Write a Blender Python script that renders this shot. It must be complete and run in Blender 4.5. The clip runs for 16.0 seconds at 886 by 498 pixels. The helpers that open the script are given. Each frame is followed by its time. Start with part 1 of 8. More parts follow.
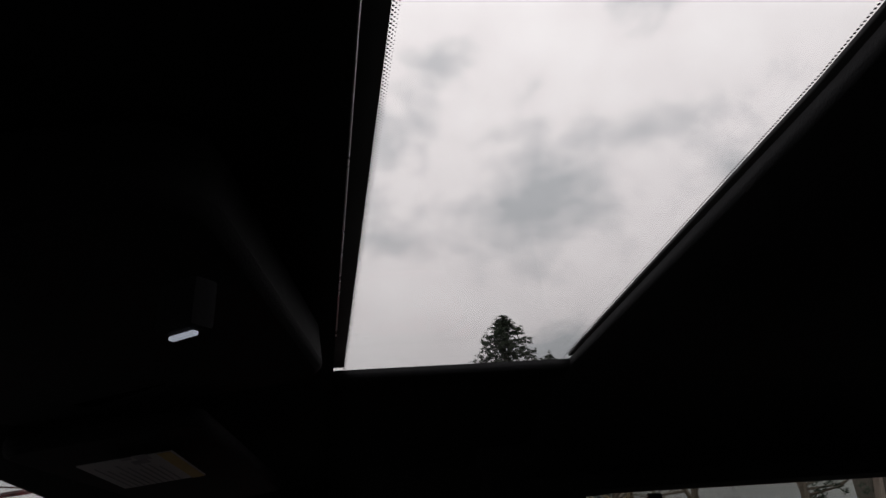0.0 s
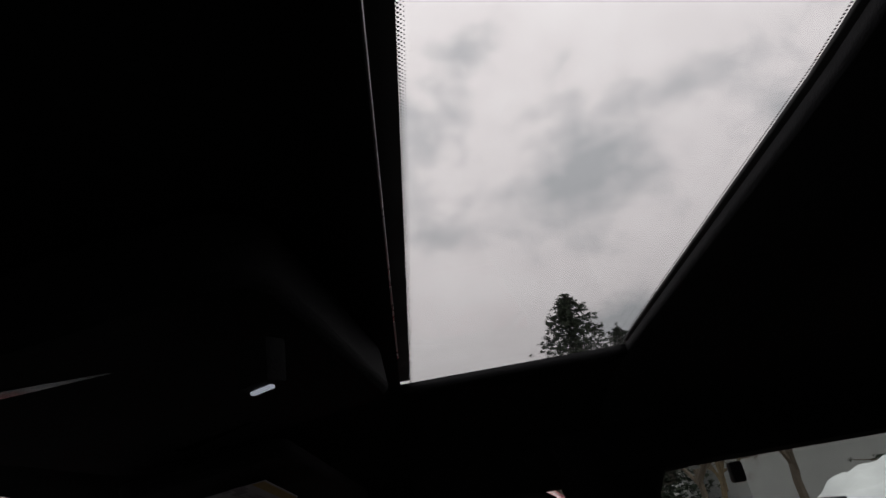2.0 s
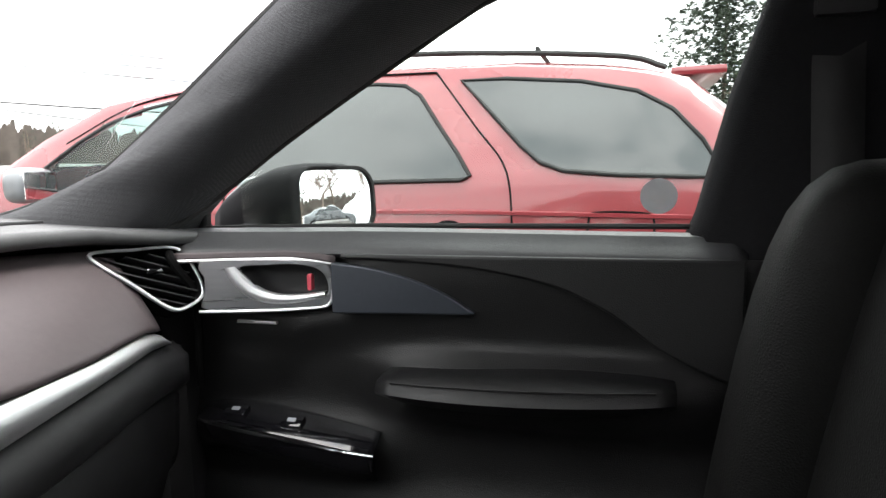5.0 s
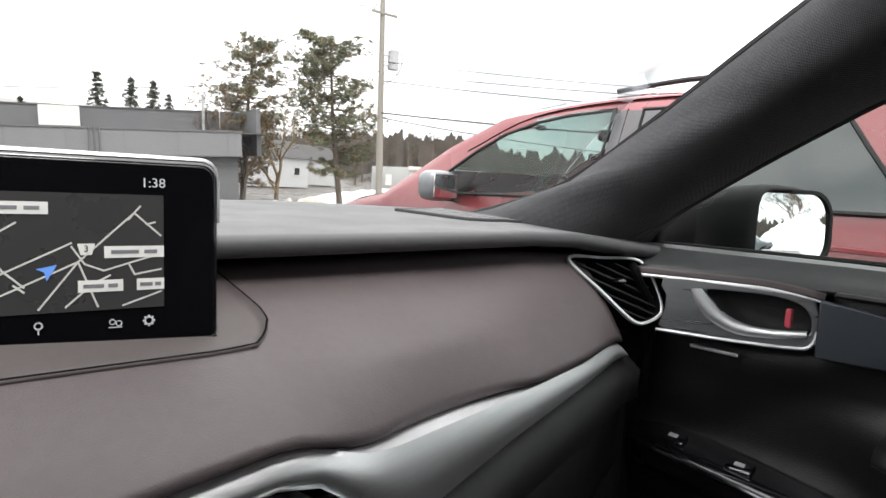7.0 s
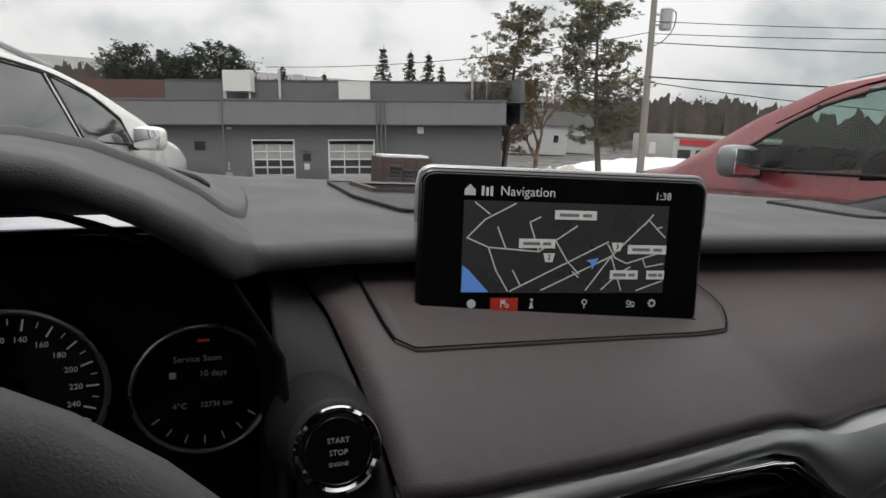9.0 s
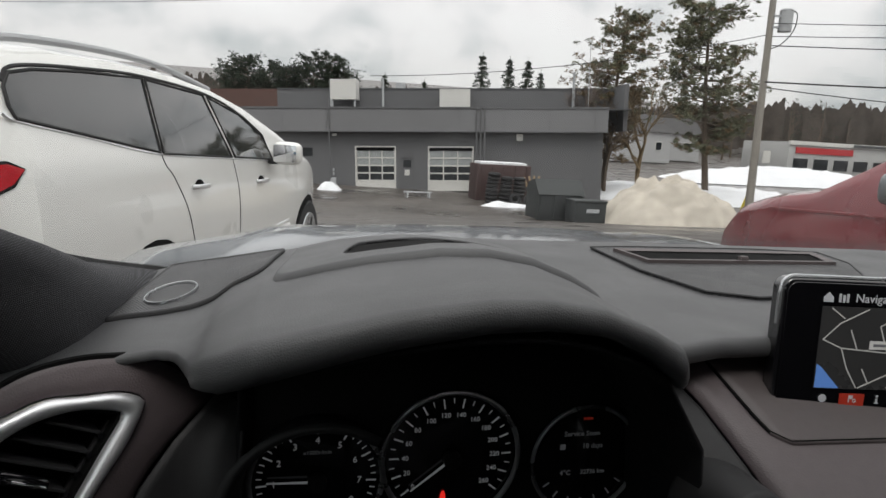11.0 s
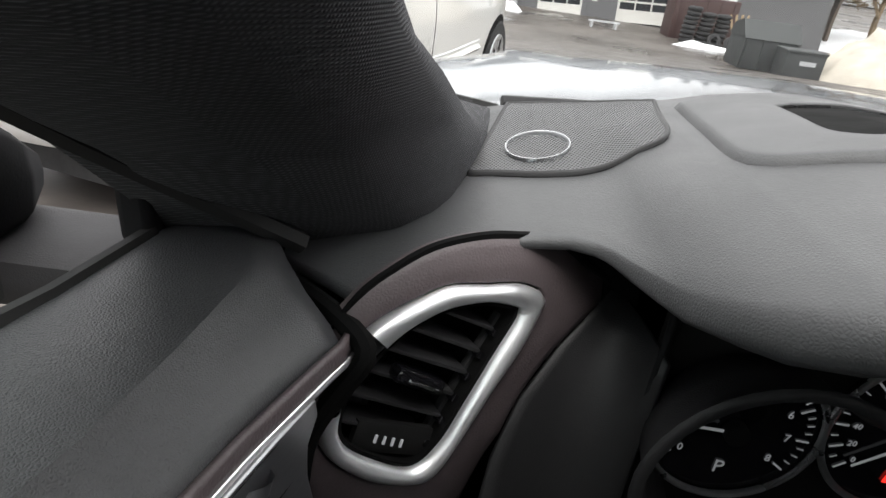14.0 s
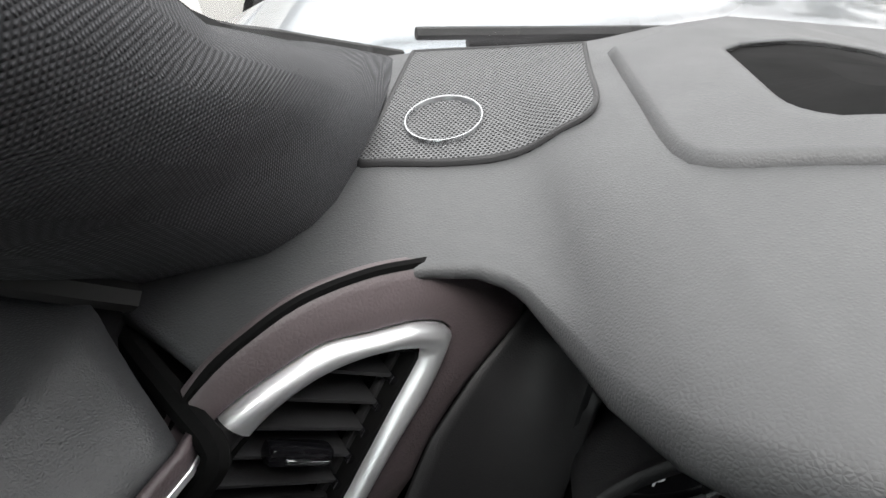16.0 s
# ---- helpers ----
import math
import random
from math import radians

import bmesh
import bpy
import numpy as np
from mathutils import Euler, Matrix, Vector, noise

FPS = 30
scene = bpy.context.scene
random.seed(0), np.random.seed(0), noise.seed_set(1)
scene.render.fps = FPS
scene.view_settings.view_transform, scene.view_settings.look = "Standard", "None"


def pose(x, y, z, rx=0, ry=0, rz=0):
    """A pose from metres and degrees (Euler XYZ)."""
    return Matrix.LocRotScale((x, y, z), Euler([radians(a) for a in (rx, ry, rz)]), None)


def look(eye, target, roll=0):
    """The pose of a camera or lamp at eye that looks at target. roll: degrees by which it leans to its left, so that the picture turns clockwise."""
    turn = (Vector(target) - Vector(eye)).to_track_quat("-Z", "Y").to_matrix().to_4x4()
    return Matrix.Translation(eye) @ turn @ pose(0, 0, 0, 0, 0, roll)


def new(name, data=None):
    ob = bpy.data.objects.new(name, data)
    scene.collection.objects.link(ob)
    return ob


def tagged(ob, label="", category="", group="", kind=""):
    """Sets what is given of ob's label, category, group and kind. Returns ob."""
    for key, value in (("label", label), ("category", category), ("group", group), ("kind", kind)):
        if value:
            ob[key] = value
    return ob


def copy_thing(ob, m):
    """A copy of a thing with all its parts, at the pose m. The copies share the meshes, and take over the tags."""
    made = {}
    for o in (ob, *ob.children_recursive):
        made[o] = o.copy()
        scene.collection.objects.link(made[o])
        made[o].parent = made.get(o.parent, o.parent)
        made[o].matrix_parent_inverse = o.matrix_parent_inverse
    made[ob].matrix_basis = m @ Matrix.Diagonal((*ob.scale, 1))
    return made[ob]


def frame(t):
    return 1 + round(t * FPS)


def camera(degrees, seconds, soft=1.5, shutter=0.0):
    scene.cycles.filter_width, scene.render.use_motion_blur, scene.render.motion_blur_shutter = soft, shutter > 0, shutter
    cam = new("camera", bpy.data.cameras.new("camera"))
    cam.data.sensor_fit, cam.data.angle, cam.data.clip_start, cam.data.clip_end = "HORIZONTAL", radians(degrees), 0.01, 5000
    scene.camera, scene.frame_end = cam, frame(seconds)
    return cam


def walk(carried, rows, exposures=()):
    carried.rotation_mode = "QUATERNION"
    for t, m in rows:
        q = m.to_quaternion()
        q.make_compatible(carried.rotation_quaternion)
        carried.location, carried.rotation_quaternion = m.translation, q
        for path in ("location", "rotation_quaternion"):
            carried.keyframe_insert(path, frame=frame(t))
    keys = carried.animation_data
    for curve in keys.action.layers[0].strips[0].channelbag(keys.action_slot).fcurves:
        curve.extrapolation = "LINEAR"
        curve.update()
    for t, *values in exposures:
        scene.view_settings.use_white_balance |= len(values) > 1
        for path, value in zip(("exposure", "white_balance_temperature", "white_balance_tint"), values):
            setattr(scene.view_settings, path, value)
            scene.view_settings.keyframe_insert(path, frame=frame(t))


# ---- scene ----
cam = camera(70.2, 16.0)

PATH = [
    (0, (-0.318, -0.633, 1.436), (1.507, -0.697, 2.253), -3.5),
    (0.3, (-0.336, -0.64, 1.445), (1.438, -0.732, 2.363), -7.4),
    (0.6, (-0.356, -0.641, 1.451), (1.368, -0.721, 2.461), -9.2),
    (1.2, (-0.385, -0.651, 1.461), (1.294, -0.671, 2.548), -11.5),
    (1.8, (-0.348, -0.64, 1.447), (1.429, -0.585, 2.363), -9.9),
    (2, (-0.352, -0.644, 1.443), (1.474, -0.541, 2.25), -9.6),
    (2.3, (-0.297, -0.635, 1.424), (1.602, -0.489, 2.034), -7.9),
    (2.5, (-0.268, -0.626, 1.406), (1.655, -0.495, 1.939), -8.7),
    (2.8, (-0.223, -0.605, 1.377), (1.723, -0.484, 1.824), -6.1),
    (3, (-0.186, -0.588, 1.356), (1.787, -0.465, 1.659), -4.3),
    (3.1, (-0.179, -0.589, 1.344), (1.799, -0.48, 1.617), -3.1),
    (3.2, (-0.157, -0.579, 1.345), (1.827, -0.47, 1.578), -3.0),
    (5.3, (0.003, -0.547, 1.218), (1.865, 0.112, 0.902), -1.1),
    (5.5, (-0.001, -0.49, 1.216), (1.818, 0.284, 0.91), -0.4),
    (6, (0.003, -0.423, 1.219), (1.757, 0.499, 0.95), 0.8),
    (6.5, (-0.03, -0.405, 1.227), (1.529, 0.833, 1.03), 1.9),
    (7, (-0.059, -0.395, 1.225), (1.329, 1.029, 1.015), 3.1),
    (7.5, (-0.1, -0.382, 1.214), (1.102, 1.195, 0.952), 3.9),
    (8, (-0.147, -0.381, 1.213), (0.834, 1.334, 0.907), 3.1),
    (8.5, (-0.185, -0.384, 1.225), (0.604, 1.425, 0.904), 1.2),
    (8.7, (-0.211, -0.388, 1.235), (0.545, 1.429, 0.881), 2.2),
    (10.8, (-0.456, -0.387, 1.326), (0.059, 1.514, 0.978), 2.8),
    (11, (-0.479, -0.383, 1.323), (-0.033, 1.535, 0.971), 3.3),
    (11.5, (-0.537, -0.388, 1.316), (-0.284, 1.563, 0.954), 5.3),
    (12, (-0.583, -0.403, 1.306), (-0.555, 1.557, 0.912), 5.2),
    (12.5, (-0.616, -0.411, 1.296), (-0.754, 1.536, 0.862), 6.5),
    (13, (-0.638, -0.393, 1.288), (-0.77, 1.532, 0.763), 8.9),
    (13.5, (-0.641, -0.319, 1.289), (-0.7, 1.561, 0.609), 9.2),
    (14, (-0.64, -0.229, 1.297), (-0.641, 1.56, 0.403), 7.6),
    (14.5, (-0.631, -0.155, 1.314), (-0.56, 1.483, 0.168), 4.4),
    (15, (-0.624, -0.131, 1.313), (-0.444, 1.48, 0.141), 7.2),
    (15.5, (-0.631, -0.132, 1.321), (-0.449, 1.478, 0.148), 7.9),
    (16, (-0.611, -0.14, 1.32), (-0.448, 1.483, 0.163), 6.6),
]

EXPOSURES = [(0, 0.12), (0.6, 0.0), (1.2, -0.10), (1.8, -0.10), (2.5, 0.58), (2.8, 0.85), (3.2, 1.22), (5.3, 2.4), (6.5, 2.1), (7.6, 1.1), (8.7, 0.5), (10.8, 0.45), (13.0, 0.75), (13.8, 1.3), (14.5, 1.8), (16, 1.8)]
walk(cam, [(t, look(eye, target, roll)) for t, eye, target, roll in PATH], EXPOSURES)

# ---------------------------------------------------------------- light
world = bpy.data.worlds.new("overcast_sky")
scene.world = world
world.use_nodes = True
wn, wl = world.node_tree.nodes, world.node_tree.links
wn.clear()
w_out = wn.new("ShaderNodeOutputWorld")
w_bg = wn.new("ShaderNodeBackground")
w_co = wn.new("ShaderNodeTexCoord")
w_sky = wn.new("ShaderNodeTexSky")
w_sky.sky_type, w_sky.sun_disc = "NISHITA", False
w_sky.sun_elevation, w_sky.sun_rotation = radians(42), radians(200)
w_map = wn.new("ShaderNodeMapping")
w_map.inputs["Scale"].default_value = (1.0, 1.0, 1.5)
w_n1 = wn.new("ShaderNodeTexNoise")
w_n1.inputs["Scale"].default_value, w_n1.inputs["Detail"].default_value = 3.6, 8.0
w_n1.inputs["Roughness"].default_value, w_n1.inputs["Distortion"].default_value = 0.56, 0.12
w_ramp = wn.new("ShaderNodeValToRGB")
for e, (p, c) in zip([w_ramp.color_ramp.elements[0], w_ramp.color_ramp.elements[1], w_ramp.color_ramp.elements.new(0.52)],
                     [(0.38, (0.47, 0.485, 0.50, 1)), (0.64, (1.50, 1.39, 1.31, 1)), (0.52, (0.80, 0.77, 0.775, 1))]):
    e.position, e.color = p, c
# an overcast vault: three times brighter overhead than at the horizon
w_sep = wn.new("ShaderNodeSeparateXYZ")
w_up = wn.new("ShaderNodeMapRange")
w_up.inputs[1].default_value, w_up.inputs[2].default_value = 0.0, 1.0
w_up.inputs[3].default_value, w_up.inputs[4].default_value = 0.72, 1.9
w_mul = wn.new("ShaderNodeMix")
w_mul.data_type, w_mul.blend_type = "RGBA", "MULTIPLY"
w_mul.inputs[0].default_value = 1.0
w_mix = wn.new("ShaderNodeMix")
w_mix.data_type = "RGBA"
w_mix.inputs[0].default_value = 0.006
wl.new(w_co.outputs["Generated"], w_map.inputs["Vector"])
wl.new(w_map.outputs["Vector"], w_n1.inputs["Vector"])
wl.new(w_n1.outputs["Fac"], w_ramp.inputs["Fac"])
wl.new(w_co.outputs["Generated"], w_sep.inputs["Vector"])
wl.new(w_sep.outputs["Z"], w_up.inputs[0])
wl.new(w_ramp.outputs["Color"], w_mul.inputs[6])
wl.new(w_up.outputs[0], w_mul.inputs[7])
wl.new(w_mul.outputs[2], w_mix.inputs[6])
wl.new(w_sky.outputs["Color"], w_mix.inputs[7])
wl.new(w_mix.outputs[2], w_bg.inputs["Color"])
w_bg.inputs["Strength"].default_value = 1.0
wl.new(w_bg.outputs[0], w_out.inputs["Surface"])

sun_data = bpy.data.lights.new("sun", "SUN")
sun_data.energy, sun_data.angle, sun_data.color = 0.9, radians(25), (1.0, 0.97, 0.93)
sun = new("sun", sun_data)
sun.matrix_world = look((0, 0, 30), (4, 12, 8))


# ---------------------------------------------------------------- materials
def material(name, color, rough=0.6, metal=0.0, spec=0.5, vary=0.12, scale=8.0, bump=0.0, bump_scale=400.0, kind="noise",
             coat=0.0, emission=0.0, coords="Object", stretch=(1, 1, 1), rough_vary=0.08):
    m = bpy.data.materials.new(name)
    m.use_nodes = True
    n, l = m.node_tree.nodes, m.node_tree.links
    b = n["Principled BSDF"]
    b.inputs["Roughness"].default_value, b.inputs["Metallic"].default_value = rough, metal
    b.inputs["Specular IOR Level"].default_value, b.inputs["Coat Weight"].default_value = spec, coat
    b.inputs["Coat Roughness"].default_value = 0.06
    co = n.new("ShaderNodeTexCoord")
    mp = n.new("ShaderNodeMapping")
    mp.inputs["Scale"].default_value = stretch
    l.new(co.outputs[coords], mp.inputs["Vector"])
    big = n.new("ShaderNodeTexNoise")
    big.inputs["Scale"].default_value, big.inputs["Detail"].default_value = scale, 5.0
    l.new(mp.outputs["Vector"], big.inputs["Vector"])
    fine = n.new("ShaderNodeTexNoise")
    fine.inputs["Scale"].default_value, fine.inputs["Detail"].default_value = scale * 12, 3.0
    l.new(mp.outputs["Vector"], fine.inputs["Vector"])
    both = n.new("ShaderNodeMath")
    both.operation = "ADD"
    l.new(big.outputs["Fac"], both.inputs[0])
    l.new(fine.outputs["Fac"], both.inputs[1])
    rg = n.new("ShaderNodeMapRange")
    rg.inputs[1].default_value, rg.inputs[2].default_value = 0.6, 1.4
    rg.inputs[3].default_value, rg.inputs[4].default_value = 1.0 - vary, 1.0 + vary
    l.new(both.outputs[0], rg.inputs[0])
    mx = n.new("ShaderNodeMix")
    mx.data_type, mx.blend_type = "RGBA", "MULTIPLY"
    mx.inputs[0].default_value = 1.0
    mx.inputs[6].default_value = (*color, 1)
    l.new(rg.outputs[0], mx.inputs[7])
    l.new(mx.outputs[2], b.inputs["Base Color"])
    rr = n.new("ShaderNodeMapRange")
    rr.inputs[1].default_value, rr.inputs[2].default_value = 0.3, 0.7
    rr.inputs[3].default_value, rr.inputs[4].default_value = max(0.02, rough - rough_vary), min(1.0, rough + rough_vary)
    l.new(big.outputs["Fac"], rr.inputs[0])
    l.new(rr.outputs[0], b.inputs["Roughness"])
    if emission:
        b.inputs["Emission Color"].default_value = (*color, 1)
        b.inputs["Emission Strength"].default_value = emission
    if bump:
        bp = n.new("ShaderNodeBump")
        bp.inputs["Strength"].default_value, bp.inputs["Distance"].default_value = bump, 0.002
        if kind == "leather":
            t = n.new("ShaderNodeTexVoronoi")
            t.feature = "DISTANCE_TO_EDGE"
            t.inputs["Scale"].default_value = bump_scale
            l.new(mp.outputs["Vector"], t.inputs["Vector"])
            l.new(t.outputs["Distance"], bp.inputs["Height"])
        elif kind == "holes":
            t = n.new("ShaderNodeTexVoronoi")
            t.inputs["Scale"].default_value, t.inputs["Randomness"].default_value = bump_scale, 0.0
            l.new(mp.outputs["Vector"], t.inputs["Vector"])
            cut = n.new("ShaderNodeMapRange")
            cut.inputs[1].default_value, cut.inputs[2].default_value = 0.28, 0.42
            l.new(t.outputs["Distance"], cut.inputs[0])
            l.new(cut.outputs[0], bp.inputs["Height"])
            dk = n.new("ShaderNodeMix")
            dk.data_type, dk.blend_type = "RGBA", "MULTIPLY"
            dk.inputs[0].default_value = 1.0
            sh = n.new("ShaderNodeMapRange")
            sh.inputs[3].default_value, sh.inputs[4].default_value = 0.06, 1.15
            l.new(cut.outputs[0], sh.inputs[0])
            l.new(mx.outputs[2], dk.inputs[6])
            l.new(sh.outputs[0], dk.inputs[7])
            l.new(dk.outputs[2], b.inputs["Base Color"])
        elif kind == "weave":
            wa, wb = n.new("ShaderNodeTexWave"), n.new("ShaderNodeTexWave")
            wa.bands_direction, wb.bands_direction = "Y", "Z"
            for w in (wa, wb):
                w.inputs["Scale"].default_value, w.inputs["Distortion"].default_value = bump_scale, 0.6
                w.inputs["Detail Scale"].default_value = 3.0
                l.new(mp.outputs["Vector"], w.inputs["Vector"])
            mu = n.new("ShaderNodeMath")
            mu.operation = "MULTIPLY"
            l.new(wa.outputs["Fac"], mu.inputs[0])
            l.new(wb.outputs["Fac"], mu.inputs[1])
            l.new(mu.outputs[0], bp.inputs["Height"])
            dk = n.new("ShaderNodeMix")
            dk.data_type, dk.blend_type = "RGBA", "MULTIPLY"
            dk.inputs[0].default_value = 1.0
            sh = n.new("ShaderNodeMapRange")
            sh.inputs[3].default_value, sh.inputs[4].default_value = 0.58, 1.65
            l.new(mu.outputs[0], sh.inputs[0])
            l.new(mx.outputs[2], dk.inputs[6])
            l.new(sh.outputs[0], dk.inputs[7])
            l.new(dk.outputs[2], b.inputs["Base Color"])
        else:
            t = n.new("ShaderNodeTexNoise")
            t.inputs["Scale"].default_value, t.inputs["Detail"].default_value = bump_scale, 4.0
            l.new(mp.outputs["Vector"], t.inputs["Vector"])
            l.new(t.outputs["Fac"], bp.inputs["Height"])
        l.new(bp.outputs["Normal"], b.inputs["Normal"])
    return m


def glass(name, tint=(1, 1, 1), rough=0.0, gloss=0.5):
    """A thin pane: clear, with a reflection that grows towards grazing views."""
    m = bpy.data.materials.new(name)
    m.use_nodes = True
    n, l = m.node_tree.nodes, m.node_tree.links
    n.clear()
    out, mix = n.new("ShaderNodeOutputMaterial"), n.new("ShaderNodeMixShader")
    tr, gl, lw = n.new("ShaderNodeBsdfTransparent"), n.new("ShaderNodeBsdfGlossy"), n.new("ShaderNodeLayerWeight")
    tr.inputs["Color"].default_value = (*tint, 1)
    gl.inputs["Roughness"].default_value = rough
    pw, rg = n.new("ShaderNodeMath"), n.new("ShaderNodeMapRange")
    pw.operation, pw.inputs[1].default_value = "POWER", 5.0
    rg.inputs[3].default_value, rg.inputs[4].default_value = 0.04 * gloss, 1.0 * gloss
    lw.inputs["Blend"].default_value = 0.5
    l.new(lw.outputs["Facing"], pw.inputs[0])
    l.new(pw.outputs[0], rg.inputs[0])
    l.new(rg.outputs[0], mix.inputs[0])
    l.new(tr.outputs[0], mix.inputs[1])
    l.new(gl.outputs[0], mix.inputs[2])
    l.new(mix.outputs[0], out.inputs["Surface"])
    return m


M = {}
M["dash"] = material("soft_black_dash", (0.062, 0.063, 0.065), 0.52, vary=0.08, scale=14, bump=0.20, bump_scale=620, kind="leather")
M["door_top"] = material("grained_door_top", (0.046, 0.047, 0.049), 0.44, vary=0.10, scale=14, bump=0.28, bump_scale=760, kind="leather")
M["dash_low"] = material("hard_black_plastic", (0.021, 0.021, 0.022), 0.57, spec=0.36, vary=0.1, scale=12, bump=0.15, bump_scale=700, kind="leather")
M["cave"] = material("matt_black_hood", (0.010, 0.010, 0.011), 0.8, spec=0.2, scale=10, bump=0.1, bump_scale=600)
M["brown"] = material("brown_leather", (0.084, 0.067, 0.070), 0.5, vary=0.10, scale=10, bump=0.18, bump_scale=480, kind="leather")
M["plate"] = material("grey_brown_surround", (0.075, 0.062, 0.062), 0.55, vary=0.08, scale=12, bump=0.1, bump_scale=700)
M["silver"] = material("brushed_aluminium", (0.74, 0.745, 0.755), 0.42, 0.85, vary=0.06, scale=5, bump=0.06, bump_scale=60, stretch=(1, 1, 30))
M["plate_metal"] = material("dark_brushed_metal", (0.34, 0.345, 0.355), 0.34, 0.9, vary=0.08, scale=6, bump=0.06, bump_scale=60, stretch=(1, 1, 30))
M["chrome"] = material("satin_chrome", (0.82, 0.83, 0.84), 0.38, 0.85, vary=0.03, scale=20)
M["bright"] = material("bright_chrome", (0.85, 0.86, 0.87), 0.08, 1.0, vary=0.02, scale=20, rough_vary=0.03)
M["piano"] = material("gloss_black", (0.006, 0.006, 0.007), 0.08, coat=1.0, vary=0.1, scale=10, rough_vary=0.03)
M["black"] = material("flat_black", (0.006, 0.006, 0.006), 0.7, spec=0.25, vary=0.15, scale=20)
# near black: the shade inside openings and gaps is put into the colour
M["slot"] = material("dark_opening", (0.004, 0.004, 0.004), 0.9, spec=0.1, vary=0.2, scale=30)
M["grille"] = material("perforated_grille", (0.085, 0.086, 0.088), 0.5, vary=0.06, scale=20)
M["defrost"] = material("perforated_defroster", (0.060, 0.061, 0.063), 0.55, vary=0.06, scale=20, bump=0.8, bump_scale=330, kind="holes", stretch=(1.0, 0.8, 0))
M["pillar"] = material("woven_pillar_cloth", (0.068, 0.069, 0.073), 0.85, spec=0.2, vary=0.14, scale=16, bump=0.5, bump_scale=200, kind="weave")
M["liner"] = material("black_headliner_cloth", (0.012, 0.012, 0.013), 0.95, spec=0.1, vary=0.15, scale=12, bump=0.3, bump_scale=600)
M["door"] = material("black_door_vinyl", (0.0085, 0.0085, 0.0088), 0.48, spec=0.36, vary=0.10, scale=12, bump=0.28, bump_scale=420, kind="leather")
M["door_trim"] = material("blue_grey_trim", (0.040, 0.046, 0.056), 0.35, 0.2, vary=0.08, scale=10)
M["seat"] = material("black_seat_leather", (0.0050, 0.0050, 0.0048), 0.60, spec=0.13, vary=0.12, scale=9, bump=0.3, bump_scale=350, kind="leather")
M["rubber"] = material("black_rubber", (0.012, 0.012, 0.012), 0.75, vary=0.15, scale=20)
M["red_mark"] = material("red_lock_mark", (0.55, 0.07, 0.10), 0.4, vary=0.05)
M["ink"] = material("dark_ink", (0.01, 0.01, 0.01), 0.7)
M["lit"] = material("lit_white_marks", (0.45, 0.46, 0.48), 0.5, emission=0.10, vary=0.02)
# emission stands in for a glint on the overhead console
M["lit_glint"] = material("glowing_blue_white_glint", (0.62, 0.66, 0.78), 0.5, emission=0.35, vary=0.02)
M["lit_dim"] = material("lit_grey_marks", (0.35, 0.36, 0.38), 0.5, emission=0.03, vary=0.02)
M["lit_red"] = material("lit_red_mark", (0.9, 0.03, 0.02), 0.5, emission=0.5, vary=0.02)
M["lit_orange"] = material("lit_red_tab", (0.36, 0.03, 0.015), 0.5, emission=0.11, vary=0.02)
M["screen"] = material("screen_map_dark", (0.024, 0.024, 0.024), 0.3, emission=0.26, vary=0.04, scale=30)
M["screen_black"] = material("screen_black_glass", (0.004, 0.004, 0.005), 0.10, coat=0.6, vary=0.05)
M["road_line"] = material("map_road_line", (0.42, 0.42, 0.40), 0.5, emission=0.16, vary=0.03)
M["map_tag"] = material("map_name_tag", (0.50, 0.50, 0.48), 0.5, emission=0.18, vary=0.03)
M["map_blue"] = material("map_water_blue", (0.08, 0.18, 0.45), 0.4, emission=0.35, vary=0.03)
M["label_white"] = material("white_warning_label", (0.32, 0.32, 0.335), 0.6, vary=0.05)
M["label_yellow"] = material("yellow_label_band", (0.34, 0.25, 0.06), 0.6, vary=0.05)
M["label_ink"] = material("label_grey_text", (0.20, 0.20, 0.22), 0.7)
M["clear"] = glass("windscreen_glass", (0.94, 0.95, 0.94))
M["clear_side"] = glass("side_glass", (0.88, 0.92, 0.90), gloss=0.14)
M["clear_rear"] = glass("privacy_glass", (0.74, 0.76, 0.74))
M["clear_roof"] = glass("roof_glass", (0.81, 0.80, 0.80))
M["mirror"] = material("mirror_silver", (0.92, 0.93, 0.94), 0.02, 1.0, vary=0.0, scale=2, rough_vary=0.0)
M["silver_paint"] = material("silver_grey_paint", (0.24, 0.26, 0.28), 0.36, 0.6, coat=1.0, vary=0.05, scale=4)
M["white_paint"] = material("pearl_white_paint", (0.78, 0.78, 0.75), 0.3, coat=1.0, vary=0.04, scale=3, rough_vary=0.05)
M["red_paint"] = material("dark_red_paint", (0.21, 0.030, 0.036), 0.28, 0.1, coat=1.0, vary=0.07, scale=3, rough_vary=0.05)
M["navy_paint"] = material("dark_blue_paint", (0.012, 0.016, 0.024), 0.25, 0.2, coat=1.0, vary=0.05, scale=3)
M["grey_paint"] = material("grey_car_paint", (0.16, 0.17, 0.18), 0.3, 0.4, coat=1.0, vary=0.05, scale=3)
M["car_glass"] = material("dark_privacy_glass", (0.012, 0.015, 0.016), 0.05, coat=1.0, vary=0.02, rough_vary=0.02)
M["car_glass_light"] = glass("pale_car_glass", (0.60, 0.70, 0.67), gloss=0.8)
M["red_lens"] = material("red_tail_lens", (0.45, 0.012, 0.02), 0.12, coat=1.0, vary=0.05)
M["clear_lens"] = material("clear_tail_lens", (0.75, 0.75, 0.76), 0.15, coat=1.0, vary=0.1, scale=60)
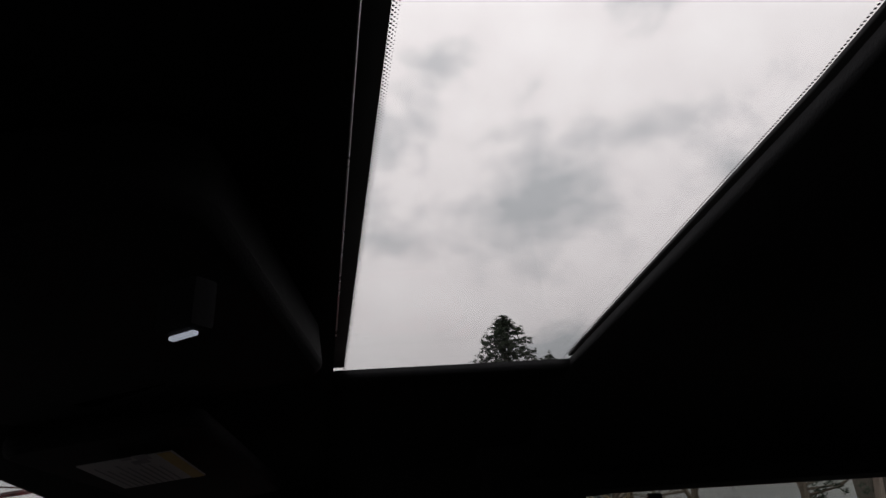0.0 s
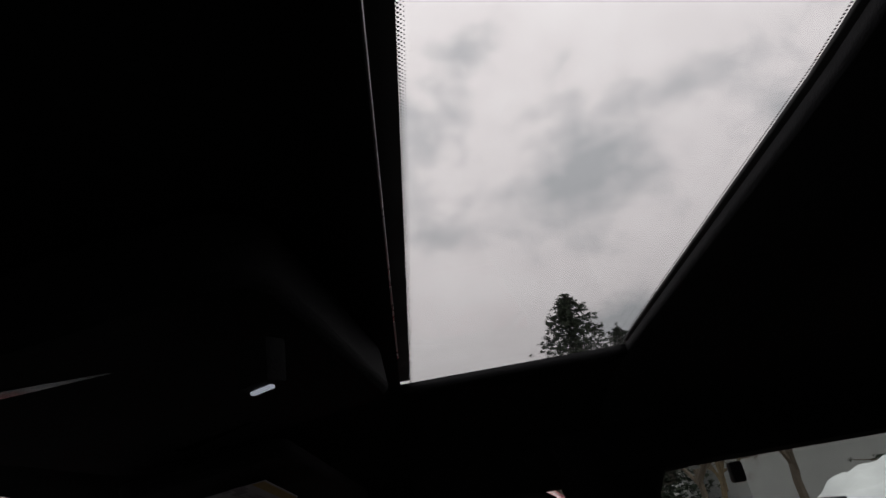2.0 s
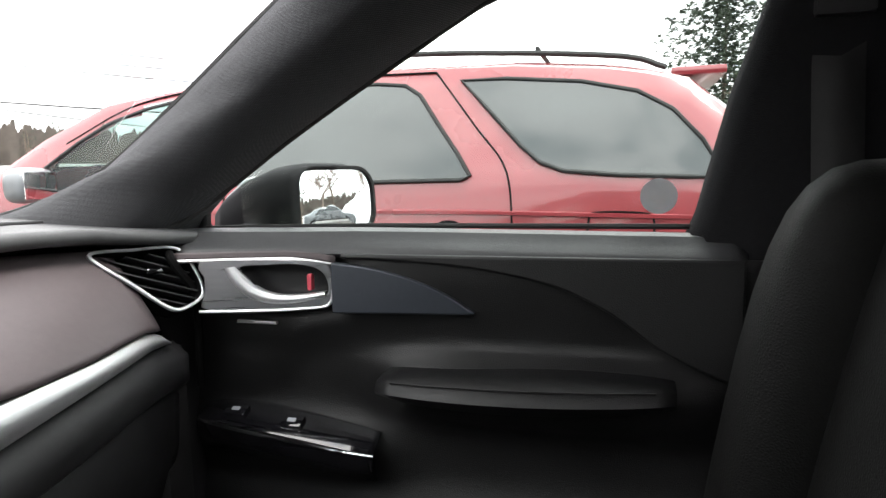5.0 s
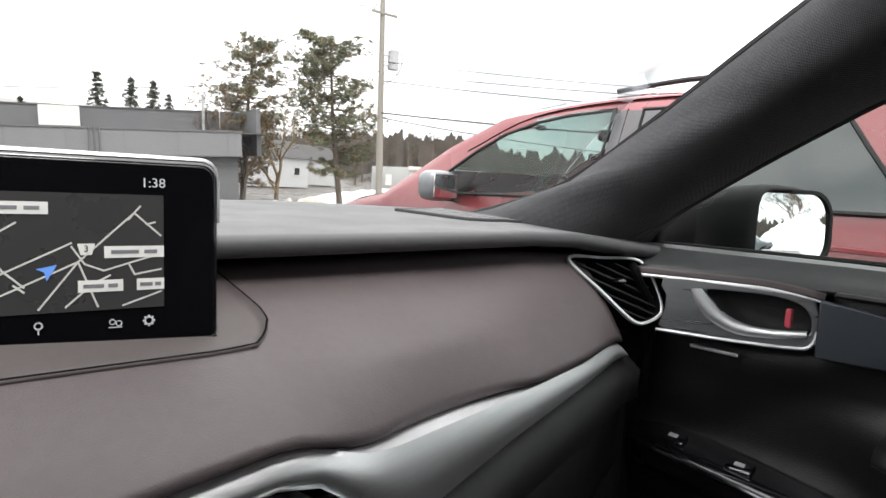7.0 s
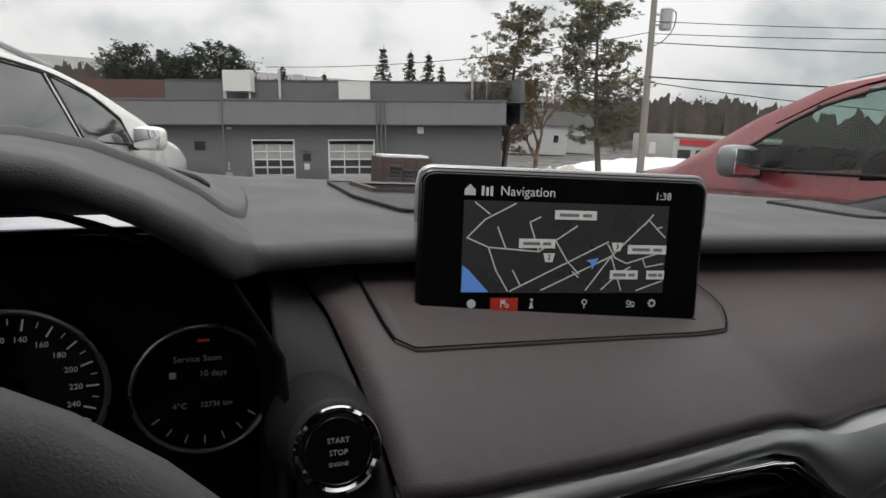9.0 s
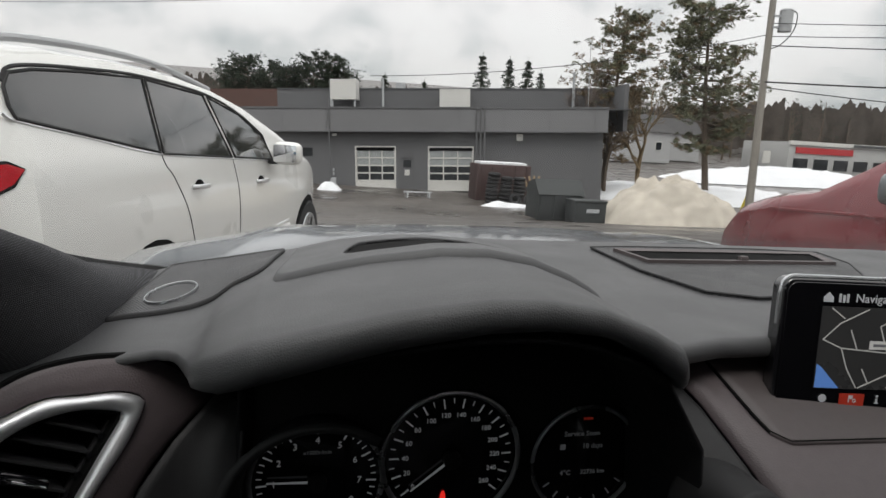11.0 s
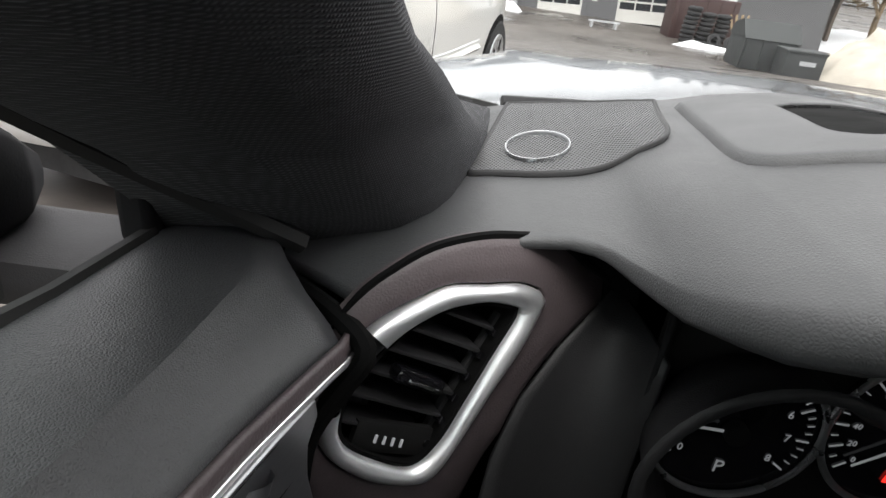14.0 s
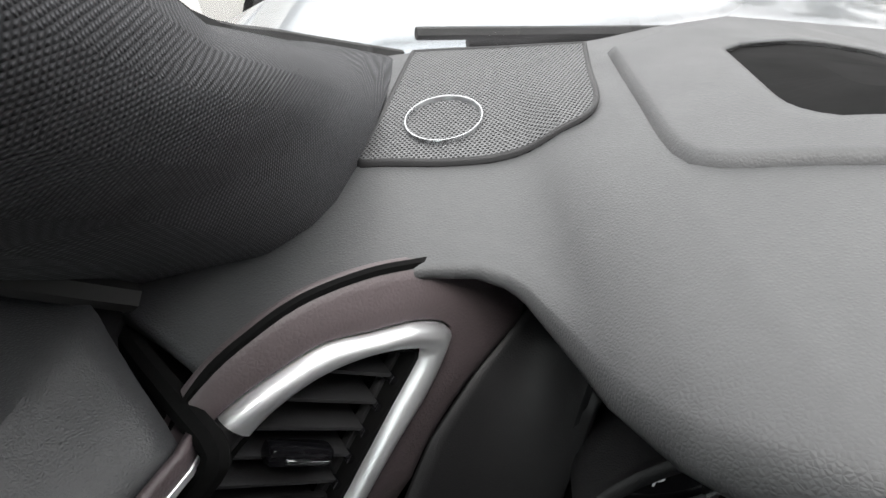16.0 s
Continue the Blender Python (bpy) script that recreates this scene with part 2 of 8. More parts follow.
M["tyre"] = material("tyre_rubber", (0.016, 0.016, 0.017), 0.85, vary=0.25, scale=30, bump=0.3, bump_scale=80)
M["alloy"] = material("alloy_wheel", (0.45, 0.46, 0.47), 0.3, 0.9, vary=0.1, scale=20)
M["asphalt"] = material("wet_asphalt", (0.075, 0.066, 0.058), 0.42, vary=0.45, scale=0.35, bump=0.4, bump_scale=40, coords="Object", rough_vary=0.28)
M["snow"] = material("old_snow", (0.72, 0.73, 0.75), 0.75, vary=0.16, scale=1.6, bump=0.8, bump_scale=14, spec=0.3)
M["dirty_snow"] = material("dirty_snow", (0.46, 0.42, 0.36), 0.85, vary=0.35, scale=1.8, bump=0.9, bump_scale=10, spec=0.2)
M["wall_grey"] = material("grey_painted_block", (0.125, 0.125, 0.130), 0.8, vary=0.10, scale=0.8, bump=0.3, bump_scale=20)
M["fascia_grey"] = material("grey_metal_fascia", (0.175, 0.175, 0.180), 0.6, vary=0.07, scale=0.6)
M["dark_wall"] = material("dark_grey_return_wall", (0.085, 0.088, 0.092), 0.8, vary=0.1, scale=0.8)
M["off_white"] = material("off_white_paint", (0.62, 0.61, 0.58), 0.6, vary=0.10, scale=3)
M["pane_dark"] = material("dark_window_pane", (0.020, 0.023, 0.026), 0.08, vary=0.2, scale=2)
M["pane_light"] = material("pale_window_pane", (0.33, 0.35, 0.35), 0.12, vary=0.2, scale=2)
M["rust_box"] = material("dark_brown_steel", (0.055, 0.030, 0.028), 0.6, vary=0.3, scale=3)
M["dark_steel"] = material("dark_green_black_steel", (0.030, 0.034, 0.034), 0.6, vary=0.25, scale=3)
M["brick_brown"] = material("brown_brick_wall", (0.10, 0.055, 0.045), 0.8, vary=0.2, scale=2)
M["wood_raw"] = material("raw_timber", (0.38, 0.28, 0.17), 0.8, vary=0.2, scale=6)
M["pole_wood"] = material("weathered_pole_wood", (0.27, 0.25, 0.22), 0.85, vary=0.25, scale=3, bump=0.5, bump_scale=30, stretch=(1, 1, 0.1))
M["pot_grey"] = material("transformer_grey", (0.42, 0.43, 0.44), 0.5, vary=0.08, scale=6)
M["wire"] = material("cable_black", (0.02, 0.02, 0.02), 0.6)
M["bark"] = material("tree_bark", (0.11, 0.085, 0.065), 0.9, vary=0.3, scale=6, bump=0.6, bump_scale=25)
M["bark_grey"] = material("grey_twig_bark", (0.17, 0.13, 0.11), 0.9, vary=0.3, scale=6)
M["needle"] = material("pine_needles", (0.135, 0.140, 0.088), 0.7, vary=0.45, scale=1.2, spec=0.3)
M["needle_dark"] = material("spruce_needles", (0.040, 0.052, 0.036), 0.75, vary=0.4, scale=1.2, spec=0.25)
M["needle_brown"] = material("brown_dry_needles", (0.17, 0.125, 0.075), 0.8, vary=0.35, scale=1.2, spec=0.25)
M["far_wood"] = material("far_bare_wood", (0.095, 0.082, 0.072), 0.95, vary=0.35, scale=0.4, spec=0.1)
M["red_sign"] = material("red_store_band", (0.45, 0.03, 0.035), 0.5, vary=0.06, scale=2)
M["store_wall"] = material("pale_store_wall", (0.42, 0.42, 0.41), 0.7, vary=0.1, scale=1)
M["yellow"] = material("yellow_bollard_paint", (0.62, 0.50, 0.04), 0.5, vary=0.1, scale=5)
M["blue_box"] = material("blue_grey_steel", (0.10, 0.17, 0.24), 0.6, vary=0.15, scale=2)
M["fence_wood"] = material("grey_fence_wood", (0.16, 0.14, 0.12), 0.85, vary=0.2, scale=4)
M["siding"] = material("pale_house_siding", (0.40, 0.40, 0.40), 0.8, vary=0.1, scale=2)
M["roof_dark"] = material("dark_roof_shingle", (0.06, 0.058, 0.058), 0.9, vary=0.2, scale=3)
M["headlamp"] = material("headlamp_clear", (0.6, 0.62, 0.63), 0.1, coat=1.0, vary=0.1, scale=30)


# ---------------------------------------------------------------- mesh helpers
def mesh_of(name, bm, mat, smooth=True):
    bmesh.ops.recalc_face_normals(bm, faces=bm.faces)
    for f in bm.faces:
        f.smooth = smooth
    me = bpy.data.meshes.new(name)
    bm.to_mesh(me)
    bm.free()
    if mat:
        me.materials.append(mat)
    return me


def part(name, bm, mat, parent=None, label="", smooth=True, thick=0.0, bevel=0.0, sub=0, flip=False, sharp=40):
    """One mesh object, top-level or under a thing or part."""
    if flip:
        bmesh.ops.scale(bm, vec=(-1, 1, 1), verts=bm.verts)
    ob = new(name, mesh_of(name, bm, mat, smooth))
    if parent:
        ob.parent = parent
        ob.matrix_parent_inverse = parent.matrix_world.inverted()
    if label:
        ob["label"] = label
    if sub:
        s = ob.modifiers.new("smooth", "SUBSURF")
        s.levels = s.render_levels = sub
    if thick:
        s = ob.modifiers.new("thickness", "SOLIDIFY")
        s.thickness, s.offset = abs(thick), -1 if thick > 0 else 1
    if bevel:
        b = ob.modifiers.new("bevel", "BEVEL")
        b.width, b.segments, b.limit_method, b.angle_limit = bevel, 2, "ANGLE", radians(35)
    if smooth and sharp and not sub:
        for e in ob.data.edges:
            e.use_edge_sharp = False
        sm = ob.data
        sm.set_sharp_from_angle(angle=radians(sharp))
    return ob


def thing(name, label, category, at=(0, 0, 0), group="", kind="", rz=0.0):
    e = new(name)
    e.empty_display_size = 0.05
    e.matrix_world = pose(*at, 0, 0, rz)
    bpy.context.view_layer.update()
    return tagged(e, label, category, group, kind)


def interp(x, keys):
    """Smooth interpolation through rows of (x, values...)."""
    ks = list(keys)
    if x <= ks[0][0]:
        return ks[0][1:]
    for a, b in zip(ks, ks[1:]):
        if x <= b[0]:
            f = (x - a[0]) / (b[0] - a[0])
            return tuple(p + (q - p) * f for p, q in zip(a[1:], b[1:]))
    return ks[-1][1:]


def sheet(rows, close_u=False):
    bm = bmesh.new()
    vs = [[bm.verts.new(p) for p in r] for r in rows]
    n = len(vs)
    for i in range(n if close_u else n - 1):
        a, b = vs[i], vs[(i + 1) % n]
        for j in range(len(a) - 1):
            bm.faces.new((a[j], a[j + 1], b[j + 1], b[j]))
    return bm


def box(sx, sy, sz, at=(0, 0, 0), bevel=0.0, seg=2, m=None):
    bm = bmesh.new()
    bmesh.ops.create_cube(bm, size=1.0)
    bmesh.ops.scale(bm, vec=(sx, sy, sz), verts=bm.verts)
    if bevel:
        bmesh.ops.bevel(bm, geom=bm.edges[:], offset=min(bevel, 0.49 * min(sx, sy, sz)), segments=seg, affect="EDGES", profile=0.6)
    if m:
        bmesh.ops.transform(bm, matrix=m, verts=bm.verts)
    bmesh.ops.translate(bm, vec=at, verts=bm.verts)
    return bm


def cyl(r, h, at=(0, 0, 0), seg=24, r2=None, m=None):
    bm = bmesh.new()
    bmesh.ops.create_cone(bm, cap_ends=True, segments=seg, radius1=r, radius2=r if r2 is None else r2, depth=h)
    if m:
        bmesh.ops.transform(bm, matrix=m, verts=bm.verts)
    bmesh.ops.translate(bm, vec=at, verts=bm.verts)
    return bm


def prism(pts, depth, m=None):
    """A polygon in the local x-y plane, extruded along local z by depth, then placed by m."""
    bm = bmesh.new()
    lo = [bm.verts.new((p[0], p[1], 0)) for p in pts]
    hi = [bm.verts.new((p[0], p[1], depth)) for p in pts]
    bm.faces.new(lo[::-1])
    bm.faces.new(hi)
    for i in range(len(pts)):
        j = (i + 1) % len(pts)
        bm.faces.new((lo[i], lo[j], hi[j], hi[i]))
    if m:
        bmesh.ops.transform(bm, matrix=m, verts=bm.verts)
    return bm


def ring_prism(outer, inner, depth, m=None):
    """A frame between two outlines of the same count."""
    bm = bmesh.new()
    n = len(outer)
    v = [[bm.verts.new((p[0], p[1], z)) for p in loop] for loop, z in ((outer, 0), (outer, depth), (inner, depth), (inner, 0))]
    for i in range(n):
        j = (i + 1) % n
        for a, b in zip(v, v[1:] + v[:1]):
            bm.faces.new((a[i], a[j], b[j], b[i]))
    if m:
        bmesh.ops.transform(bm, matrix=m, verts=bm.verts)
    return bm


def tube(path, r, seg=8, closed=False, flat=1.0):
    """A round bar along points. r: one radius or one for each point."""
    bm = bmesh.new()
    path = [Vector(p) for p in path]
    n, rings, up = len(path), [], None
    for i, p in enumerate(path):
        a, b = path[(i - 1) % n if closed else max(i - 1, 0)], path[(i + 1) % n if closed else min(i + 1, n - 1)]
        d = (b - a).normalized()
        if up is None:
            up = Vector((0, 0, 1)) if abs(d.z) < 0.9 else Vector((1, 0, 0))
        side = d.cross(up).normalized()
        up = side.cross(d).normalized()
        rr = r[i] if isinstance(r, (list, tuple)) else r
        rings.append([bm.verts.new(p + rr * (math.cos(k * math.tau / seg) * side + flat * math.sin(k * math.tau / seg) * up)) for k in range(seg)])
    for i in range(n if closed else n - 1):
        a, b = rings[i], rings[(i + 1) % n]
        for k in range(seg):
            bm.faces.new((a[k], a[(k + 1) % seg], b[(k + 1) % seg], b[k]))
    if not closed:
        bm.faces.new(rings[0][::-1])
        bm.faces.new(rings[-1])
    return bm


def curve_pts(pts, n=24):
    """A smooth line through points (Catmull-Rom)."""
    p = [Vector(q) for q in pts]
    p = [2 * p[0] - p[1]] + p + [2 * p[-1] - p[-2]]
    out = []
    for i in range(n + 1):
        s = i / n * (len(p) - 3)
        k = min(int(s), len(p) - 4)
        f = s - k
        a, b, c, d = p[k:k + 4]
        out.append(0.5 * ((2 * b) + (c - a) * f + (2 * a - 5 * b + 4 * c - d) * f * f + (3 * b - a - 3 * c + d) * f ** 3))
    return out


def text_bm(body, size, depth=0.0002, align="CENTER"):
    """Lettering in the local x-y plane as a bmesh."""
    cu = bpy.data.curves.new("lettering", "FONT")
    cu.body, cu.size, cu.extrude, cu.align_x, cu.align_y, cu.resolution_u = body, size, depth, align, "CENTER", 2
    ob = bpy.data.objects.new("lettering", cu)
    scene.collection.objects.link(ob)
    bpy.context.view_layer.update()
    me = bpy.data.meshes.new_from_object(ob.evaluated_get(bpy.context.evaluated_depsgraph_get()))
    bm = bmesh.new()
    bm.from_mesh(me)
    bpy.data.objects.remove(ob)
    bpy.data.curves.remove(cu)
    bpy.data.meshes.remove(me)
    return bm


def join(*bms):
    out = bmesh.new()
    for b in bms:
        me = bpy.data.meshes.new("piece")
        b.to_mesh(me)
        b.free()
        out.from_mesh(me)
        bpy.data.meshes.remove(me)
    return out


def moved(bm, m):
    bmesh.ops.transform(bm, matrix=m, verts=bm.verts)
    return bm


def disc_pts(r, n=32, c=(0, 0)):
    return [(c[0] + r * math.cos(i * math.tau / n), c[1] + r * math.sin(i * math.tau / n)) for i in range(n)]


def inset(pts, d):
    """An outline moved inward by about d."""
    n, out = len(pts), []
    area = sum(pts[i][0] * pts[(i + 1) % n][1] - pts[(i + 1) % n][0] * pts[i][1] for i in range(n))
    s = 1 if area > 0 else -1
    for i in range(n):
        p, a, b = Vector(pts[i][:2]), Vector(pts[i - 1][:2]), Vector(pts[(i + 1) % n][:2])
        u, v = (p - a).normalized(), (b - p).normalized()
        nu, nv = Vector((-u.y, u.x)) * s, Vector((-v.y, v.x)) * s
        w = (nu + nv)
        w = w / max(w.length_squared / 2, 0.35)
        out.append(tuple(p + w * d))
    return out


def face_m(at, normal, up=(0, 0, 1)):
    """A pose whose local z points along normal and local y is as upright as may be."""
    z = Vector(normal).normalized()
    x = Vector(up).cross(z).normalized()
    y = z.cross(x)
    return Matrix.Translation(at) @ Matrix((x, y, z)).transposed().to_4x4()


def star(pts, n=60, c=None):
    """An outline read off at even angles round its middle, so that two outlines pair up."""
    c = c or (sum(p[0] for p in pts) / len(pts), sum(p[1] for p in pts) / len(pts))
    out = []
    for k in range(n):
        d = Vector((math.cos(k * math.tau / n), math.sin(k * math.tau / n)))
        best = 0.0
        for a, b in zip(pts, list(pts[1:]) + [pts[0]]):
            a, e = Vector((a[0] - c[0], a[1] - c[1])), Vector((b[0] - a[0], b[1] - a[1]))
            den = d.x * e.y - d.y * e.x
            if abs(den) > 1e-9:
                s, t = (a.x * e.y - a.y * e.x) / den, (a.x * d.y - a.y * d.x) / den
                if s > 0 and -1e-6 <= t <= 1 + 1e-6:
                    best = max(best, s)
        out.append((c[0] + d.x * best, c[1] + d.y * best))
    return out


def smooth_loop(pts, n=60):
    q = [(p[0], p[1], 0) for p in pts]
    k = len(q)
    full = curve_pts(q[-2:] + q + q[:2], (k + 3) * 6)[12:12 + k * 6]
    return [(p.x, p.y) for p in full]


def rim(outline, prof, m):
    """A moulding round an outline: prof holds (inset, height)."""
    loops = [[(x, y, h) for x, y in inset(outline, d)] for d, h in prof]
    bm = sheet([list(col) for col in zip(*loops)], close_u=True)
    return moved(bm, m)


def chord(pts, v):
    """Where a level line crosses an outline: its least and greatest x."""
    xs_at = [a[0] + (b[0] - a[0]) * (v - a[1]) / (b[1] - a[1]) for a, b in zip(pts, list(pts[1:]) + [pts[0]]) if (a[1] - v) * (b[1] - v) < 0]
    return (min(xs_at), max(xs_at)) if xs_at else None


def turned(pts, deg):
    c, s = math.cos(radians(deg)), math.sin(radians(deg))
    return [(c * x - s * y, s * x + c * y) for x, y in pts]


# ---------------------------------------------------------------- own car: dashboard
BASE = [(-0.74, 0.20, 1.141), (-0.69, 0.27, 1.152), (-0.65, 0.300, 1.163), (-0.605, 0.294, 1.176), (-0.553, 0.281, 1.186), (-0.494, 0.274, 1.198), (-0.44, 0.30, 1.205), (-0.36, 0.36, 1.203), (-0.2, 0.42, 1.19), (0.0, 0.44, 1.186), (0.40, 0.42, 1.186), (0.60, 0.33, 1.184), (0.74, 0.17, 1.176)]
LIP = [(-0.74, 0.085, 1.130), (-0.719, 0.064, 1.134), (-0.696, 0.045, 1.138), (-0.678, 0.029, 1.140), (-0.669, 0.024, 1.142), (-0.657, 0.042, 1.147), (-0.638, 0.061, 1.152), (-0.616, 0.070, 1.158), (-0.593, 0.072, 1.162), (-0.575, 0.068, 1.166), (-0.564, 0.060, 1.168), (-0.557, 0.049, 1.170), (-0.551, 0.034, 1.172), (-0.545, 0.015, 1.176),
       (-0.540, -0.006, 1.182), (-0.530, -0.034, 1.196), (-0.505, -0.058, 1.213), (-0.47, -0.066, 1.223), (-0.43, -0.071, 1.233), (-0.38, -0.074, 1.240), (-0.345, -0.073, 1.2395), (-0.31, -0.069, 1.233), (-0.275, -0.062, 1.219), (-0.25, -0.055, 1.205), (-0.232, -0.033, 1.190),
       (-0.214, 0.02, 1.178), (-0.15, 0.042, 1.177), (0.10, 0.042, 1.179), (0.50, 0.042, 1.177), (0.58, 0.035, 1.174), (0.65, 0.014, 1.165), (0.74, 0.0, 1.155)]


def dash_z(x, y):
    """Height of the dashboard's top at a place."""
    yb, zb = interp(x, BASE)
    yl, zl = interp(x, LIP)
    t = min(max((yb - y) / (yb - yl), 0.0), 1.0)
    hump = min(max(min((x + 0.55) / 0.09, (-0.20 - x) / 0.05), 0.0), 1.0)
    t = min(1.0, t * (1 + 0.38 * hump))
    s = t * t * (3 - 2 * t)
    return zb + (zl - zb) * (0.35 * t + 0.65 * s)


car = thing("dashboard", "black soft-touch car dashboard with brown leather panel", "dashboard")
rows = []
xs = sorted({round(-0.74 + 0.02 * i, 3) for i in range(75)} | {k[0] for k in LIP} | {-0.565, -0.548, -0.53, -0.505, -0.241, -0.223})
for x in xs:
    yb, zb = interp(x, BASE)
    yl, zl = interp(x, LIP)
    r = [(x, yb + 0.05, zb - 0.05), (x, yb, zb)]
    for i in range(1, 13):
        y = yb + (yl - yb) * i / 13
        r.append((x, y, dash_z(x, y)))
    rad = interp(x, [(-0.74, 0.004), (-0.56, 0.004), (-0.545, 0.006), (-0.515, 0.013), (-0.45, 0.011), (-0.29, 0.008), (-0.24, 0.012), (-0.21, 0.009), (0.74, 0.009)])[0]
    for a in range(0, 181, 30):
        c, s = math.cos(radians(a)), math.sin(radians(a))
        r.append((x, yl - rad * s * 0.9, zl - rad + rad * c))
    back = 0.03 if x > -0.54 else 0.012
    r += [(x, yl + back, zl - 2 * rad - 0.002), (x, yl + 2.3 * back, zl - 2 * rad - 0.006)]
    rows.append(r)
part("top_pad", sheet(rows), M["dash"], car, "black grained soft dashboard top", thick=0.006, sharp=0)


def on_dash(pts, lift):
    return [(x, y, dash_z(x, y) + lift) for x, y in pts]


def dash_plate(pts, lift, depth, mat, name, label, bevel=0.002):
    """A slab that follows the dash top inside an outline."""
    bm = bmesh.new()
    c = (sum(p[0] for p in pts) / len(pts), sum(p[1] for p in pts) / len(pts))
    n = len(pts)
    rings = [[bm.verts.new(p) for p in on_dash(pts, lift - depth)]]
    for s in (1.0, 0.86, 0.7, 0.54, 0.38, 0.2):
        rings.append([bm.verts.new(p) for p in on_dash([(c[0] + (x - c[0]) * s, c[1] + (y - c[1]) * s) for x, y in pts], lift)])
    for a, b in zip(rings, rings[1:]):
        for i in range(n):
            bm.faces.new((a[i], a[(i + 1) % n], b[(i + 1) % n], b[i]))
    bm.faces.new(rings[-1])
    return part(name, bm, mat, car, label, smooth=True, sharp=30)


def inside(p, loop):
    hit = False
    for a, b in zip(loop, loop[1:] + loop[:1]):
        if (a[1] > p[1]) != (b[1] > p[1]) and p[0] < a[0] + (b[0] - a[0]) * (p[1] - a[1]) / (b[1] - a[1]):
            hit = not hit
    return hit


def perforated(loop, pitch, lift, hole=0.62):
    """A thin plate of staggered round holes that fills an outline on the dash top."""
    v, f = [], []
    x0, x1, y0, y1 = min(p[0] for p in loop), max(p[0] for p in loop), min(p[1] for p in loop), max(p[1] for p in loop)
    r_out = pitch / math.sqrt(3)
    row = 0
    y = y0
    while y < y1:
        x = x0 + (pitch / 2 if row % 2 else 0.0)
        while x < x1:
            if inside((x, y), loop):
                n = len(v)
                for r, dz in ((r_out, 0.0), (r_out * hole, 0.0), (r_out * hole, -0.0012)):
                    for k in range(6):
                        a = radians(30 + 60 * k)
                        q = (x + r * math.cos(a), y + r * math.sin(a))
                        v.append((q[0], q[1], dash_z(*q) + lift + dz))
                for k in range(6):
                    e = (k + 1) % 6
                    f += [(n + k, n + e, n + 6 + e, n + 6 + k), (n + 6 + k, n + 6 + e, n + 12 + e, n + 12 + k)]
            x += pitch
        y += pitch * math.sqrt(3) / 2
        row += 1
    bm = bmesh.new()
    vs = [bm.verts.new(p) for p in v]
    for q in f:
        bm.faces.new([vs[k] for k in q])
    return bm


def speaker(loop, label):
    tray = dash_plate(loop, 0.0006, 0.008, M["slot"], "speaker_grille", label)
    part("perforated_plate", perforated(inset(loop, 0.0016), 0.0025, 0.0030), M["grille"], tray, "black plate with round holes", smooth=False)
    rows_ = []
    outer, inner = loop, inset(loop, 0.0030)
    for a, b in zip(outer, inner):
        rows_.append([on_dash([a], -0.002)[0], on_dash([a], 0.0030)[0], on_dash([((a[0] + b[0]) / 2, (a[1] + b[1]) / 2)], 0.0040)[0], on_dash([b], 0.0032)[0]])
    part("grille_edge", sheet(rows_, close_u=True), M["dash_low"], tray, "thin smooth edge", sharp=0)
    return tray


# speaker grille at the driver's corner, with its bright ring
grl = [(p.x, p.y) for p in curve_pts([(-0.605, 0.289, 0), (-0.622, 0.205, 0), (-0.634, 0.158, 0)], 12)] + [(p.x, p.y) for p in curve_pts([(-0.629, 0.154, 0), (-0.611, 0.150, 0), (-0.581, 0.144, 0), (-0.554, 0.142, 0), (-0.531, 0.143, 0), (-0.516, 0.151, 0), (-0.508, 0.170, 0), (-0.502, 0.212, 0), (-0.493, 0.266, 0)], 40)] + [(-0.520, 0.272), (-0.553, 0.279), (-0.580, 0.285)]
g_ob = speaker(grl, "black perforated speaker grille in the dash corner")
cx, cy = -0.5865, 0.186
gx, gy, gz = (dash_z(cx + 0.02, cy) - dash_z(cx - 0.02, cy)) / 0.04, (dash_z(cx, cy + 0.03) - dash_z(cx, cy - 0.03)) / 0.06, dash_z(cx, cy)
ringp = [(math.cos(a * math.tau / 48), math.sin(a * math.tau / 48)) for a in range(48)]
rows_ = [[(cx + 0.0210 * k * c, cy + 0.0240 * k * q, gz + gx * 0.0210 * k * c + gy * 0.0240 * k * q + h) for k, h in ((1.035, 0.001), (1.035, 0.0048), (1.02, 0.0056), (0.985, 0.0056), (0.965, 0.0048), (0.955, 0.001))] for c, q in ringp]
part("speaker_ring", sheet(rows_, close_u=True), M["alloy"], g_ob, "thin satin ring", sharp=30)

# raised cover with the head-up display's slot
hud = [(p.x, p.y) for p in curve_pts([(-0.484, 0.250, 0), (-0.489, 0.20, 0), (-0.494, 0.15, 0), (-0.498, 0.11, 0), (-0.498, 0.086, 0), (-0.492, 0.074, 0), (-0.478, 0.066, 0), (-0.455, 0.058, 0), (-0.42, 0.048, 0), (-0.36, 0.042, 0), (-0.29, 0.050, 0), (-0.228, 0.078, 0), (-0.208, 0.19, 0), (-0.206, 0.29, 0)], 60)] + [(-0.26, 0.325), (-0.32, 0.335), (-0.39, 0.318), (-0.44, 0.280)]
hud_in = [(p.x, p.y) for p in curve_pts([(-0.424, 0.222, 0), (-0.439, 0.149, 0), (-0.444, 0.116, 0), (-0.440, 0.100, 0), (-0.428, 0.090, 0), (-0.36, 0.086, 0), (-0.29, 0.092, 0), (-0.248, 0.118, 0), (-0.240, 0.20, 0), (-0.252, 0.248, 0)], 40)] + [(-0.31, 0.256), (-0.37, 0.252), (-0.405, 0.240)]
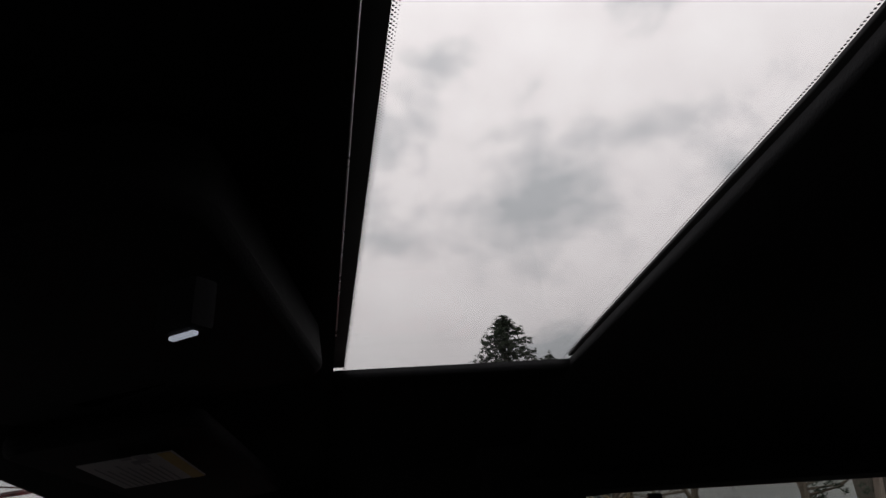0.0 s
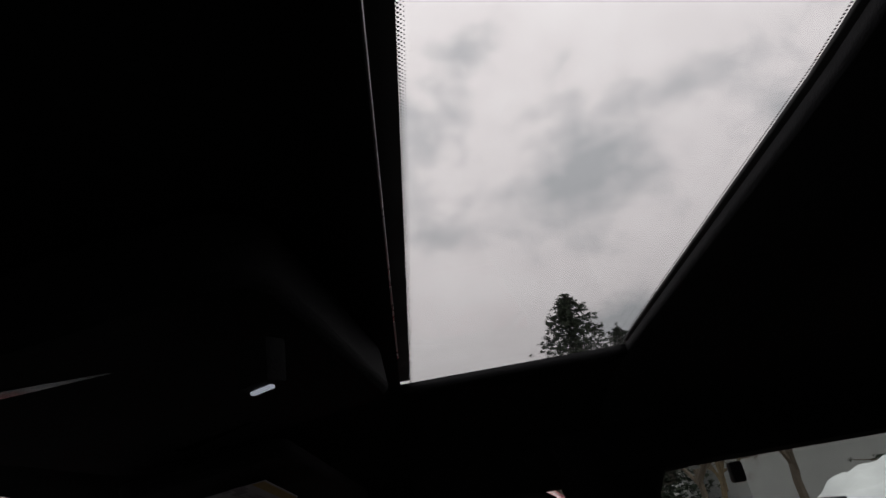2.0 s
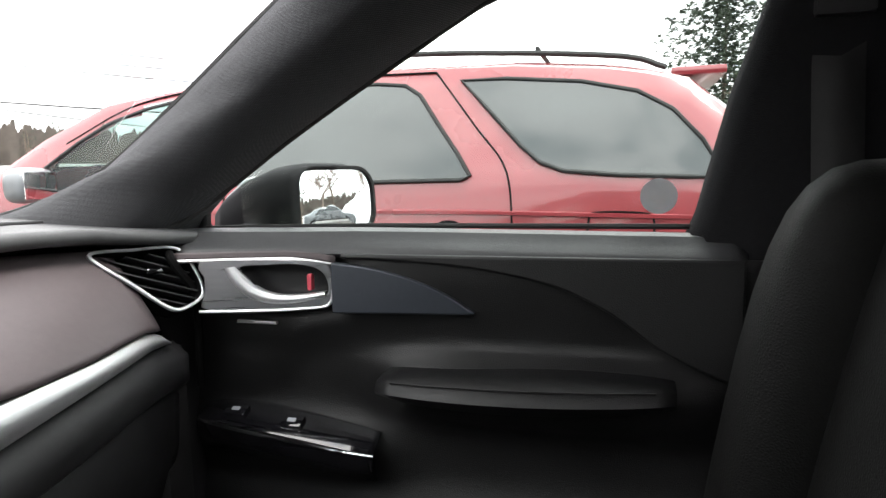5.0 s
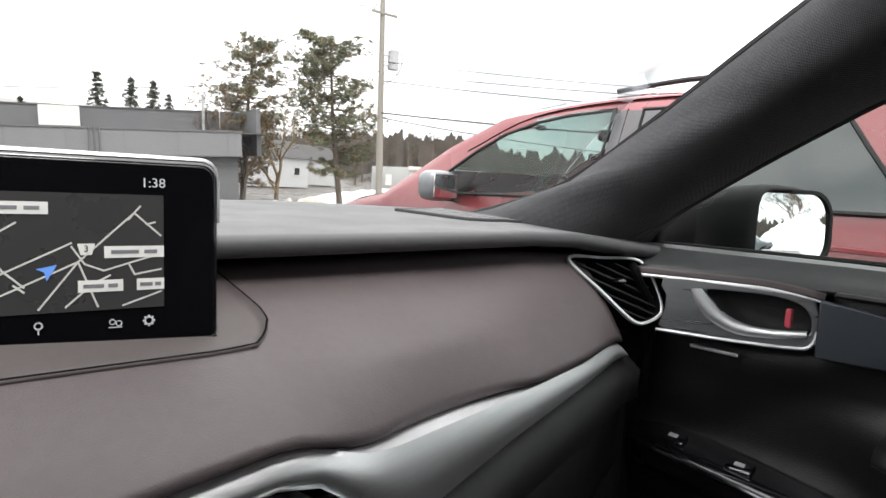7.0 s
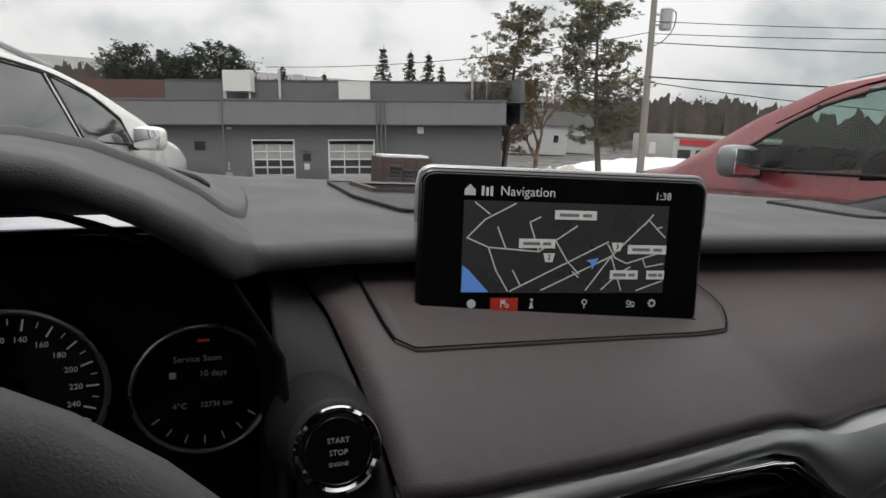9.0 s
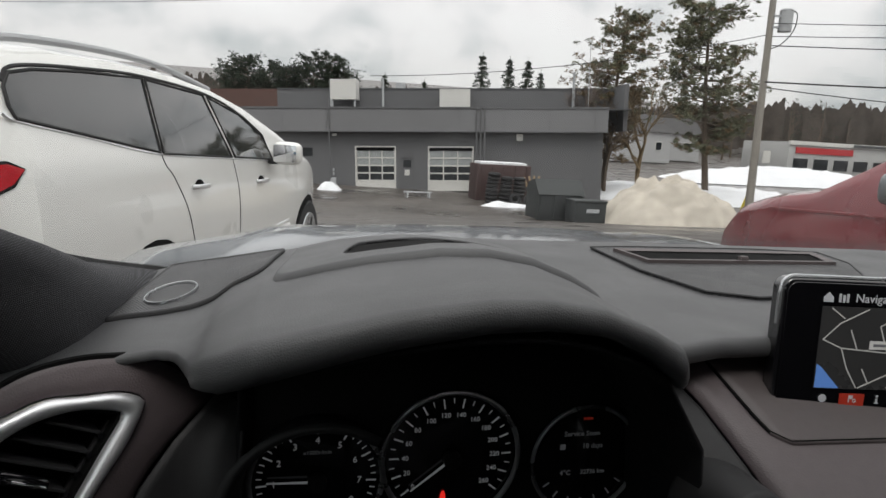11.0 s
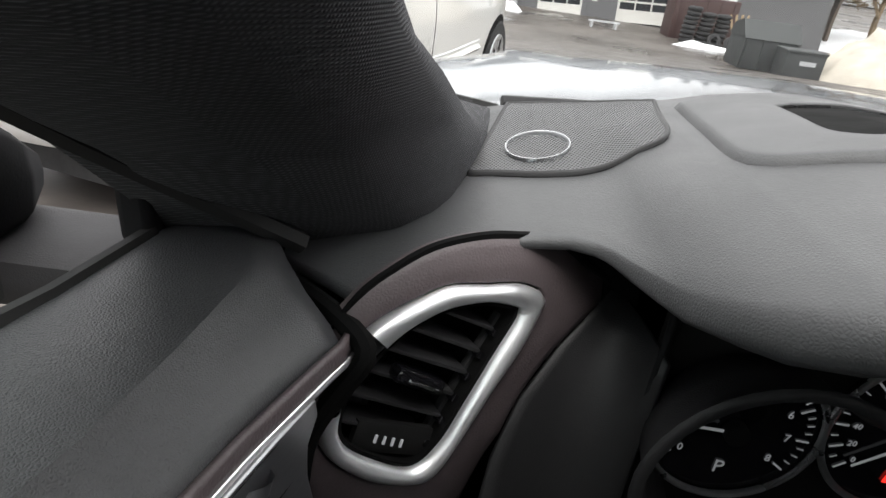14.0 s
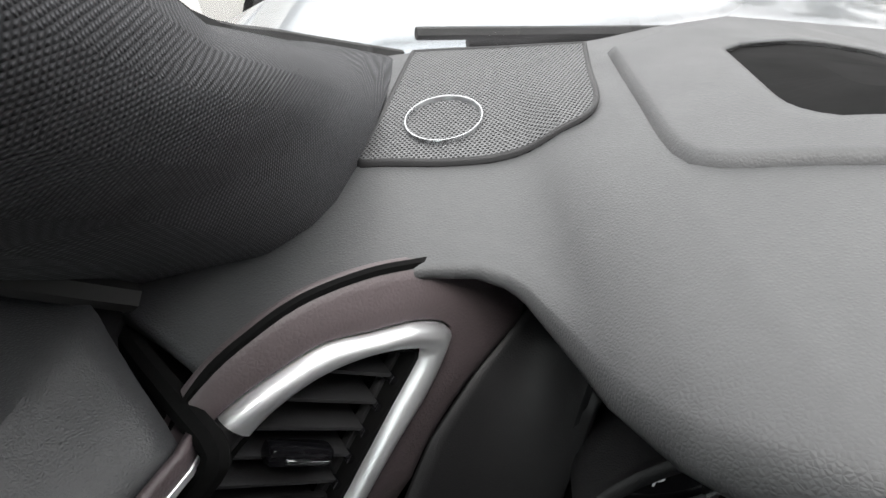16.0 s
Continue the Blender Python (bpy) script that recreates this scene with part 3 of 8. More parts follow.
mid = (-0.345, 0.18)
hud_s, slot_s = star(hud, 96, mid), star(hud_in, 96, mid)
rows_ = []
for a, b in zip(hud_s, slot_s):
    d = math.hypot(a[0] - b[0], a[1] - b[1])
    r_ = []
    for w, h in ((0.0, -0.003), (0.0008, 0.0002), (0.0022, 0.0024), (0.0038, 0.0044), (0.0055, 0.0050), (0.009, 0.0050)):
        k = min(w / d, 0.5)
        r_.append(on_dash([(a[0] + (b[0] - a[0]) * k, a[1] + (b[1] - a[1]) * k)], h)[0])
    for k in (0.55, 0.75, 0.95, 1.0):
        r_.append(on_dash([(a[0] + (b[0] - a[0]) * k, a[1] + (b[1] - a[1]) * k)], 0.0050 if k < 1 else 0.0042)[0])
    r_.append((b[0], b[1], dash_z(*b) - 0.004))
    rows_.append(r_)
h_ob = part("display_cover", sheet(rows_, close_u=True), M["dash"], car, "raised black cover with a slot", sharp=0)
bm = sheet([[(x, y, dash_z(x, y) + 0.0035), (x, y, dash_z(x, y) + 0.0012), (mid[0] + (x - mid[0]) * 0.5, mid[1] + (y - mid[1]) * 0.5, dash_z(mid[0] + (x - mid[0]) * 0.5, mid[1] + (y - mid[1]) * 0.5) + 0.0016), (mid[0], mid[1], dash_z(*mid) + 0.0016)] for x, y in slot_s], close_u=True)
part("display_slot", bm, M["slot"], h_ob, "black slot", smooth=False)

# defroster grille in the middle, with a framed slot
dfg = [(-0.104, 0.372), (-0.05, 0.385), (0.15, 0.388), (0.25, 0.372), (0.235, 0.30), (0.19, 0.235), (0.14, 0.18), (0.05, 0.15), (-0.03, 0.142), (-0.075, 0.165), (-0.10, 0.25)]
d_ob = dash_plate(dfg, 0.003, 0.006, M["defrost"], "defroster_grille", "black perforated defroster grille")
part("grille_edge", tube(on_dash(dfg, 0.003), 0.0014, 6, closed=True), M["dash_low"], d_ob)
slot_o = [(-0.082, 0.352), (0.226, 0.356), (0.205, 0.292), (-0.07, 0.288)]
slot_i = inset(slot_o, 0.010)
bm = bmesh.new()
lo, hi_, inn = ([bm.verts.new(p) for p in on_dash(loop, h)] for loop, h in ((slot_o, 0.002), (slot_o, 0.007), (slot_i, 0.006)))
for a, b in ((lo, hi_), (hi_, inn)):
    for i in range(4):
        bm.faces.new((a[i], a[(i + 1) % 4], b[(i + 1) % 4], b[i]))
part("slot_frame", bm, M["plate"], d_ob, "grey slot frame", smooth=False)
bm = bmesh.new()
bm.faces.new([bm.verts.new(p) for p in on_dash(slot_i, 0.0046)])
part("slot_dark", bm, M["slot"], d_ob, thick=0.001, smooth=False)
part("sensor", box(0.012, 0.008, 0.008, (0.07, 0.298, dash_z(0.07, 0.298) + 0.008), 0.003), M["plate"], d_ob)
# passenger end grille, mirrored
pgr = [(-x, y + 0.004) for x, y in grl]
speaker(pgr, "black perforated speaker grille in the dash corner")

# ---- brown leather panel in front of the passenger
STRIP_TOP = [(-0.176, -0.098, 1.030), (-0.165, -0.100, 1.046), (-0.150, -0.102, 1.056), (0.0, -0.104, 1.063), (0.11, -0.100, 1.071), (0.135, -0.098, 1.069), (0.175, -0.096, 1.054), (0.20, -0.094, 1.051), (0.35, -0.068, 1.046), (0.50, -0.040, 1.044), (0.60, -0.016, 1.047), (0.622, -0.012, 1.042), (0.64, -0.008, 1.028)]
PADL = [(-1.160, -0.192), (-1.13, -0.168), (-1.10, -0.158), (-1.06, -0.151), (-1.0, -0.148)]


def pad_y(x, z):
    """How far back the leather lies at a place across and up."""
    ys, zs = interp(x, STRIP_TOP)
    t = min(max((1.156 - z) / (1.156 - zs - 0.004), 0.0), 1.0)
    return 0.078 + (ys - 0.004 - 0.078) * (1 - (1 - t) ** 1.12)


rows = []
for i in range(45):
    x0 = -0.152 + (0.622 + 0.152) * i / 44
    zs = interp(x0, STRIP_TOP)[1]
    pull = max(0.0, (x0 - 0.42) / 0.20)
    r = []
    for j in range(17):
        t = j / 16
        z = 1.156 - 0.012 * pull + (zs + 0.004 - 1.156 + 0.012 * pull) * t
        x = x0 + (interp(-z, PADL)[0] + 0.152) * (1 - i / 44) ** 3
        dent = max(0.0, 1 - ((x - 0.27) / 0.13) ** 2) * max(0.0, (t - 0.62) / 0.38) if 0.15 < x < 0.42 else 0.0
        r.append((x, pad_y(max(x, -0.16), z) - 0.012 * pull * (1 - t) + 0.022 * dent + (0.006 * (1 - i / 2) if i < 2 else 0.0), z))
    ys = interp(x0, STRIP_TOP)[0]
    r.append((r[-1][0], ys + 0.03, zs - 0.012))
    rows.append(r)
part("leather_panel", sheet(rows), M["brown"], car, "brown leather trim panel", thick=0.004, sharp=0)
part("panel_seam", tube([(x, 0.070, 1.157) for x in (-0.2, 0.1, 0.3, 0.45, 0.56)], 0.004, 6), M["slot"], car)

# ---- brushed metal strip
STRIP_LOW = [(-0.176, -0.100, 1.015), (-0.15, -0.106, 1.033), (0.0, -0.108, 1.046), (0.11, -0.104, 1.053), (0.14, -0.104, 1.046), (0.18, -0.102, 1.012), (0.21, -0.100, 0.996), (0.24, -0.094, 0.999), (0.35, -0.072, 1.010), (0.50, -0.044, 1.021), (0.60, -0.020, 1.027), (0.64, -0.010, 1.024)]
rows = []
for i in range(61):
    x = -0.176 + 0.816 * i / 60
    (y1, z1), (y0, z0) = interp(x, STRIP_TOP), interp(x, STRIP_LOW)
    r = [(x, y1 + 0.03, z1 - 0.003), (x, y1, z1)]
    for t in (0.2, 0.4, 0.6, 0.8):
        r.append((x, y1 + (y0 - y1) * t - 0.006 * math.sin(math.pi * t), z1 + (z0 - z1) * t))
    r += [(x, y0, z0), (x, y0 + 0.03, z0 - 0.002)]
    rows.append(r)
part("metal_strip", sheet(rows), M["silver"], car, "brushed aluminium strip", sharp=50)

# ---- lower dash and glovebox
rows = []
for i in range(41):
    x = 0.17 + 0.49 * i / 40
    y0, z0 = interp(x, STRIP_LOW)
    r = [(x, y0 + 0.01, z0 - 0.001), (x, y0 + 0.004, z0 - 0.006), (x, y0 - 0.012, z0 - 0.018), (x, y0 - 0.012, z0 - 0.052), (x, y0 + 0.002, z0 - 0.064),
         (x, y0 + 0.012, z0 - 0.067), (x, y0 + 0.006, z0 - 0.072), (x, y0 + 0.012, z0 - 0.14), (x, y0 + 0.05, z0 - 0.26), (x, y0 + 0.18, z0 - 0.45)]
    rows.append(r)
part("glovebox_panel", sheet(rows), M["dash_low"], car, "black lower dash panel with glovebox", thick=0.004, sharp=60)

# ---- centre vent with chrome frame
vo = [(-0.172, 1.018), (-0.14, 1.036), (0.0, 1.048), (0.105, 1.050), (0.125, 1.047), (0.188, 1.005), (0.190, 0.990), (0.16, 0.945), (0.12, 0.935), (-0.172, 0.935)]
VM = face_m((0, -0.098, 0), (0, -1, 0))
vent = part("centre_vent", ring_prism(vo, inset(vo, 0.005), 0.012, VM), M["bright"], car, "chrome framed centre air vent", bevel=0.0015)
part("vent_back", prism(inset(vo, 0.004), 0.004, face_m((0, -0.060, 0), (0, -1, 0))), M["slot"], vent, smooth=False)
part("vent_lip", ring_prism(inset(vo, 0.004), inset(vo, 0.014), 0.006, face_m((0, -0.094, 0), (0, -1, 0))), M["piano"], vent, bevel=0.001)
for k in range(6):
    part("slat", box(0.33, 0.022, 0.0035, (0.005, -0.083, 1.030 - 0.0155 * k), 0.001, m=pose(0, 0, 0, -18 + 4 * 0, 0, 0)), M["dash_low"], vent)
part("vent_knob", box(0.05, 0.012, 0.013, (0.055, -0.099, 0.990), 0.004), M["piano"], vent)
part("vent_divider", box(0.012, 0.03, 0.11, (-0.02, -0.080, 0.99), 0.003), M["dash_low"], vent)

# ---- driver's side: panel between the cluster and the leather, with the start button
rows = []
for i in range(13):
    f = i / 12
    r = []
    for z, yc in ((1.172, 0.035), (1.15, 0.022), (1.125, 0.0), (1.10, -0.018), (1.075, -0.032), (1.05, -0.040), (1.02, -0.044), (0.96, -0.046), (0.88, -0.046)):
        xl = interp(-z, PADL)[0] - 0.003
        yr = pad_y(-0.155, z) + 0.010
        r.append((-0.206 + (xl + 0.206) * f, yc + 0.022 + (yr - yc - 0.022) * f ** 1.3, z))
    rows.append(r)
side = part("column_panel", sheet(rows), M["dash_low"], car, "black panel beside the instrument cluster", thick=0.004, sharp=0)
BM_ = face_m((-0.181, -0.066, 1.079), (-0.04, -1, 0.24)) @ pose(0, 0, 0.004)
btn = part("start_button", moved(cyl(0.0185, 0.012, seg=40), BM_), M["piano"], car, "black engine start button", bevel=0.001)
part("button_ring", moved(tube([(0.0215 * math.cos(a), 0.0215 * math.sin(a), 0.005) for a in [k * math.tau / 40 for k in range(40)]], 0.0026, 8, closed=True), BM_), M["bright"], btn, "chrome ring")
part("button_well", moved(cyl(0.036, 0.060, (0, 0, -0.031), 40, 0.026), BM_), M["dash_low"], btn, bevel=0.004)
for k, (s, zz) in enumerate((("START", 0.0055), ("STOP", -0.001), ("ENGINE", -0.0072))):
    part("lettering", moved(text_bm(s, 0.0042 if k < 2 else 0.0030), BM_ @ pose(0, zz, 0.0064)), M["lit_dim"], btn, smooth=False)

# ---- cluster hood and instrument panel
arch = [(x, zl) for x, yl, zl in LIP if -0.55 < x < -0.22]
rows = []
for f, dy in ((0.0, 0.0), (0.35, 0.03), (0.7, 0.07), (1.0, 0.115)):
    r = []
    base = [(-0.520, 0.93), (-0.520, 1.00), (-0.520, 1.10), (-0.519, 1.15), (-0.515, 1.175)] + [(x, z - 0.024) for x, z in arch if x > -0.51] + [(-0.204, 1.12), (-0.198, 1.06), (-0.198, 0.93)]
    for x, z in base:
        yy = (0.052 if x < -0.53 else 0.012 if x < -0.50 else interp(x, LIP)[0] + 0.006) if z > 1.15 else (0.052 if x < -0.4 else -0.03)
        r.append((x + (-0.365 - x) * 0.06 * f, yy + (0.066 - yy) * f, z + (1.05 - z) * 0.14 * f))
    rows.append(r)
hood_ob = part("cluster_hood", sheet(rows), M["cave"], car, "matt black instrument hood", thick=0.003, sharp=0)
cluster = thing("instrument_cluster", "black three-dial instrument cluster with white markings", "instrument cluster", (-0.36, 0.06, 1.06))


def cl(x, z, y=0.0):
    return face_m((x, 0.058 - y, z), (0, -1, 0.0))


part("panel_face", box(0.300, 0.006, 0.24, (-0.365, 0.066, 1.045)), M["black"], cluster, smooth=False)


def dial(x, z, r, name, a0, a1, marks, minor, size, needle=None, hub=True, lab=""):
    d = part(name, moved(cyl(r, 0.003, seg=56), cl(x, z, 0.0)), M["screen_black"], cluster, lab)
    part("dial_ring", moved(tube([(r * math.cos(a), r * math.sin(a), 0.004) for a in [k * math.tau / 56 for k in range(56)]], 0.0022, 8, closed=True), cl(x, z, 0.0)), M["alloy"], d, "thin satin ring")
    ticks = []
    n = len(marks) - 1
    for i in range(n * minor + 1):
        a = radians(a0 + (a1 - a0) * i / (n * minor))
        big = i % minor == 0
        ln = 0.0075 if big else 0.004
        rr = r * 0.90 - ln / 2
        ticks.append(box(ln, 0.0011 if big else 0.0006, 0.0004, m=Matrix.Translation((rr * math.cos(a), rr * math.sin(a), 0.0022)) @ pose(0, 0, 0, 0, 0, math.degrees(a))))
    part("scale", moved(join(*ticks), cl(x, z)), M["lit"], d, smooth=False)
    for i, s in enumerate(marks):
        a = radians(a0 + (a1 - a0) * i / n)
        rr = r * 0.90 - 0.0075 - size * (0.55 + 0.18 * len(s))
        part("numeral", moved(text_bm(s, size), cl(x, z, 0.0022) @ pose(rr * math.cos(a), rr * math.sin(a), 0)), M["lit"], d, smooth=False)
    if needle is not None:
        a = radians(needle)
        part("needle", moved(prism([(-0.006, -0.0010), (r * 0.74, -0.0004), (r * 0.74, 0.0004), (-0.006, 0.0010)], 0.001, pose(0, 0, 0.005, 0, 0, needle)), cl(x, z)), M["lit"], d, "white needle", smooth=False)
        part("hub", moved(cyl(0.007, 0.006, (0, 0, 0.006), 24), cl(x, z)), M["black"], d)
    return d


tach = dial(-0.463, 1.066, 0.049, "rev_counter", 215, -35, [str(i) for i in range(9)], 4, 0.0072, needle=178, lab="rev counter dial")
part("gear_letter", moved(text_bm("P", 0.013), cl(-0.463, 1.066 - 0.029, 0.0024)), M["lit"], tach, smooth=False)
part("lettering", moved(text_bm("x1000r/min", 0.0045), cl(-0.463, 1.066 + 0.022, 0.0024)), M["lit_dim"], tach, smooth=False)
speed = dial(-0.361, 1.078, 0.054, "speedometer", 218, -38, [str(i * 20) for i in range(14)], 2, 0.0054, needle=218, lab="speedometer dial")
part("belt_warning", moved(prism([(-0.0025, -0.004), (0.0025, -0.004), (0.002, 0.001), (0.001, 0.004), (-0.001, 0.004), (-0.002, 0.001)], 0.0005), cl(-0.366, 1.046, 0.0024)), M["lit_red"], speed, "red belt warning lamp", smooth=False)
part("dial_shroud", sheet([[(-0.463 + r * math.cos(a), y, 1.066 + r * math.sin(a)) for a in [radians(55 + 10 * k) for k in range(19)]] for r, y in ((0.0515, 0.054), (0.054, 0.035), (0.058, 0.015), (0.064, 0.002), (0.070, 0.004))]), M["dash_low"], cluster, "black shroud round the dial", thick=0.002, sharp=0)
info = part("info_dial", moved(cyl(0.046, 0.003, seg=56), cl(-0.248, 1.070)), M["screen_black"], cluster, "information display dial")
part("dial_ring", moved(tube([(0.046 * math.cos(a), 0.046 * math.sin(a), 0.004) for a in [k * math.tau / 56 for k in range(57)]], 0.0018, 8), cl(-0.248, 1.070)), M["alloy"], info)
part("lettering", moved(text_bm("Service Soon", 0.0060), cl(-0.252, 1.092, 0.0024)), M["lit_dim"], info, smooth=False)
part("lettering", moved(text_bm("10 days", 0.0060), cl(-0.242, 1.081, 0.0024)), M["lit_dim"], info, smooth=False)
part("lettering", moved(text_bm("4\u00b0C", 0.0060), cl(-0.264, 1.058, 0.0024)), M["lit_dim"], info, smooth=False)
part("lettering", moved(text_bm("32736 km", 0.0054), cl(-0.240, 1.058, 0.0024)), M["lit_dim"], info, smooth=False)
part("wrench_icon", moved(box(0.008, 0.0018, 0.0005), cl(-0.248, 1.105, 0.0024)), M["lit_orange"], info, smooth=False)
part("calendar_icon", moved(box(0.0045, 0.0045, 0.0005), cl(-0.268, 1.081, 0.0024)), M["lit_dim"], info, smooth=False)
for k in range(7):
    a = radians(214 + 112 * k / 6)
    part("fuel_mark", moved(box(0.006, 0.001, 0.0005, m=pose(0.038 * math.cos(a), 0.038 * math.sin(a), 0, 0, 0, math.degrees(a))), cl(-0.248, 1.070, 0.0024)), M["lit_dim"], info, smooth=False)

# ---- side air vents in their bezels (driver's side, mirrored for the passenger)
VENT_O = [(-0.002, 0.007), (-0.017, 0.015), (-0.039, 0.018), (-0.06, 0.021), (-0.078, 0.017), (-0.094, 0.012), (-0.104, 0.007), (-0.116, -0.001), (-0.126, -0.018), (-0.131, -0.035), (-0.126, -0.053), (-0.108, -0.071), (-0.085, -0.082), (-0.070, -0.082), (-0.052, -0.063), (-0.033, -0.040), (-0.016, -0.021), (-0.004, -0.002)]
VENT_I = [(-0.018, 0.002), (-0.04, 0.009), (-0.063, 0.009), (-0.083, 0.003), (-0.098, -0.007), (-0.11, -0.018), (-0.119, -0.032), (-0.119, -0.047), (-0.106, -0.060), (-0.083, -0.073), (-0.066, -0.065), (-0.05, -0.045), (-0.032, -0.021), (-0.018, -0.003)]
BEZEL = [(-0.105, 0.023), (-0.085, 0.034), (-0.065, 0.041), (-0.040, 0.043), (-0.018, 0.041), (0.009, 0.035), (0.034, 0.018), (0.055, -0.002), (0.018, -0.029), (-0.010, -0.057), (-0.028, -0.09), (-0.036, -0.12), (-0.045, -0.15), (-0.09, -0.150), (-0.125, -0.10), (-0.142, -0.04), (-0.122, 0.004)]


def side_vent(sx, off, with_bezel):
    m = face_m((-0.579, 0.071, 1.130), (0.54, -0.84, 0.22)) @ pose(-0.004, -0.007, 0)
    fl = sx < 0
    th = thing("air_vent", "black slatted air vent in a satin chrome frame", "air vent", (-0.60 if not fl else 0.60 + off, 0.03, 1.09), group="side air vents")

    def put(name, bm, mat, parent, label="", **k):
        if fl:
            bmesh.ops.scale(bm, vec=(-1, 1, 1), verts=bm.verts)
            bmesh.ops.translate(bm, vec=(off, 0, 0), verts=bm.verts)
        return part(name, bm, mat, parent, label, **k)

    hub_ = (-0.072, -0.030)
    loop, hole = star(smooth_loop(VENT_O), 96, hub_), star(smooth_loop(VENT_I), 96, hub_)
    prof = ((0.0, -0.006), (0.0, 0.001), (0.10, 0.0042), (0.30, 0.0062), (0.60, 0.0062), (0.86, 0.0042), (1.0, 0.0), (1.02, -0.010))
    rows_ = [[(a[0] + (b[0] - a[0]) * k, a[1] + (b[1] - a[1]) * k, h) for k, h in prof] for a, b in zip(loop, hole)]
    # the frame's shadowed upper corner gets black plastic in place of chrome
    gap = [n for n, p in enumerate(loop) if p[0] < -0.102 and p[1] > -0.030]
    n0, n1 = min(gap), max(gap)
    put("vent_frame", moved(sheet(rows_[n1:] + rows_[:n0 + 1]), m), M["chrome"], th, "satin chrome frame apart from its shaded upper corner", sharp=0)
    put("shaded_corner", moved(sheet([[(x, y, z - 0.002) for x, y, z in r_] for r_ in rows_[n0:n1 + 1]]), m), M["dash_low"], th, "frame corner blackened for its shade", sharp=0)
    put("vent_well", ring_prism(hole, inset(hole, 0.002), -0.035, m), M["slot"], th)
    put("vent_back", prism(inset(hole, -0.002), 0.003, m @ pose(0, 0, -0.04)), M["slot"], th, smooth=False)
    inner = turned(inset(hole, 0.0015), 28)
    tilt = m @ pose(0, 0, 0, 0, 0, -28)
    for w in (-0.0215, -0.0350, -0.0480, -0.0610, -0.0740, -0.0880):
        x0, x1 = chord(inner, w)
        x1 -= 0.004
        put("slat", box(x1 - x0, 0.0022, 0.020, bevel=0.0009, m=tilt @ pose((x0 + x1) / 2, w, -0.014, 8, 0, 0)), M["dash_low"], th)
        put("slat_pin", cyl(0.0022, 0.006, seg=10, m=tilt @ pose(x1 + 0.001, w - 0.003, -0.006)), M["piano"], th)
    put("slat_post", box(0.0035, 0.075, 0.005, bevel=0.001, m=m @ pose(-0.045, -0.034, -0.012, 0, 0, -38)), M["dash_low"], th)
    tab = put("vent_tab", box(0.030, 0.0085, 0.010, bevel=0.0028, m=m @ pose(-0.077, -0.026, -0.002, 0, 0, -30)), M["piano"], th, "black thumb tab")
    put("tab_strip", box(0.021, 0.0026, 0.003, bevel=0.0010, m=m @ pose(-0.075, -0.0285, 0.0030, 0, 0, -30)), M["bright"], tab, "chrome strip")
    put("wheel_plate", box(0.046, 0.017, 0.006, bevel=0.003, m=m @ pose(-0.090, -0.057, -0.006, 0, 0, -22)), M["black"], th)
    for k in range(4):
        put("wheel_mark", box(0.0012, 0.0042, 0.001, m=m @ pose(-0.100 + 0.0046 * k, -0.053 - 0.0023 * k, -0.0022, 0, 0, -22)), M["lit"], th, smooth=False)
    if with_bezel:
        mid = (-0.060, -0.036)
        out_, in_ = star(smooth_loop(BEZEL), 72, mid), star(inset(loop, -0.0012), 72, mid)
        rows_ = []
        for (xo, yo), (xi, yi) in zip(out_, in_):
            low = min(1.0, max(0.0, (-0.075 - yo) / 0.07))
            r_ = [(xi, yi, -0.012), (xi, yi, 0.0005)]
            for s in (0.05, 0.2, 0.45, 0.7, 0.88, 0.97, 1.0):
                r_.append((xi + (xo - xi) * s, yi + (yo - yi) * s, 0.0015 * math.sin(math.pi * min(1, s * 1.2 + 0.1)) - 0.004 * s - 0.026 * low * s ** 1.6 - (0.004 if s > 0.95 else 0)))
            r_.append((xo, yo, -0.012 - 0.04 * low))
            rows_.append(r_)
        joint = [(x, y, -0.0060) for x, y in inset([p for p in smooth_loop(BEZEL)], 0.0010) if y > -0.03]
        k0 = max(range(len(joint)), key=lambda k: math.dist(joint[k], joint[k - 1]))
        put("bezel_joint", moved(tube(joint[k0:] + joint[:k0], [0.0004 + 0.0020 * min(1.0, k / 10, (len(joint) - 1 - k) / 10) for k in range(len(joint))], 6), m), M["slot"], car)
        put("bezel", moved(sheet(rows_, close_u=True), m), M["brown"], car, "brown leather vent surround", sharp=0)
    return th


rows = []
for u, v in ((0.053, -0.007), (0.033, -0.022), (0.014, -0.036), (0.0, -0.050), (-0.014, -0.064), (-0.023, -0.080), (-0.032, -0.097), (-0.040, -0.127), (-0.049, -0.157)):
    a = face_m((-0.579, 0.071, 1.130), (0.54, -0.84, 0.22)) @ Vector((u, v, -0.004))
    b = Vector((-0.517, 0.045, a.z - 0.012))
    rows.append([tuple(a.lerp(b, t) + Vector((0.004, 0.016, -0.004)) * math.sin(math.pi * t)) for t in (0.0, 0.1, 0.25, 0.4, 0.55, 0.7, 0.85, 1.0)])
part("vent_side_panel", sheet(rows), M["dash_low"], car, "black curved panel beside the cluster", thick=0.003, sharp=0)
side_vent(1, 0.0, True)
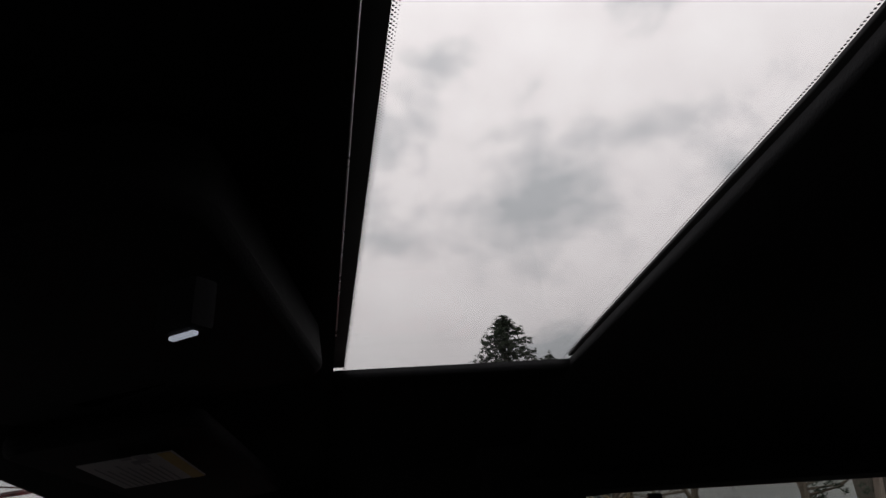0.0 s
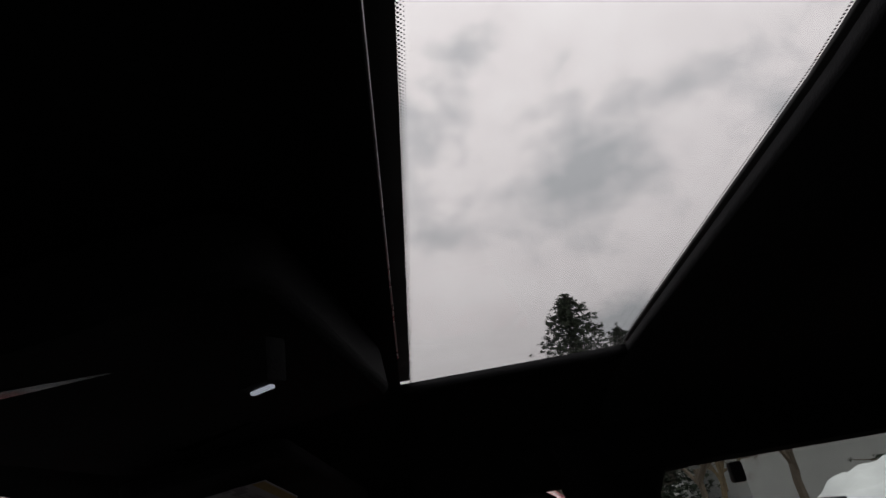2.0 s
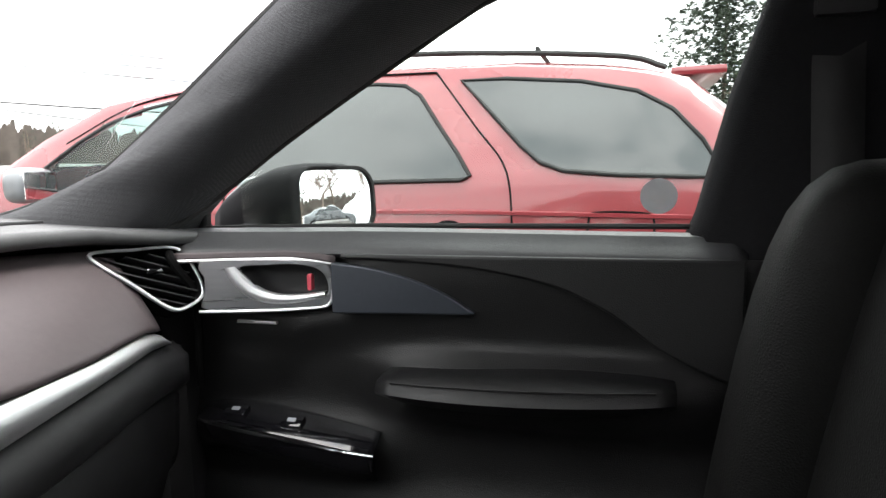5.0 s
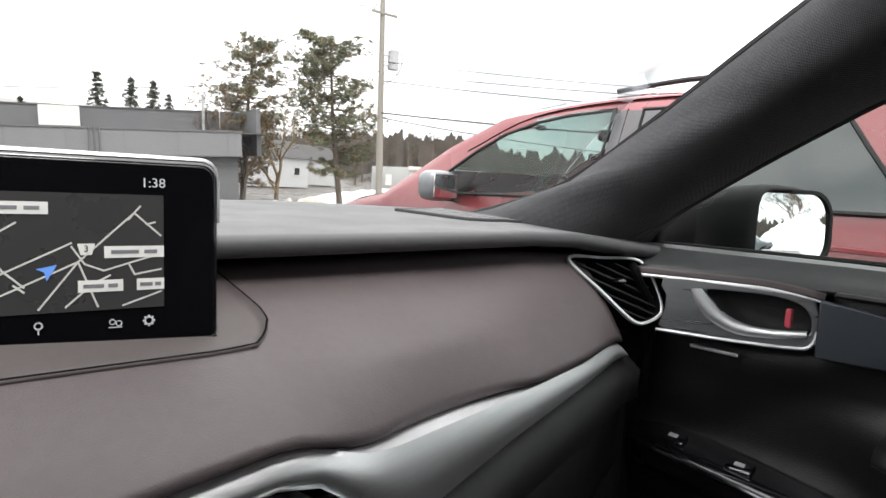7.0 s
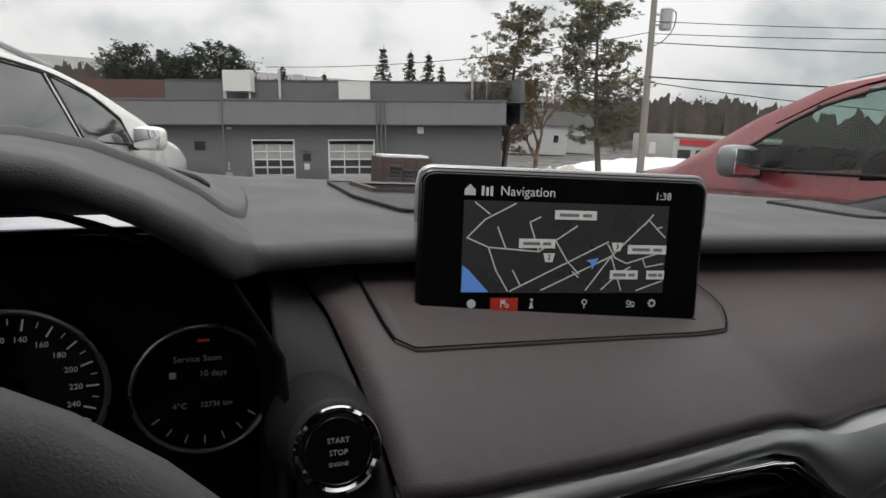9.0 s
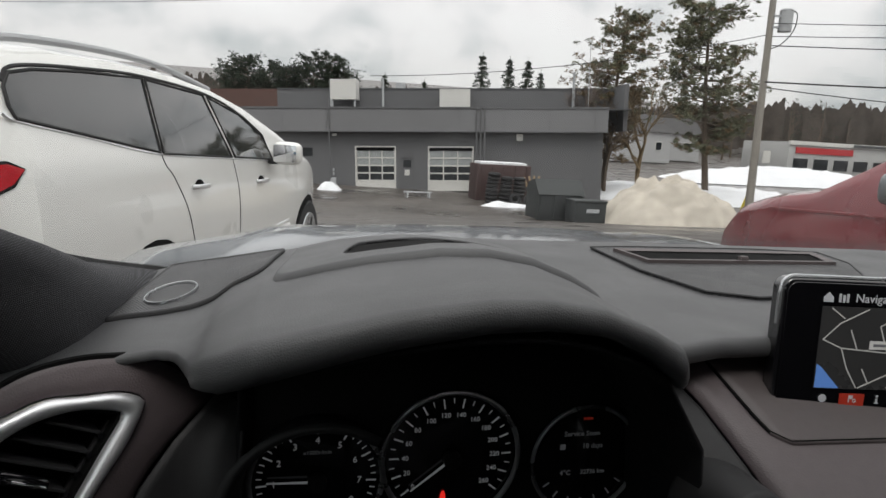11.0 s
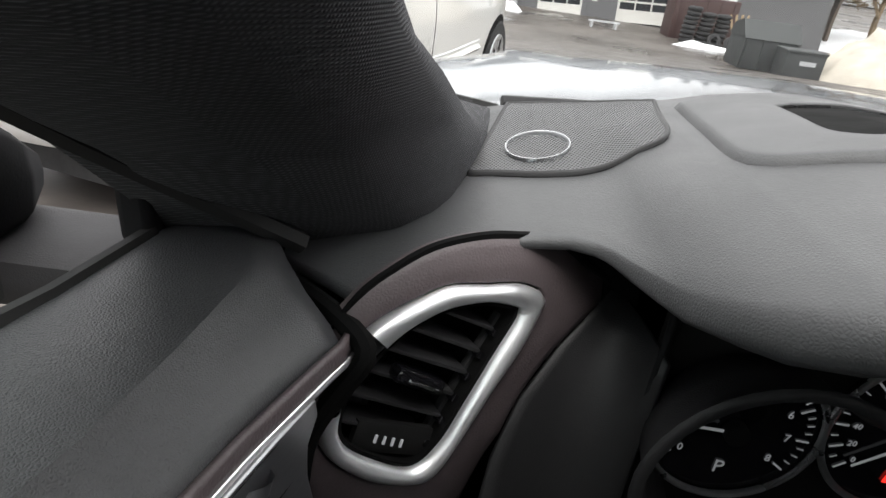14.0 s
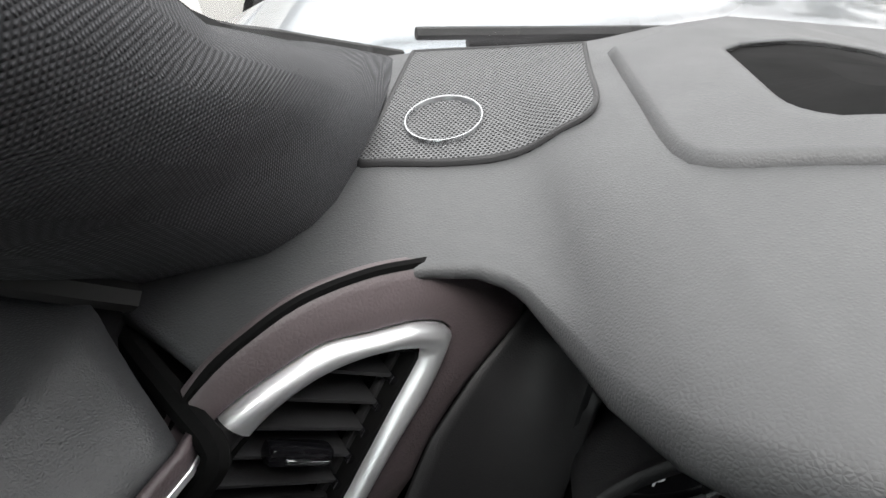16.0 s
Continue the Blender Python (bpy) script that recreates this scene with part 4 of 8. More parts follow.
# the passenger's vent, a three-cornered chrome frame let into the leather
PV = face_m((0.645, 0.032, 1.105), (-0.33, -0.83, 0.47)) @ pose(0, 0, 0.020)
PVI = (PV @ pose(0, 0, -0.020)).inverted()
pv_o = [PVI @ Vector(p) for p in ((0.590, 0.061, 1.134), (0.64, 0.041, 1.137), (0.692, 0.020, 1.132), (0.706, 0.009, 1.095), (0.700, -0.004, 1.064), (0.672, -0.006, 1.054), (0.646, -0.004, 1.060), (0.620, 0.025, 1.092))]
pv_o = [(p.x, p.y) for p in pv_o][::-1]
pvt = thing("air_vent", "black slatted air vent in a slim chrome frame", "air vent", (0.645, 0.03, 1.06), group="side air vents")
pv_l = smooth_loop(pv_o)
pv_i = inset(pv_l, 0.0042)
part("vent_frame", ring_prism(pv_l, pv_i, 0.005, PV), M["chrome"], pvt, "satin chrome frame", bevel=0.0014)
part("vent_back", prism(inset(pv_i, -0.001), 0.003, PV @ pose(0, 0, -0.03)), M["slot"], pvt, smooth=False)
part("vent_well", ring_prism(inset(pv_i, -0.001), inset(pv_i, 0.001), -0.028, PV @ pose(0, 0, 0.004)), M["slot"], pvt)
pv_t = turned(inset(pv_i, 0.0015), 24)
pv_lo, pv_hi = min(p[1] for p in pv_t), max(p[1] for p in pv_t)
for k in range(6):
    v_ = pv_hi - (pv_hi - pv_lo) * (k + 0.8) / 6.8
    ch = chord(pv_t, v_)
    if ch and ch[1] - ch[0] > 0.006:
        part("slat", box(ch[1] - ch[0], 0.0018, 0.020, m=PV @ pose(0, 0, 0, 0, 0, -24) @ pose((ch[0] + ch[1]) / 2, v_, -0.012, 12, 0, 0)), M["dash_low"], pvt)
ch = chord(pv_i, 0.0)
part("vent_tab", box(0.020, 0.006, 0.008, bevel=0.002, m=PV @ pose((ch[0] + ch[1]) / 2, 0.0, -0.002)), M["piano"], pvt)
for sx_ in (1, -1):
    part("door_seal", tube(curve_pts([(0.735, 0.078, 1.118), (0.705, 0.040, 1.128), (0.682, 0.014, 1.132), (0.668, 0.000, 1.126), (0.676, -0.004, 1.110), (0.690, -0.012, 1.084), (0.694, -0.014, 1.045), (0.700, -0.006, 0.95)], 24), 0.0055, 8), M["slot"], car, flip=sx_ < 0)

# ---- steering wheel and the jambs that close the dashboard's ends
sw_th = thing("steering_wheel", "black leather steering wheel ahead of the cluster", "steering wheel", (-0.385, -0.29, 1.02))
SW = Matrix.Translation((-0.380, -0.285, 1.020)) @ pose(0, 0, 0, 66, 0, 0)
part("wheel_rim", moved(tube([(0.184 * math.cos(a), 0.184 * math.sin(a), 0) for a in [k * math.tau / 48 for k in range(48)]], 0.0150, 10, closed=True), SW), M["dash"], sw_th, "black leather rim")
part("wheel_hub", moved(cyl(0.062, 0.06, (0, -0.01, -0.01), 28, 0.05), SW), M["dash_low"], sw_th, "black hub", bevel=0.012)
for a in (0, 180, 270):
    part("spoke", moved(box(0.125, 0.036, 0.014, (0.112, 0, -0.004), 0.006), SW @ pose(0, 0, 0, 0, 0, a)), M["dash_low"], sw_th)
part("column", moved(cyl(0.045, 0.16, (0, 0, -0.11), 20), SW), M["dash_low"], sw_th)
for sx_ in (1, -1):
    part("dash_end", box(0.13, 0.40, 0.70, (0.735, 0.225, 0.765), 0.008), M["dash_low"], car, flip=sx_ < 0)
    part("dash_filler", box(0.15, 0.20, 0.05, (0.595, 0.20, 1.118), 0.004), M["slot"], car, flip=sx_ < 0)
    part("dash_end", box(0.05, 0.05, 0.62, (0.672, 0.035, 0.70), 0.012), M["dash_low"], car, flip=sx_ < 0)


# ---- navigation screen on the dash
SCR = Matrix.Translation((0.005, 0.008, 1.1715)) @ pose(0, 0, 0, 0, 0, -9.2) @ face_m((0, 0, 0), (0, -1, 0.06))
nav = thing("navigation_screen", "black dashboard screen showing a navigation map", "screen", (0.006, 0.02, 1.11))


def rounded(w, h, r, n=5):
    out = []
    for cx_, cy_, a0 in ((w / 2 - r, h / 2 - r, 0), (-w / 2 + r, h / 2 - r, 90), (-w / 2 + r, -h / 2 + r, 180), (w / 2 - r, -h / 2 + r, 270)):
        out += [(cx_ + r * math.cos(radians(a0 + 90 * k / n)), cy_ + r * math.sin(radians(a0 + 90 * k / n))) for k in range(n + 1)]
    return out


part("screen_body", moved(prism(rounded(0.226, 0.116, 0.010), -0.016), SCR @ pose(0, 0, -0.0005)), M["piano"], nav, "black plastic screen housing", bevel=0.002)
rim_path = [(x, y + 0.0006, -0.004) for x, y in rounded(0.226, 0.116, 0.010)[2:10]]
part("screen_rim", moved(tube([(0.113, 0.02, -0.004), (0.113, 0.045, -0.004)] + [(p[0], p[1], p[2]) for p in rim_path] + [(-0.113, 0.045, -0.004), (-0.113, 0.02, -0.004)], 0.0022, 8), SCR), M["alloy"], nav, "satin silver upper rim")
part("screen_glass", moved(prism(rounded(0.220, 0.110, 0.008), 0.0012), SCR), M["screen_black"], nav, "glossy black screen glass", bevel=0.0004)
part("screen_chin", moved(box(0.226, 0.016, 0.012, (0, -0.0585, -0.004), 0.003), SCR), M["black"], nav, "matt black lower edge")
MW, MH, MY = 0.161, 0.067, 0.003
part("map_picture", moved(box(MW, MH, 0.0004, (0, MY, 0.0016)), SCR), M["screen"], nav, "dark grey map", smooth=False)


def flat_line(pts, w, z=0.0020):
    bms = []
    for a, b in zip(pts, pts[1:]):
        a, b = Vector(a), Vector(b)
        d = b - a
        bms.append(box(d.length + w * 0.6, w, 0.0002, m=Matrix.Translation(((a.x + b.x) / 2, (a.y + b.y) / 2, z)) @ pose(0, 0, 0, 0, 0, math.degrees(math.atan2(d.y, d.x)))))
    return join(*bms)


def mp(u, v):
    """A place on the map: u to the right, v down, both 0 to 1."""
    return (-MW / 2 + u * MW, MY + MH / 2 - v * MH)


ROADS = [[(0.02, 0.40), (0.10, 0.20), (0.24, 0.02)], [(0.05, 0.02), (0.12, 0.14)], [(0.02, 0.40), (0.12, 0.50), (0.36, 0.54)], [(0.12, 0.50), (0.16, 0.75), (0.22, 0.98)], [(0.16, 0.28), (0.20, 0.50)],
         [(0.23, 0.98), (0.50, 0.66), (0.70, 0.42)], [(0.36, 0.54), (0.31, 0.22), (0.36, 0.16)], [(0.36, 0.54), (0.54, 0.25)], [(0.44, 0.42), (0.50, 0.64), (0.56, 0.78)], [(0.24, 0.75), (0.28, 0.92)],
         [(0.38, 0.97), (0.72, 0.58), (0.90, 0.16)], [(0.53, 0.76), (0.56, 0.82)], [(0.60, 0.97), (0.72, 0.58)], [(0.72, 0.58), (0.78, 0.97)], [(0.70, 0.45), (0.74, 0.60), (0.80, 0.66), (0.88, 0.60), (0.99, 0.52)],
         [(0.68, 0.96), (0.76, 0.78), (0.82, 0.70)], [(0.90, 0.16), (0.99, 0.36)], [(0.86, 0.97), (0.99, 0.86)], [(0.88, 0.60), (0.90, 0.70), (0.99, 0.66)], [(0.94, 0.26), (0.97, 0.24)], [(0.88, 0.22), (0.92, 0.10)]]
for r_ in ROADS:
    part("map_road", moved(flat_line([mp(*p) for p in r_], 0.0010), SCR), M["road_line"], nav, smooth=False)
part("map_water", moved(prism([mp(0.004, 0.70), mp(0.03, 0.74), mp(0.13, 0.99), mp(0.004, 0.99)][::-1], 0.0004, pose(0, 0, 0.0018)), SCR), M["map_blue"], nav, smooth=False)
for u, v, w in ((0.53, 0.13, 0.033), (0.35, 0.45, 0.028), (0.91, 0.50, 0.032), (0.79, 0.79, 0.023), (0.955, 0.79, 0.015)):
    x_, y_ = mp(u, v)
    t_ = part("name_tag", moved(box(w, 0.0068, 0.0003, (x_ if u < 0.9 else mp(1, 0)[0] - w / 2, y_, 0.0022)), SCR), M["map_tag"], nav, smooth=False)
    x_ = x_ if u < 0.9 else mp(1, 0)[0] - w / 2
    part("tag_bar", moved(box(w * 0.46, 0.0022, 0.0002, (x_ - w * 0.16, y_, 0.0025)), SCR), M["label_ink"], t_, smooth=False)
    part("tag_bar", moved(box(w * 0.22, 0.0022, 0.0002, (x_ + w * 0.27, y_, 0.0025)), SCR), M["label_ink"], t_, smooth=False)
for u, v, s_ in ((0.41, 0.60, "2"), (0.745, 0.47, "3")):
    x_, y_ = mp(u, v)
    t_ = part("route_shield", moved(prism([(-0.0045, 0.003), (0.0045, 0.003), (0.0028, -0.0035), (-0.0028, -0.0035)][::-1], 0.0003, pose(x_, y_, 0.0022)), SCR), M["map_tag"], nav, smooth=False)
    part("lettering", moved(text_bm(s_, 0.0052), SCR @ pose(x_, y_, 0.0027)), M["ink"], t_, smooth=False)
x_, y_ = mp(0.625, 0.66)
part("position_arrow", moved(prism([(0.005, 0.004), (-0.005, 0.002), (-0.001, 0.0), (0.0, -0.005)][::-1], 0.0003, pose(x_, y_, 0.0024)), SCR), M["map_blue"], nav, smooth=False)
part("lettering", moved(text_bm("Navigation", 0.0098), SCR @ pose(-0.033, 0.0435, 0.0016)), M["lit"], nav, smooth=False)
part("lettering", moved(text_bm("1:38", 0.0080), SCR @ pose(0.075, 0.0435, 0.0016)), M["lit"], nav, smooth=False)
part("home_icon", moved(prism([(-0.004, -0.0035), (0.004, -0.0035), (0.004, 0.0005), (0.0, 0.0045), (-0.004, 0.0005)], 0.0003, pose(-0.0765, 0.0435, 0.0015)), SCR), M["lit"], nav, smooth=False)
part("map_icon", moved(join(box(0.002, 0.007, 0.0003, (-0.003, 0, 0)), box(0.002, 0.006, 0.0003, (0.0003, -0.0005, 0)), box(0.002, 0.007, 0.0003, (0.0034, 0.0, 0))), SCR @ pose(-0.064, 0.0435, 0.0016)), M["lit"], nav, smooth=False)
part("menu_tab", moved(box(0.021, 0.0115, 0.0003, (-0.047, -0.0400, 0.0016)), SCR), M["lit_orange"], nav, "red lit menu tab", smooth=False)
def icon(name, x_, *bms):
    part(name, moved(join(*bms), SCR @ pose(x_, -0.0385, 0.0020)), M["lit"], nav, smooth=False)


def ring_bm(r, w, c=(0, 0), n=18):
    return ring_prism(disc_pts(r, n, c), disc_pts(r - w, n, c), 0.0003)


icon("compass_icon", -0.072, prism(disc_pts(0.0033, 18), 0.0003), prism([(-0.0016, 0.0), (0.0, -0.0014), (0.0024, 0.0022), (0.0, 0.0004)], 0.0005))
icon("flag_icon", -0.047, box(0.0007, 0.0060, 0.0003, (-0.0026, 0, 0)), box(0.0030, 0.0028, 0.0003, (-0.0008, 0.0014, 0)), ring_bm(0.0016, 0.0006, (0.0020, -0.0014), 12))
icon("info_icon", -0.026, prism(disc_pts(0.0011, 12, (0, 0.0028)), 0.0003), box(0.0016, 0.0040, 0.0003, (0, -0.0012, 0)), box(0.0034, 0.0008, 0.0003, (0, -0.0030, 0)))
icon("pin_icon", 0.016, ring_bm(0.0022, 0.0008, (0, 0.0012), 14), box(0.0008, 0.0030, 0.0003, (0, -0.0022, 0)))
icon("view_icon", 0.054, ring_bm(0.0018, 0.0006, (-0.0016, 0.0006), 12), ring_bm(0.0018, 0.0006, (0.0018, -0.0004), 12), box(0.0070, 0.0006, 0.0003, (0, -0.0026, 0)))
icon("gear_icon", 0.072, ring_bm(0.0026, 0.0009), *[box(0.0010, 0.0010, 0.0003, (0.0029 * math.cos(k * math.tau / 8), 0.0029 * math.sin(k * math.tau / 8), 0)) for k in range(8)])
# surround plate in the leather at the screen's foot
grid_ = []
for i in range(21):
    z = 1.156 - (1.156 - 1.113) * i / 20
    xl = interp(-z, [(-1.160, -0.144), (-1.150, -0.143), (-1.124, -0.134), (-1.117, -0.130), (-1.113, -0.118)])[0]
    xr = interp(-z, [(-1.160, 0.138), (-1.152, 0.145), (-1.128, 0.160), (-1.122, 0.160), (-1.116, 0.150), (-1.113, 0.138)])[0]
    grid_.append([(xl + (xr - xl) * j / 24, pad_y(xl + (xr - xl) * j / 24, z) - 0.0040, z) for j in range(25)])
part("screen_surround", sheet(grid_), M["plate"], car, "grey-brown screen surround", thick=0.004, sharp=0)
edge_ = [grid_[i][0] for i in range(21)] + grid_[20][1:] + [grid_[i][24] for i in range(19, -1, -1)]
part("surround_gap", tube([(p[0], p[1] + 0.0026, p[2]) for p in edge_], 0.0014, 6), M["slot"], car)
part("screen_foot", box(0.20, 0.03, 0.02, (0.006, 0.026, 1.106), 0.004), M["slot"], nav)


# ---------------------------------------------------------------- own car: doors
# inner edge, crease and outer edge of a door's top, along its length
SILL = [(0.0, 0.679, 0.716, 0.772), (0.012, 0.684, 0.718, 0.776), (0.064, 0.703, 0.727, 0.795), (0.15, 0.728, 0.749, 0.814), (0.20, 0.740, 0.763, 0.822), (0.30, 0.744, 0.770, 0.824), (0.70, 0.740, 0.768, 0.820)]


def car_door(sx):
    """Inside of a front door. Built for the passenger's side, mirrored for the driver's."""
    fl = sx < 0
    lab = "black vinyl car door panel with chrome handle and " + ("passenger" if sx > 0 else "driver") + " armrest"
    th = thing("door_1" if sx > 0 else "door_2", lab, "car door", (0.76 * sx, -0.3, 0.75), group="front doors", kind="structure")

    def put(name, bm, mat, parent=th, label="", **k):
        return part(name, bm, mat, parent, label, flip=fl, **k)

    # upper trim from the window line inward and down
    ys = [0.0, -0.012, -0.025, -0.04, -0.06, -0.09, -0.12, -0.16, -0.20, -0.26, -0.34, -0.44, -0.54, -0.62, -0.665, -0.68]
    rows = []
    for q in ys:
        f = -q / 0.68
        ztop = 1.157 - 0.008 * f - (0.010 if q < -0.67 else 0) - (0.004 if q > -0.005 else 0)
        xb, xc, xo = interp(-q, SILL)
        r = []
        for x, z in ((xo + 0.012, ztop - 0.02), (xo + 0.003, ztop - 0.004), (xo - 0.006, ztop), (xc + 0.55 * (xo - xc), ztop + 0.001), (xc + 0.010, ztop), (xc + 0.002, ztop - 0.0006), (xc - 0.002, ztop - 0.005), (xb + 0.60 * (xc - xb), ztop - 0.0135),
                     (xb + 0.2 * (xc - xb), ztop - 0.019), (xb + 0.001, ztop - 0.024), (xb, ztop - 0.028), (xb + 0.006, ztop - 0.033), (xb + 0.024, ztop - 0.036)):
            r.append((x, q - 0.006 + max(0.0, 1 + q / 0.08) * (min(x, 0.735) - 0.674) * 1.05, z))
        rows.append(r)
    put("upper_trim", sheet(rows), M["door_top"], label="black grained upper door trim", thick=0.005, sharp=42)
    # main panel, with the armrest swelling out of it
    rows = []
    for i in range(64):
        y = 0.035 - 0.735 * i / 63
        r = []
        arm = math.exp(-(((y + 0.47) / 0.20) ** 4))
        front = math.exp(-(((y + 0.10) / 0.17) ** 4))
        for z in [1.127, 1.114] + [1.10 - 0.0125 * k for k in range(26)] + [0.76, 0.72, 0.62, 0.45]:
            x = 0.742 + 0.02 * min(1.0, max(0.0, (1.10 - z) / 0.10))
            x += 0.035 * math.exp(-(((y + 0.12) / 0.085) ** 6)) * (1 / (1 + math.exp((1.057 - z) / 0.003)))
            fold = (y + 0.16) * 0.6 + (1.04 - z) * -0.8
            x -= 0.020 / (1 + math.exp(-(fold + 0.02) / 0.010)) * (1 / (1 + math.exp((z - 1.045) / 0.008)))
            x -= 0.062 * arm * (1 / (1 + math.exp((z - 0.992) / 0.006))) * (1 / (1 + math.exp((0.925 - z) / 0.012)))
            x -= 0.034 * front * (1 / (1 + math.exp((z - 0.895) / 0.010))) * (1 / (1 + math.exp((0.83 - z) / 0.012)))
            x -= 0.030 * (1 / (1 + math.exp((z - 0.80) / 0.015)))
            r.append((x, y, z))
        rows.append(r)
    put("main_panel", sheet(rows), M["door"], label="black moulded door panel", thick=0.006, sharp=70)
    # wing-shaped metal trim with the handle recess

    def wing(pts):
        return [(-y, z) for y, z in pts]

    W = Matrix(((0.31, 0, -1, 0.680), (-1, 0, 0, 0), (0, 1, 0, 0), (0, 0, 0, 1)))
    W2 = Matrix(((0.05, 0, -1, 0.7285), (-1, 0, 0, 0), (0, 1, 0, 0), (0, 0, 0, 1)))

    def lean(pts):
        return [(x - 0.062 - 0.31 * y, y, z) for x, y, z in pts]

    top_w = [(p.x, p.y) for p in curve_pts([(0.193, 1.117, 0), (0.248, 1.1105, 0), (0.304, 1.096, 0), (0.345, 1.078, 0), (0.380, 1.056, 0)], 20)]
    low_w = [(p.x, p.y) for p in curve_pts([(0.376, 1.0545, 0), (0.339, 1.0535, 0), (0.270, 1.0525, 0), (0.193, 1.051, 0)], 12)]
    put("rear_trim", prism((top_w + low_w)[::-1], 0.012, W2), M["door_trim"], label="dark blue-grey wing-shaped trim", bevel=0.002)
    if not fl:
        pad_l = [(p.x, p.y) for p in curve_pts([(0.205, 1.1215, 0), (0.263, 1.1205, 0), (0.366, 1.114, 0), (0.44, 1.102, 0), (0.489, 1.089, 0), (0.545, 1.060, 0), (0.60, 1.020, 0), (0.68, 0.985, 0)], 30)]
        put("upper_pad", prism(pad_l + [(0.68, 1.128), (0.205, 1.128)], 0.010, Matrix(((0.0, 0, -1, 0.738), (-1, 0, 0, 0), (0, 1, 0, 0), (0, 0, 0, 1)))), M["door"], label="soft black upper door pad", bevel=0.004)
    fr = wing([(-0.018, 1.121), (-0.05, 1.123), (-0.12, 1.122), (-0.165, 1.120), (-0.186, 1.116), (-0.192, 1.10), (-0.192, 1.08), (-0.186, 1.060), (-0.12, 1.056), (-0.06, 1.056), (-0.026, 1.056), (-0.034, 1.085), (-0.034, 1.105)])
    cup = smooth_loop(wing([(-0.077, 1.113), (-0.11, 1.115), (-0.145, 1.115), (-0.170, 1.110), (-0.182, 1.100), (-0.186, 1.086), (-0.182, 1.074), (-0.15, 1.070), (-0.12, 1.072), (-0.10, 1.085), (-0.088, 1.099)]))
    mid = (0.140, 1.092)
    fr_s, cup_s = star(fr, 72, mid), star(cup, 72, mid)
    put("handle_plate", ring_prism(fr_s, cup_s, 0.006, W), M["plate_metal"], label="brushed silver handle plate", bevel=0.0012)
    cup_rows = [[(mid[0] + (x - mid[0]) * s, mid[1] + (y - mid[1]) * s, h) for s, h in ((1.0, 0.005), (0.99, -0.004), (0.95, -0.012), (0.85, -0.019), (0.6, -0.022), (0.2, -0.022))] for x, y in cup_s]
    put("handle_cup", moved(sheet(cup_rows, close_u=True), W), M["dash_low"], label="dark handle recess", sharp=0)
    put("cup_floor", prism([(r[-1][0], r[-1][1]) for r in cup_rows], 0.001, W @ pose(0, 0, -0.0225)), M["dash_low"], smooth=False)
    up_ = curve_pts([(0.073, 1.114, 0), (0.084, 1.101, 0), (0.100, 1.086, 0), (0.122, 1.077, 0), (0.150, 1.0755, 0), (0.183, 1.079, 0)], 20)
    lo_ = curve_pts([(0.060, 1.113, 0), (0.067, 1.096, 0), (0.084, 1.076, 0), (0.112, 1.0645, 0), (0.146, 1.0645, 0), (0.184, 1.071, 0)], 20)
    lever = sheet([[(a.x, a.y, 0.001), (a.x, a.y, 0.006), tuple(a.lerp(b, 0.25))[:2] + (0.0095,), tuple(a.lerp(b, 0.5))[:2] + (0.0105,), tuple(a.lerp(b, 0.75))[:2] + (0.0095,), (b.x, b.y, 0.006), (b.x, b.y, 0.001)] for a, b in zip(up_, lo_)])
    # same chrome lever on both doors; the driver's is coloured darker to dim it
    put("handle_lever", moved(lever, W), M["plate_metal"] if fl else M["chrome"], label="satin chrome door handle", sharp=0)
    if not fl:
        put("lock_tab", box(0.010, 0.007, 0.022, (0.729, -0.163, 1.091), 0.003), M["red_mark"], label="red lock tab")
    top_line = [Vector((interp(-y, SILL)[0] - 0.004, y, 1.1225 - 0.5 * max(0.0, -0.13 - y) ** 1.5)) for y in [0.006 - 0.0106 * k for k in range(21)]]
    put("chrome_line", tube(top_line, [0.0026] * 15 + [0.0024, 0.0022, 0.002, 0.0015, 0.001, 0.0006], 8), M["chrome"], label="slim chrome line")
    low_line = curve_pts([(0.674 + 0.31 * u, -u, v) for u, v in ((0.026, 1.056), (0.06, 1.0555), (0.12, 1.0555), (0.170, 1.0575), (0.184, 1.060), (0.190, 1.068), (0.192, 1.080))], 24)
    put("chrome_line", tube(low_line, 0.0022, 8), M["chrome"])
    band = [[(p[0] + 0.0015 + 0.2 * h, p[1], p[2] + h) for p in top_line[:20]] for h in (0.001, 0.004, 0.007, 0.010)]
    put("leather_band", sheet(band), M["brown"], label="thin brown leather band", thick=0.003, sharp=0)
    put("sill_lamp", box(0.006, 0.060, 0.004, (0.722, -0.085, 1.036), 0.001), M["chrome"])
    # window switch console
    sw = curve_pts([(0.706, 0.010, 0.899), (0.700, -0.02, 0.8975), (0.698, -0.08, 0.892), (0.698, -0.15, 0.885), (0.700, -0.21, 0.878), (0.708, -0.25, 0.872)], 24)
    put("switch_trim", tube(sw, [0.0012 + 0.0024 * math.sin(math.pi * min(1, (i + 1) / 26)) for i in range(25)], 8), M["bright"], label="chrome strip on switch console")
    con_rows = [[(p.x + 0.012, p.y, p.z - 0.040), (p.x + 0.004, p.y, p.z - 0.022), (p.x + 0.001, p.y, p.z - 0.006), (p.x + 0.001, p.y, p.z), (p.x + 0.006, p.y, p.z + 0.004), (p.x + 0.020, p.y, p.z + 0.012), (p.x + 0.040, p.y, p.z + 0.020), (0.765, p.y, p.z + 0.024)] for p in sw]
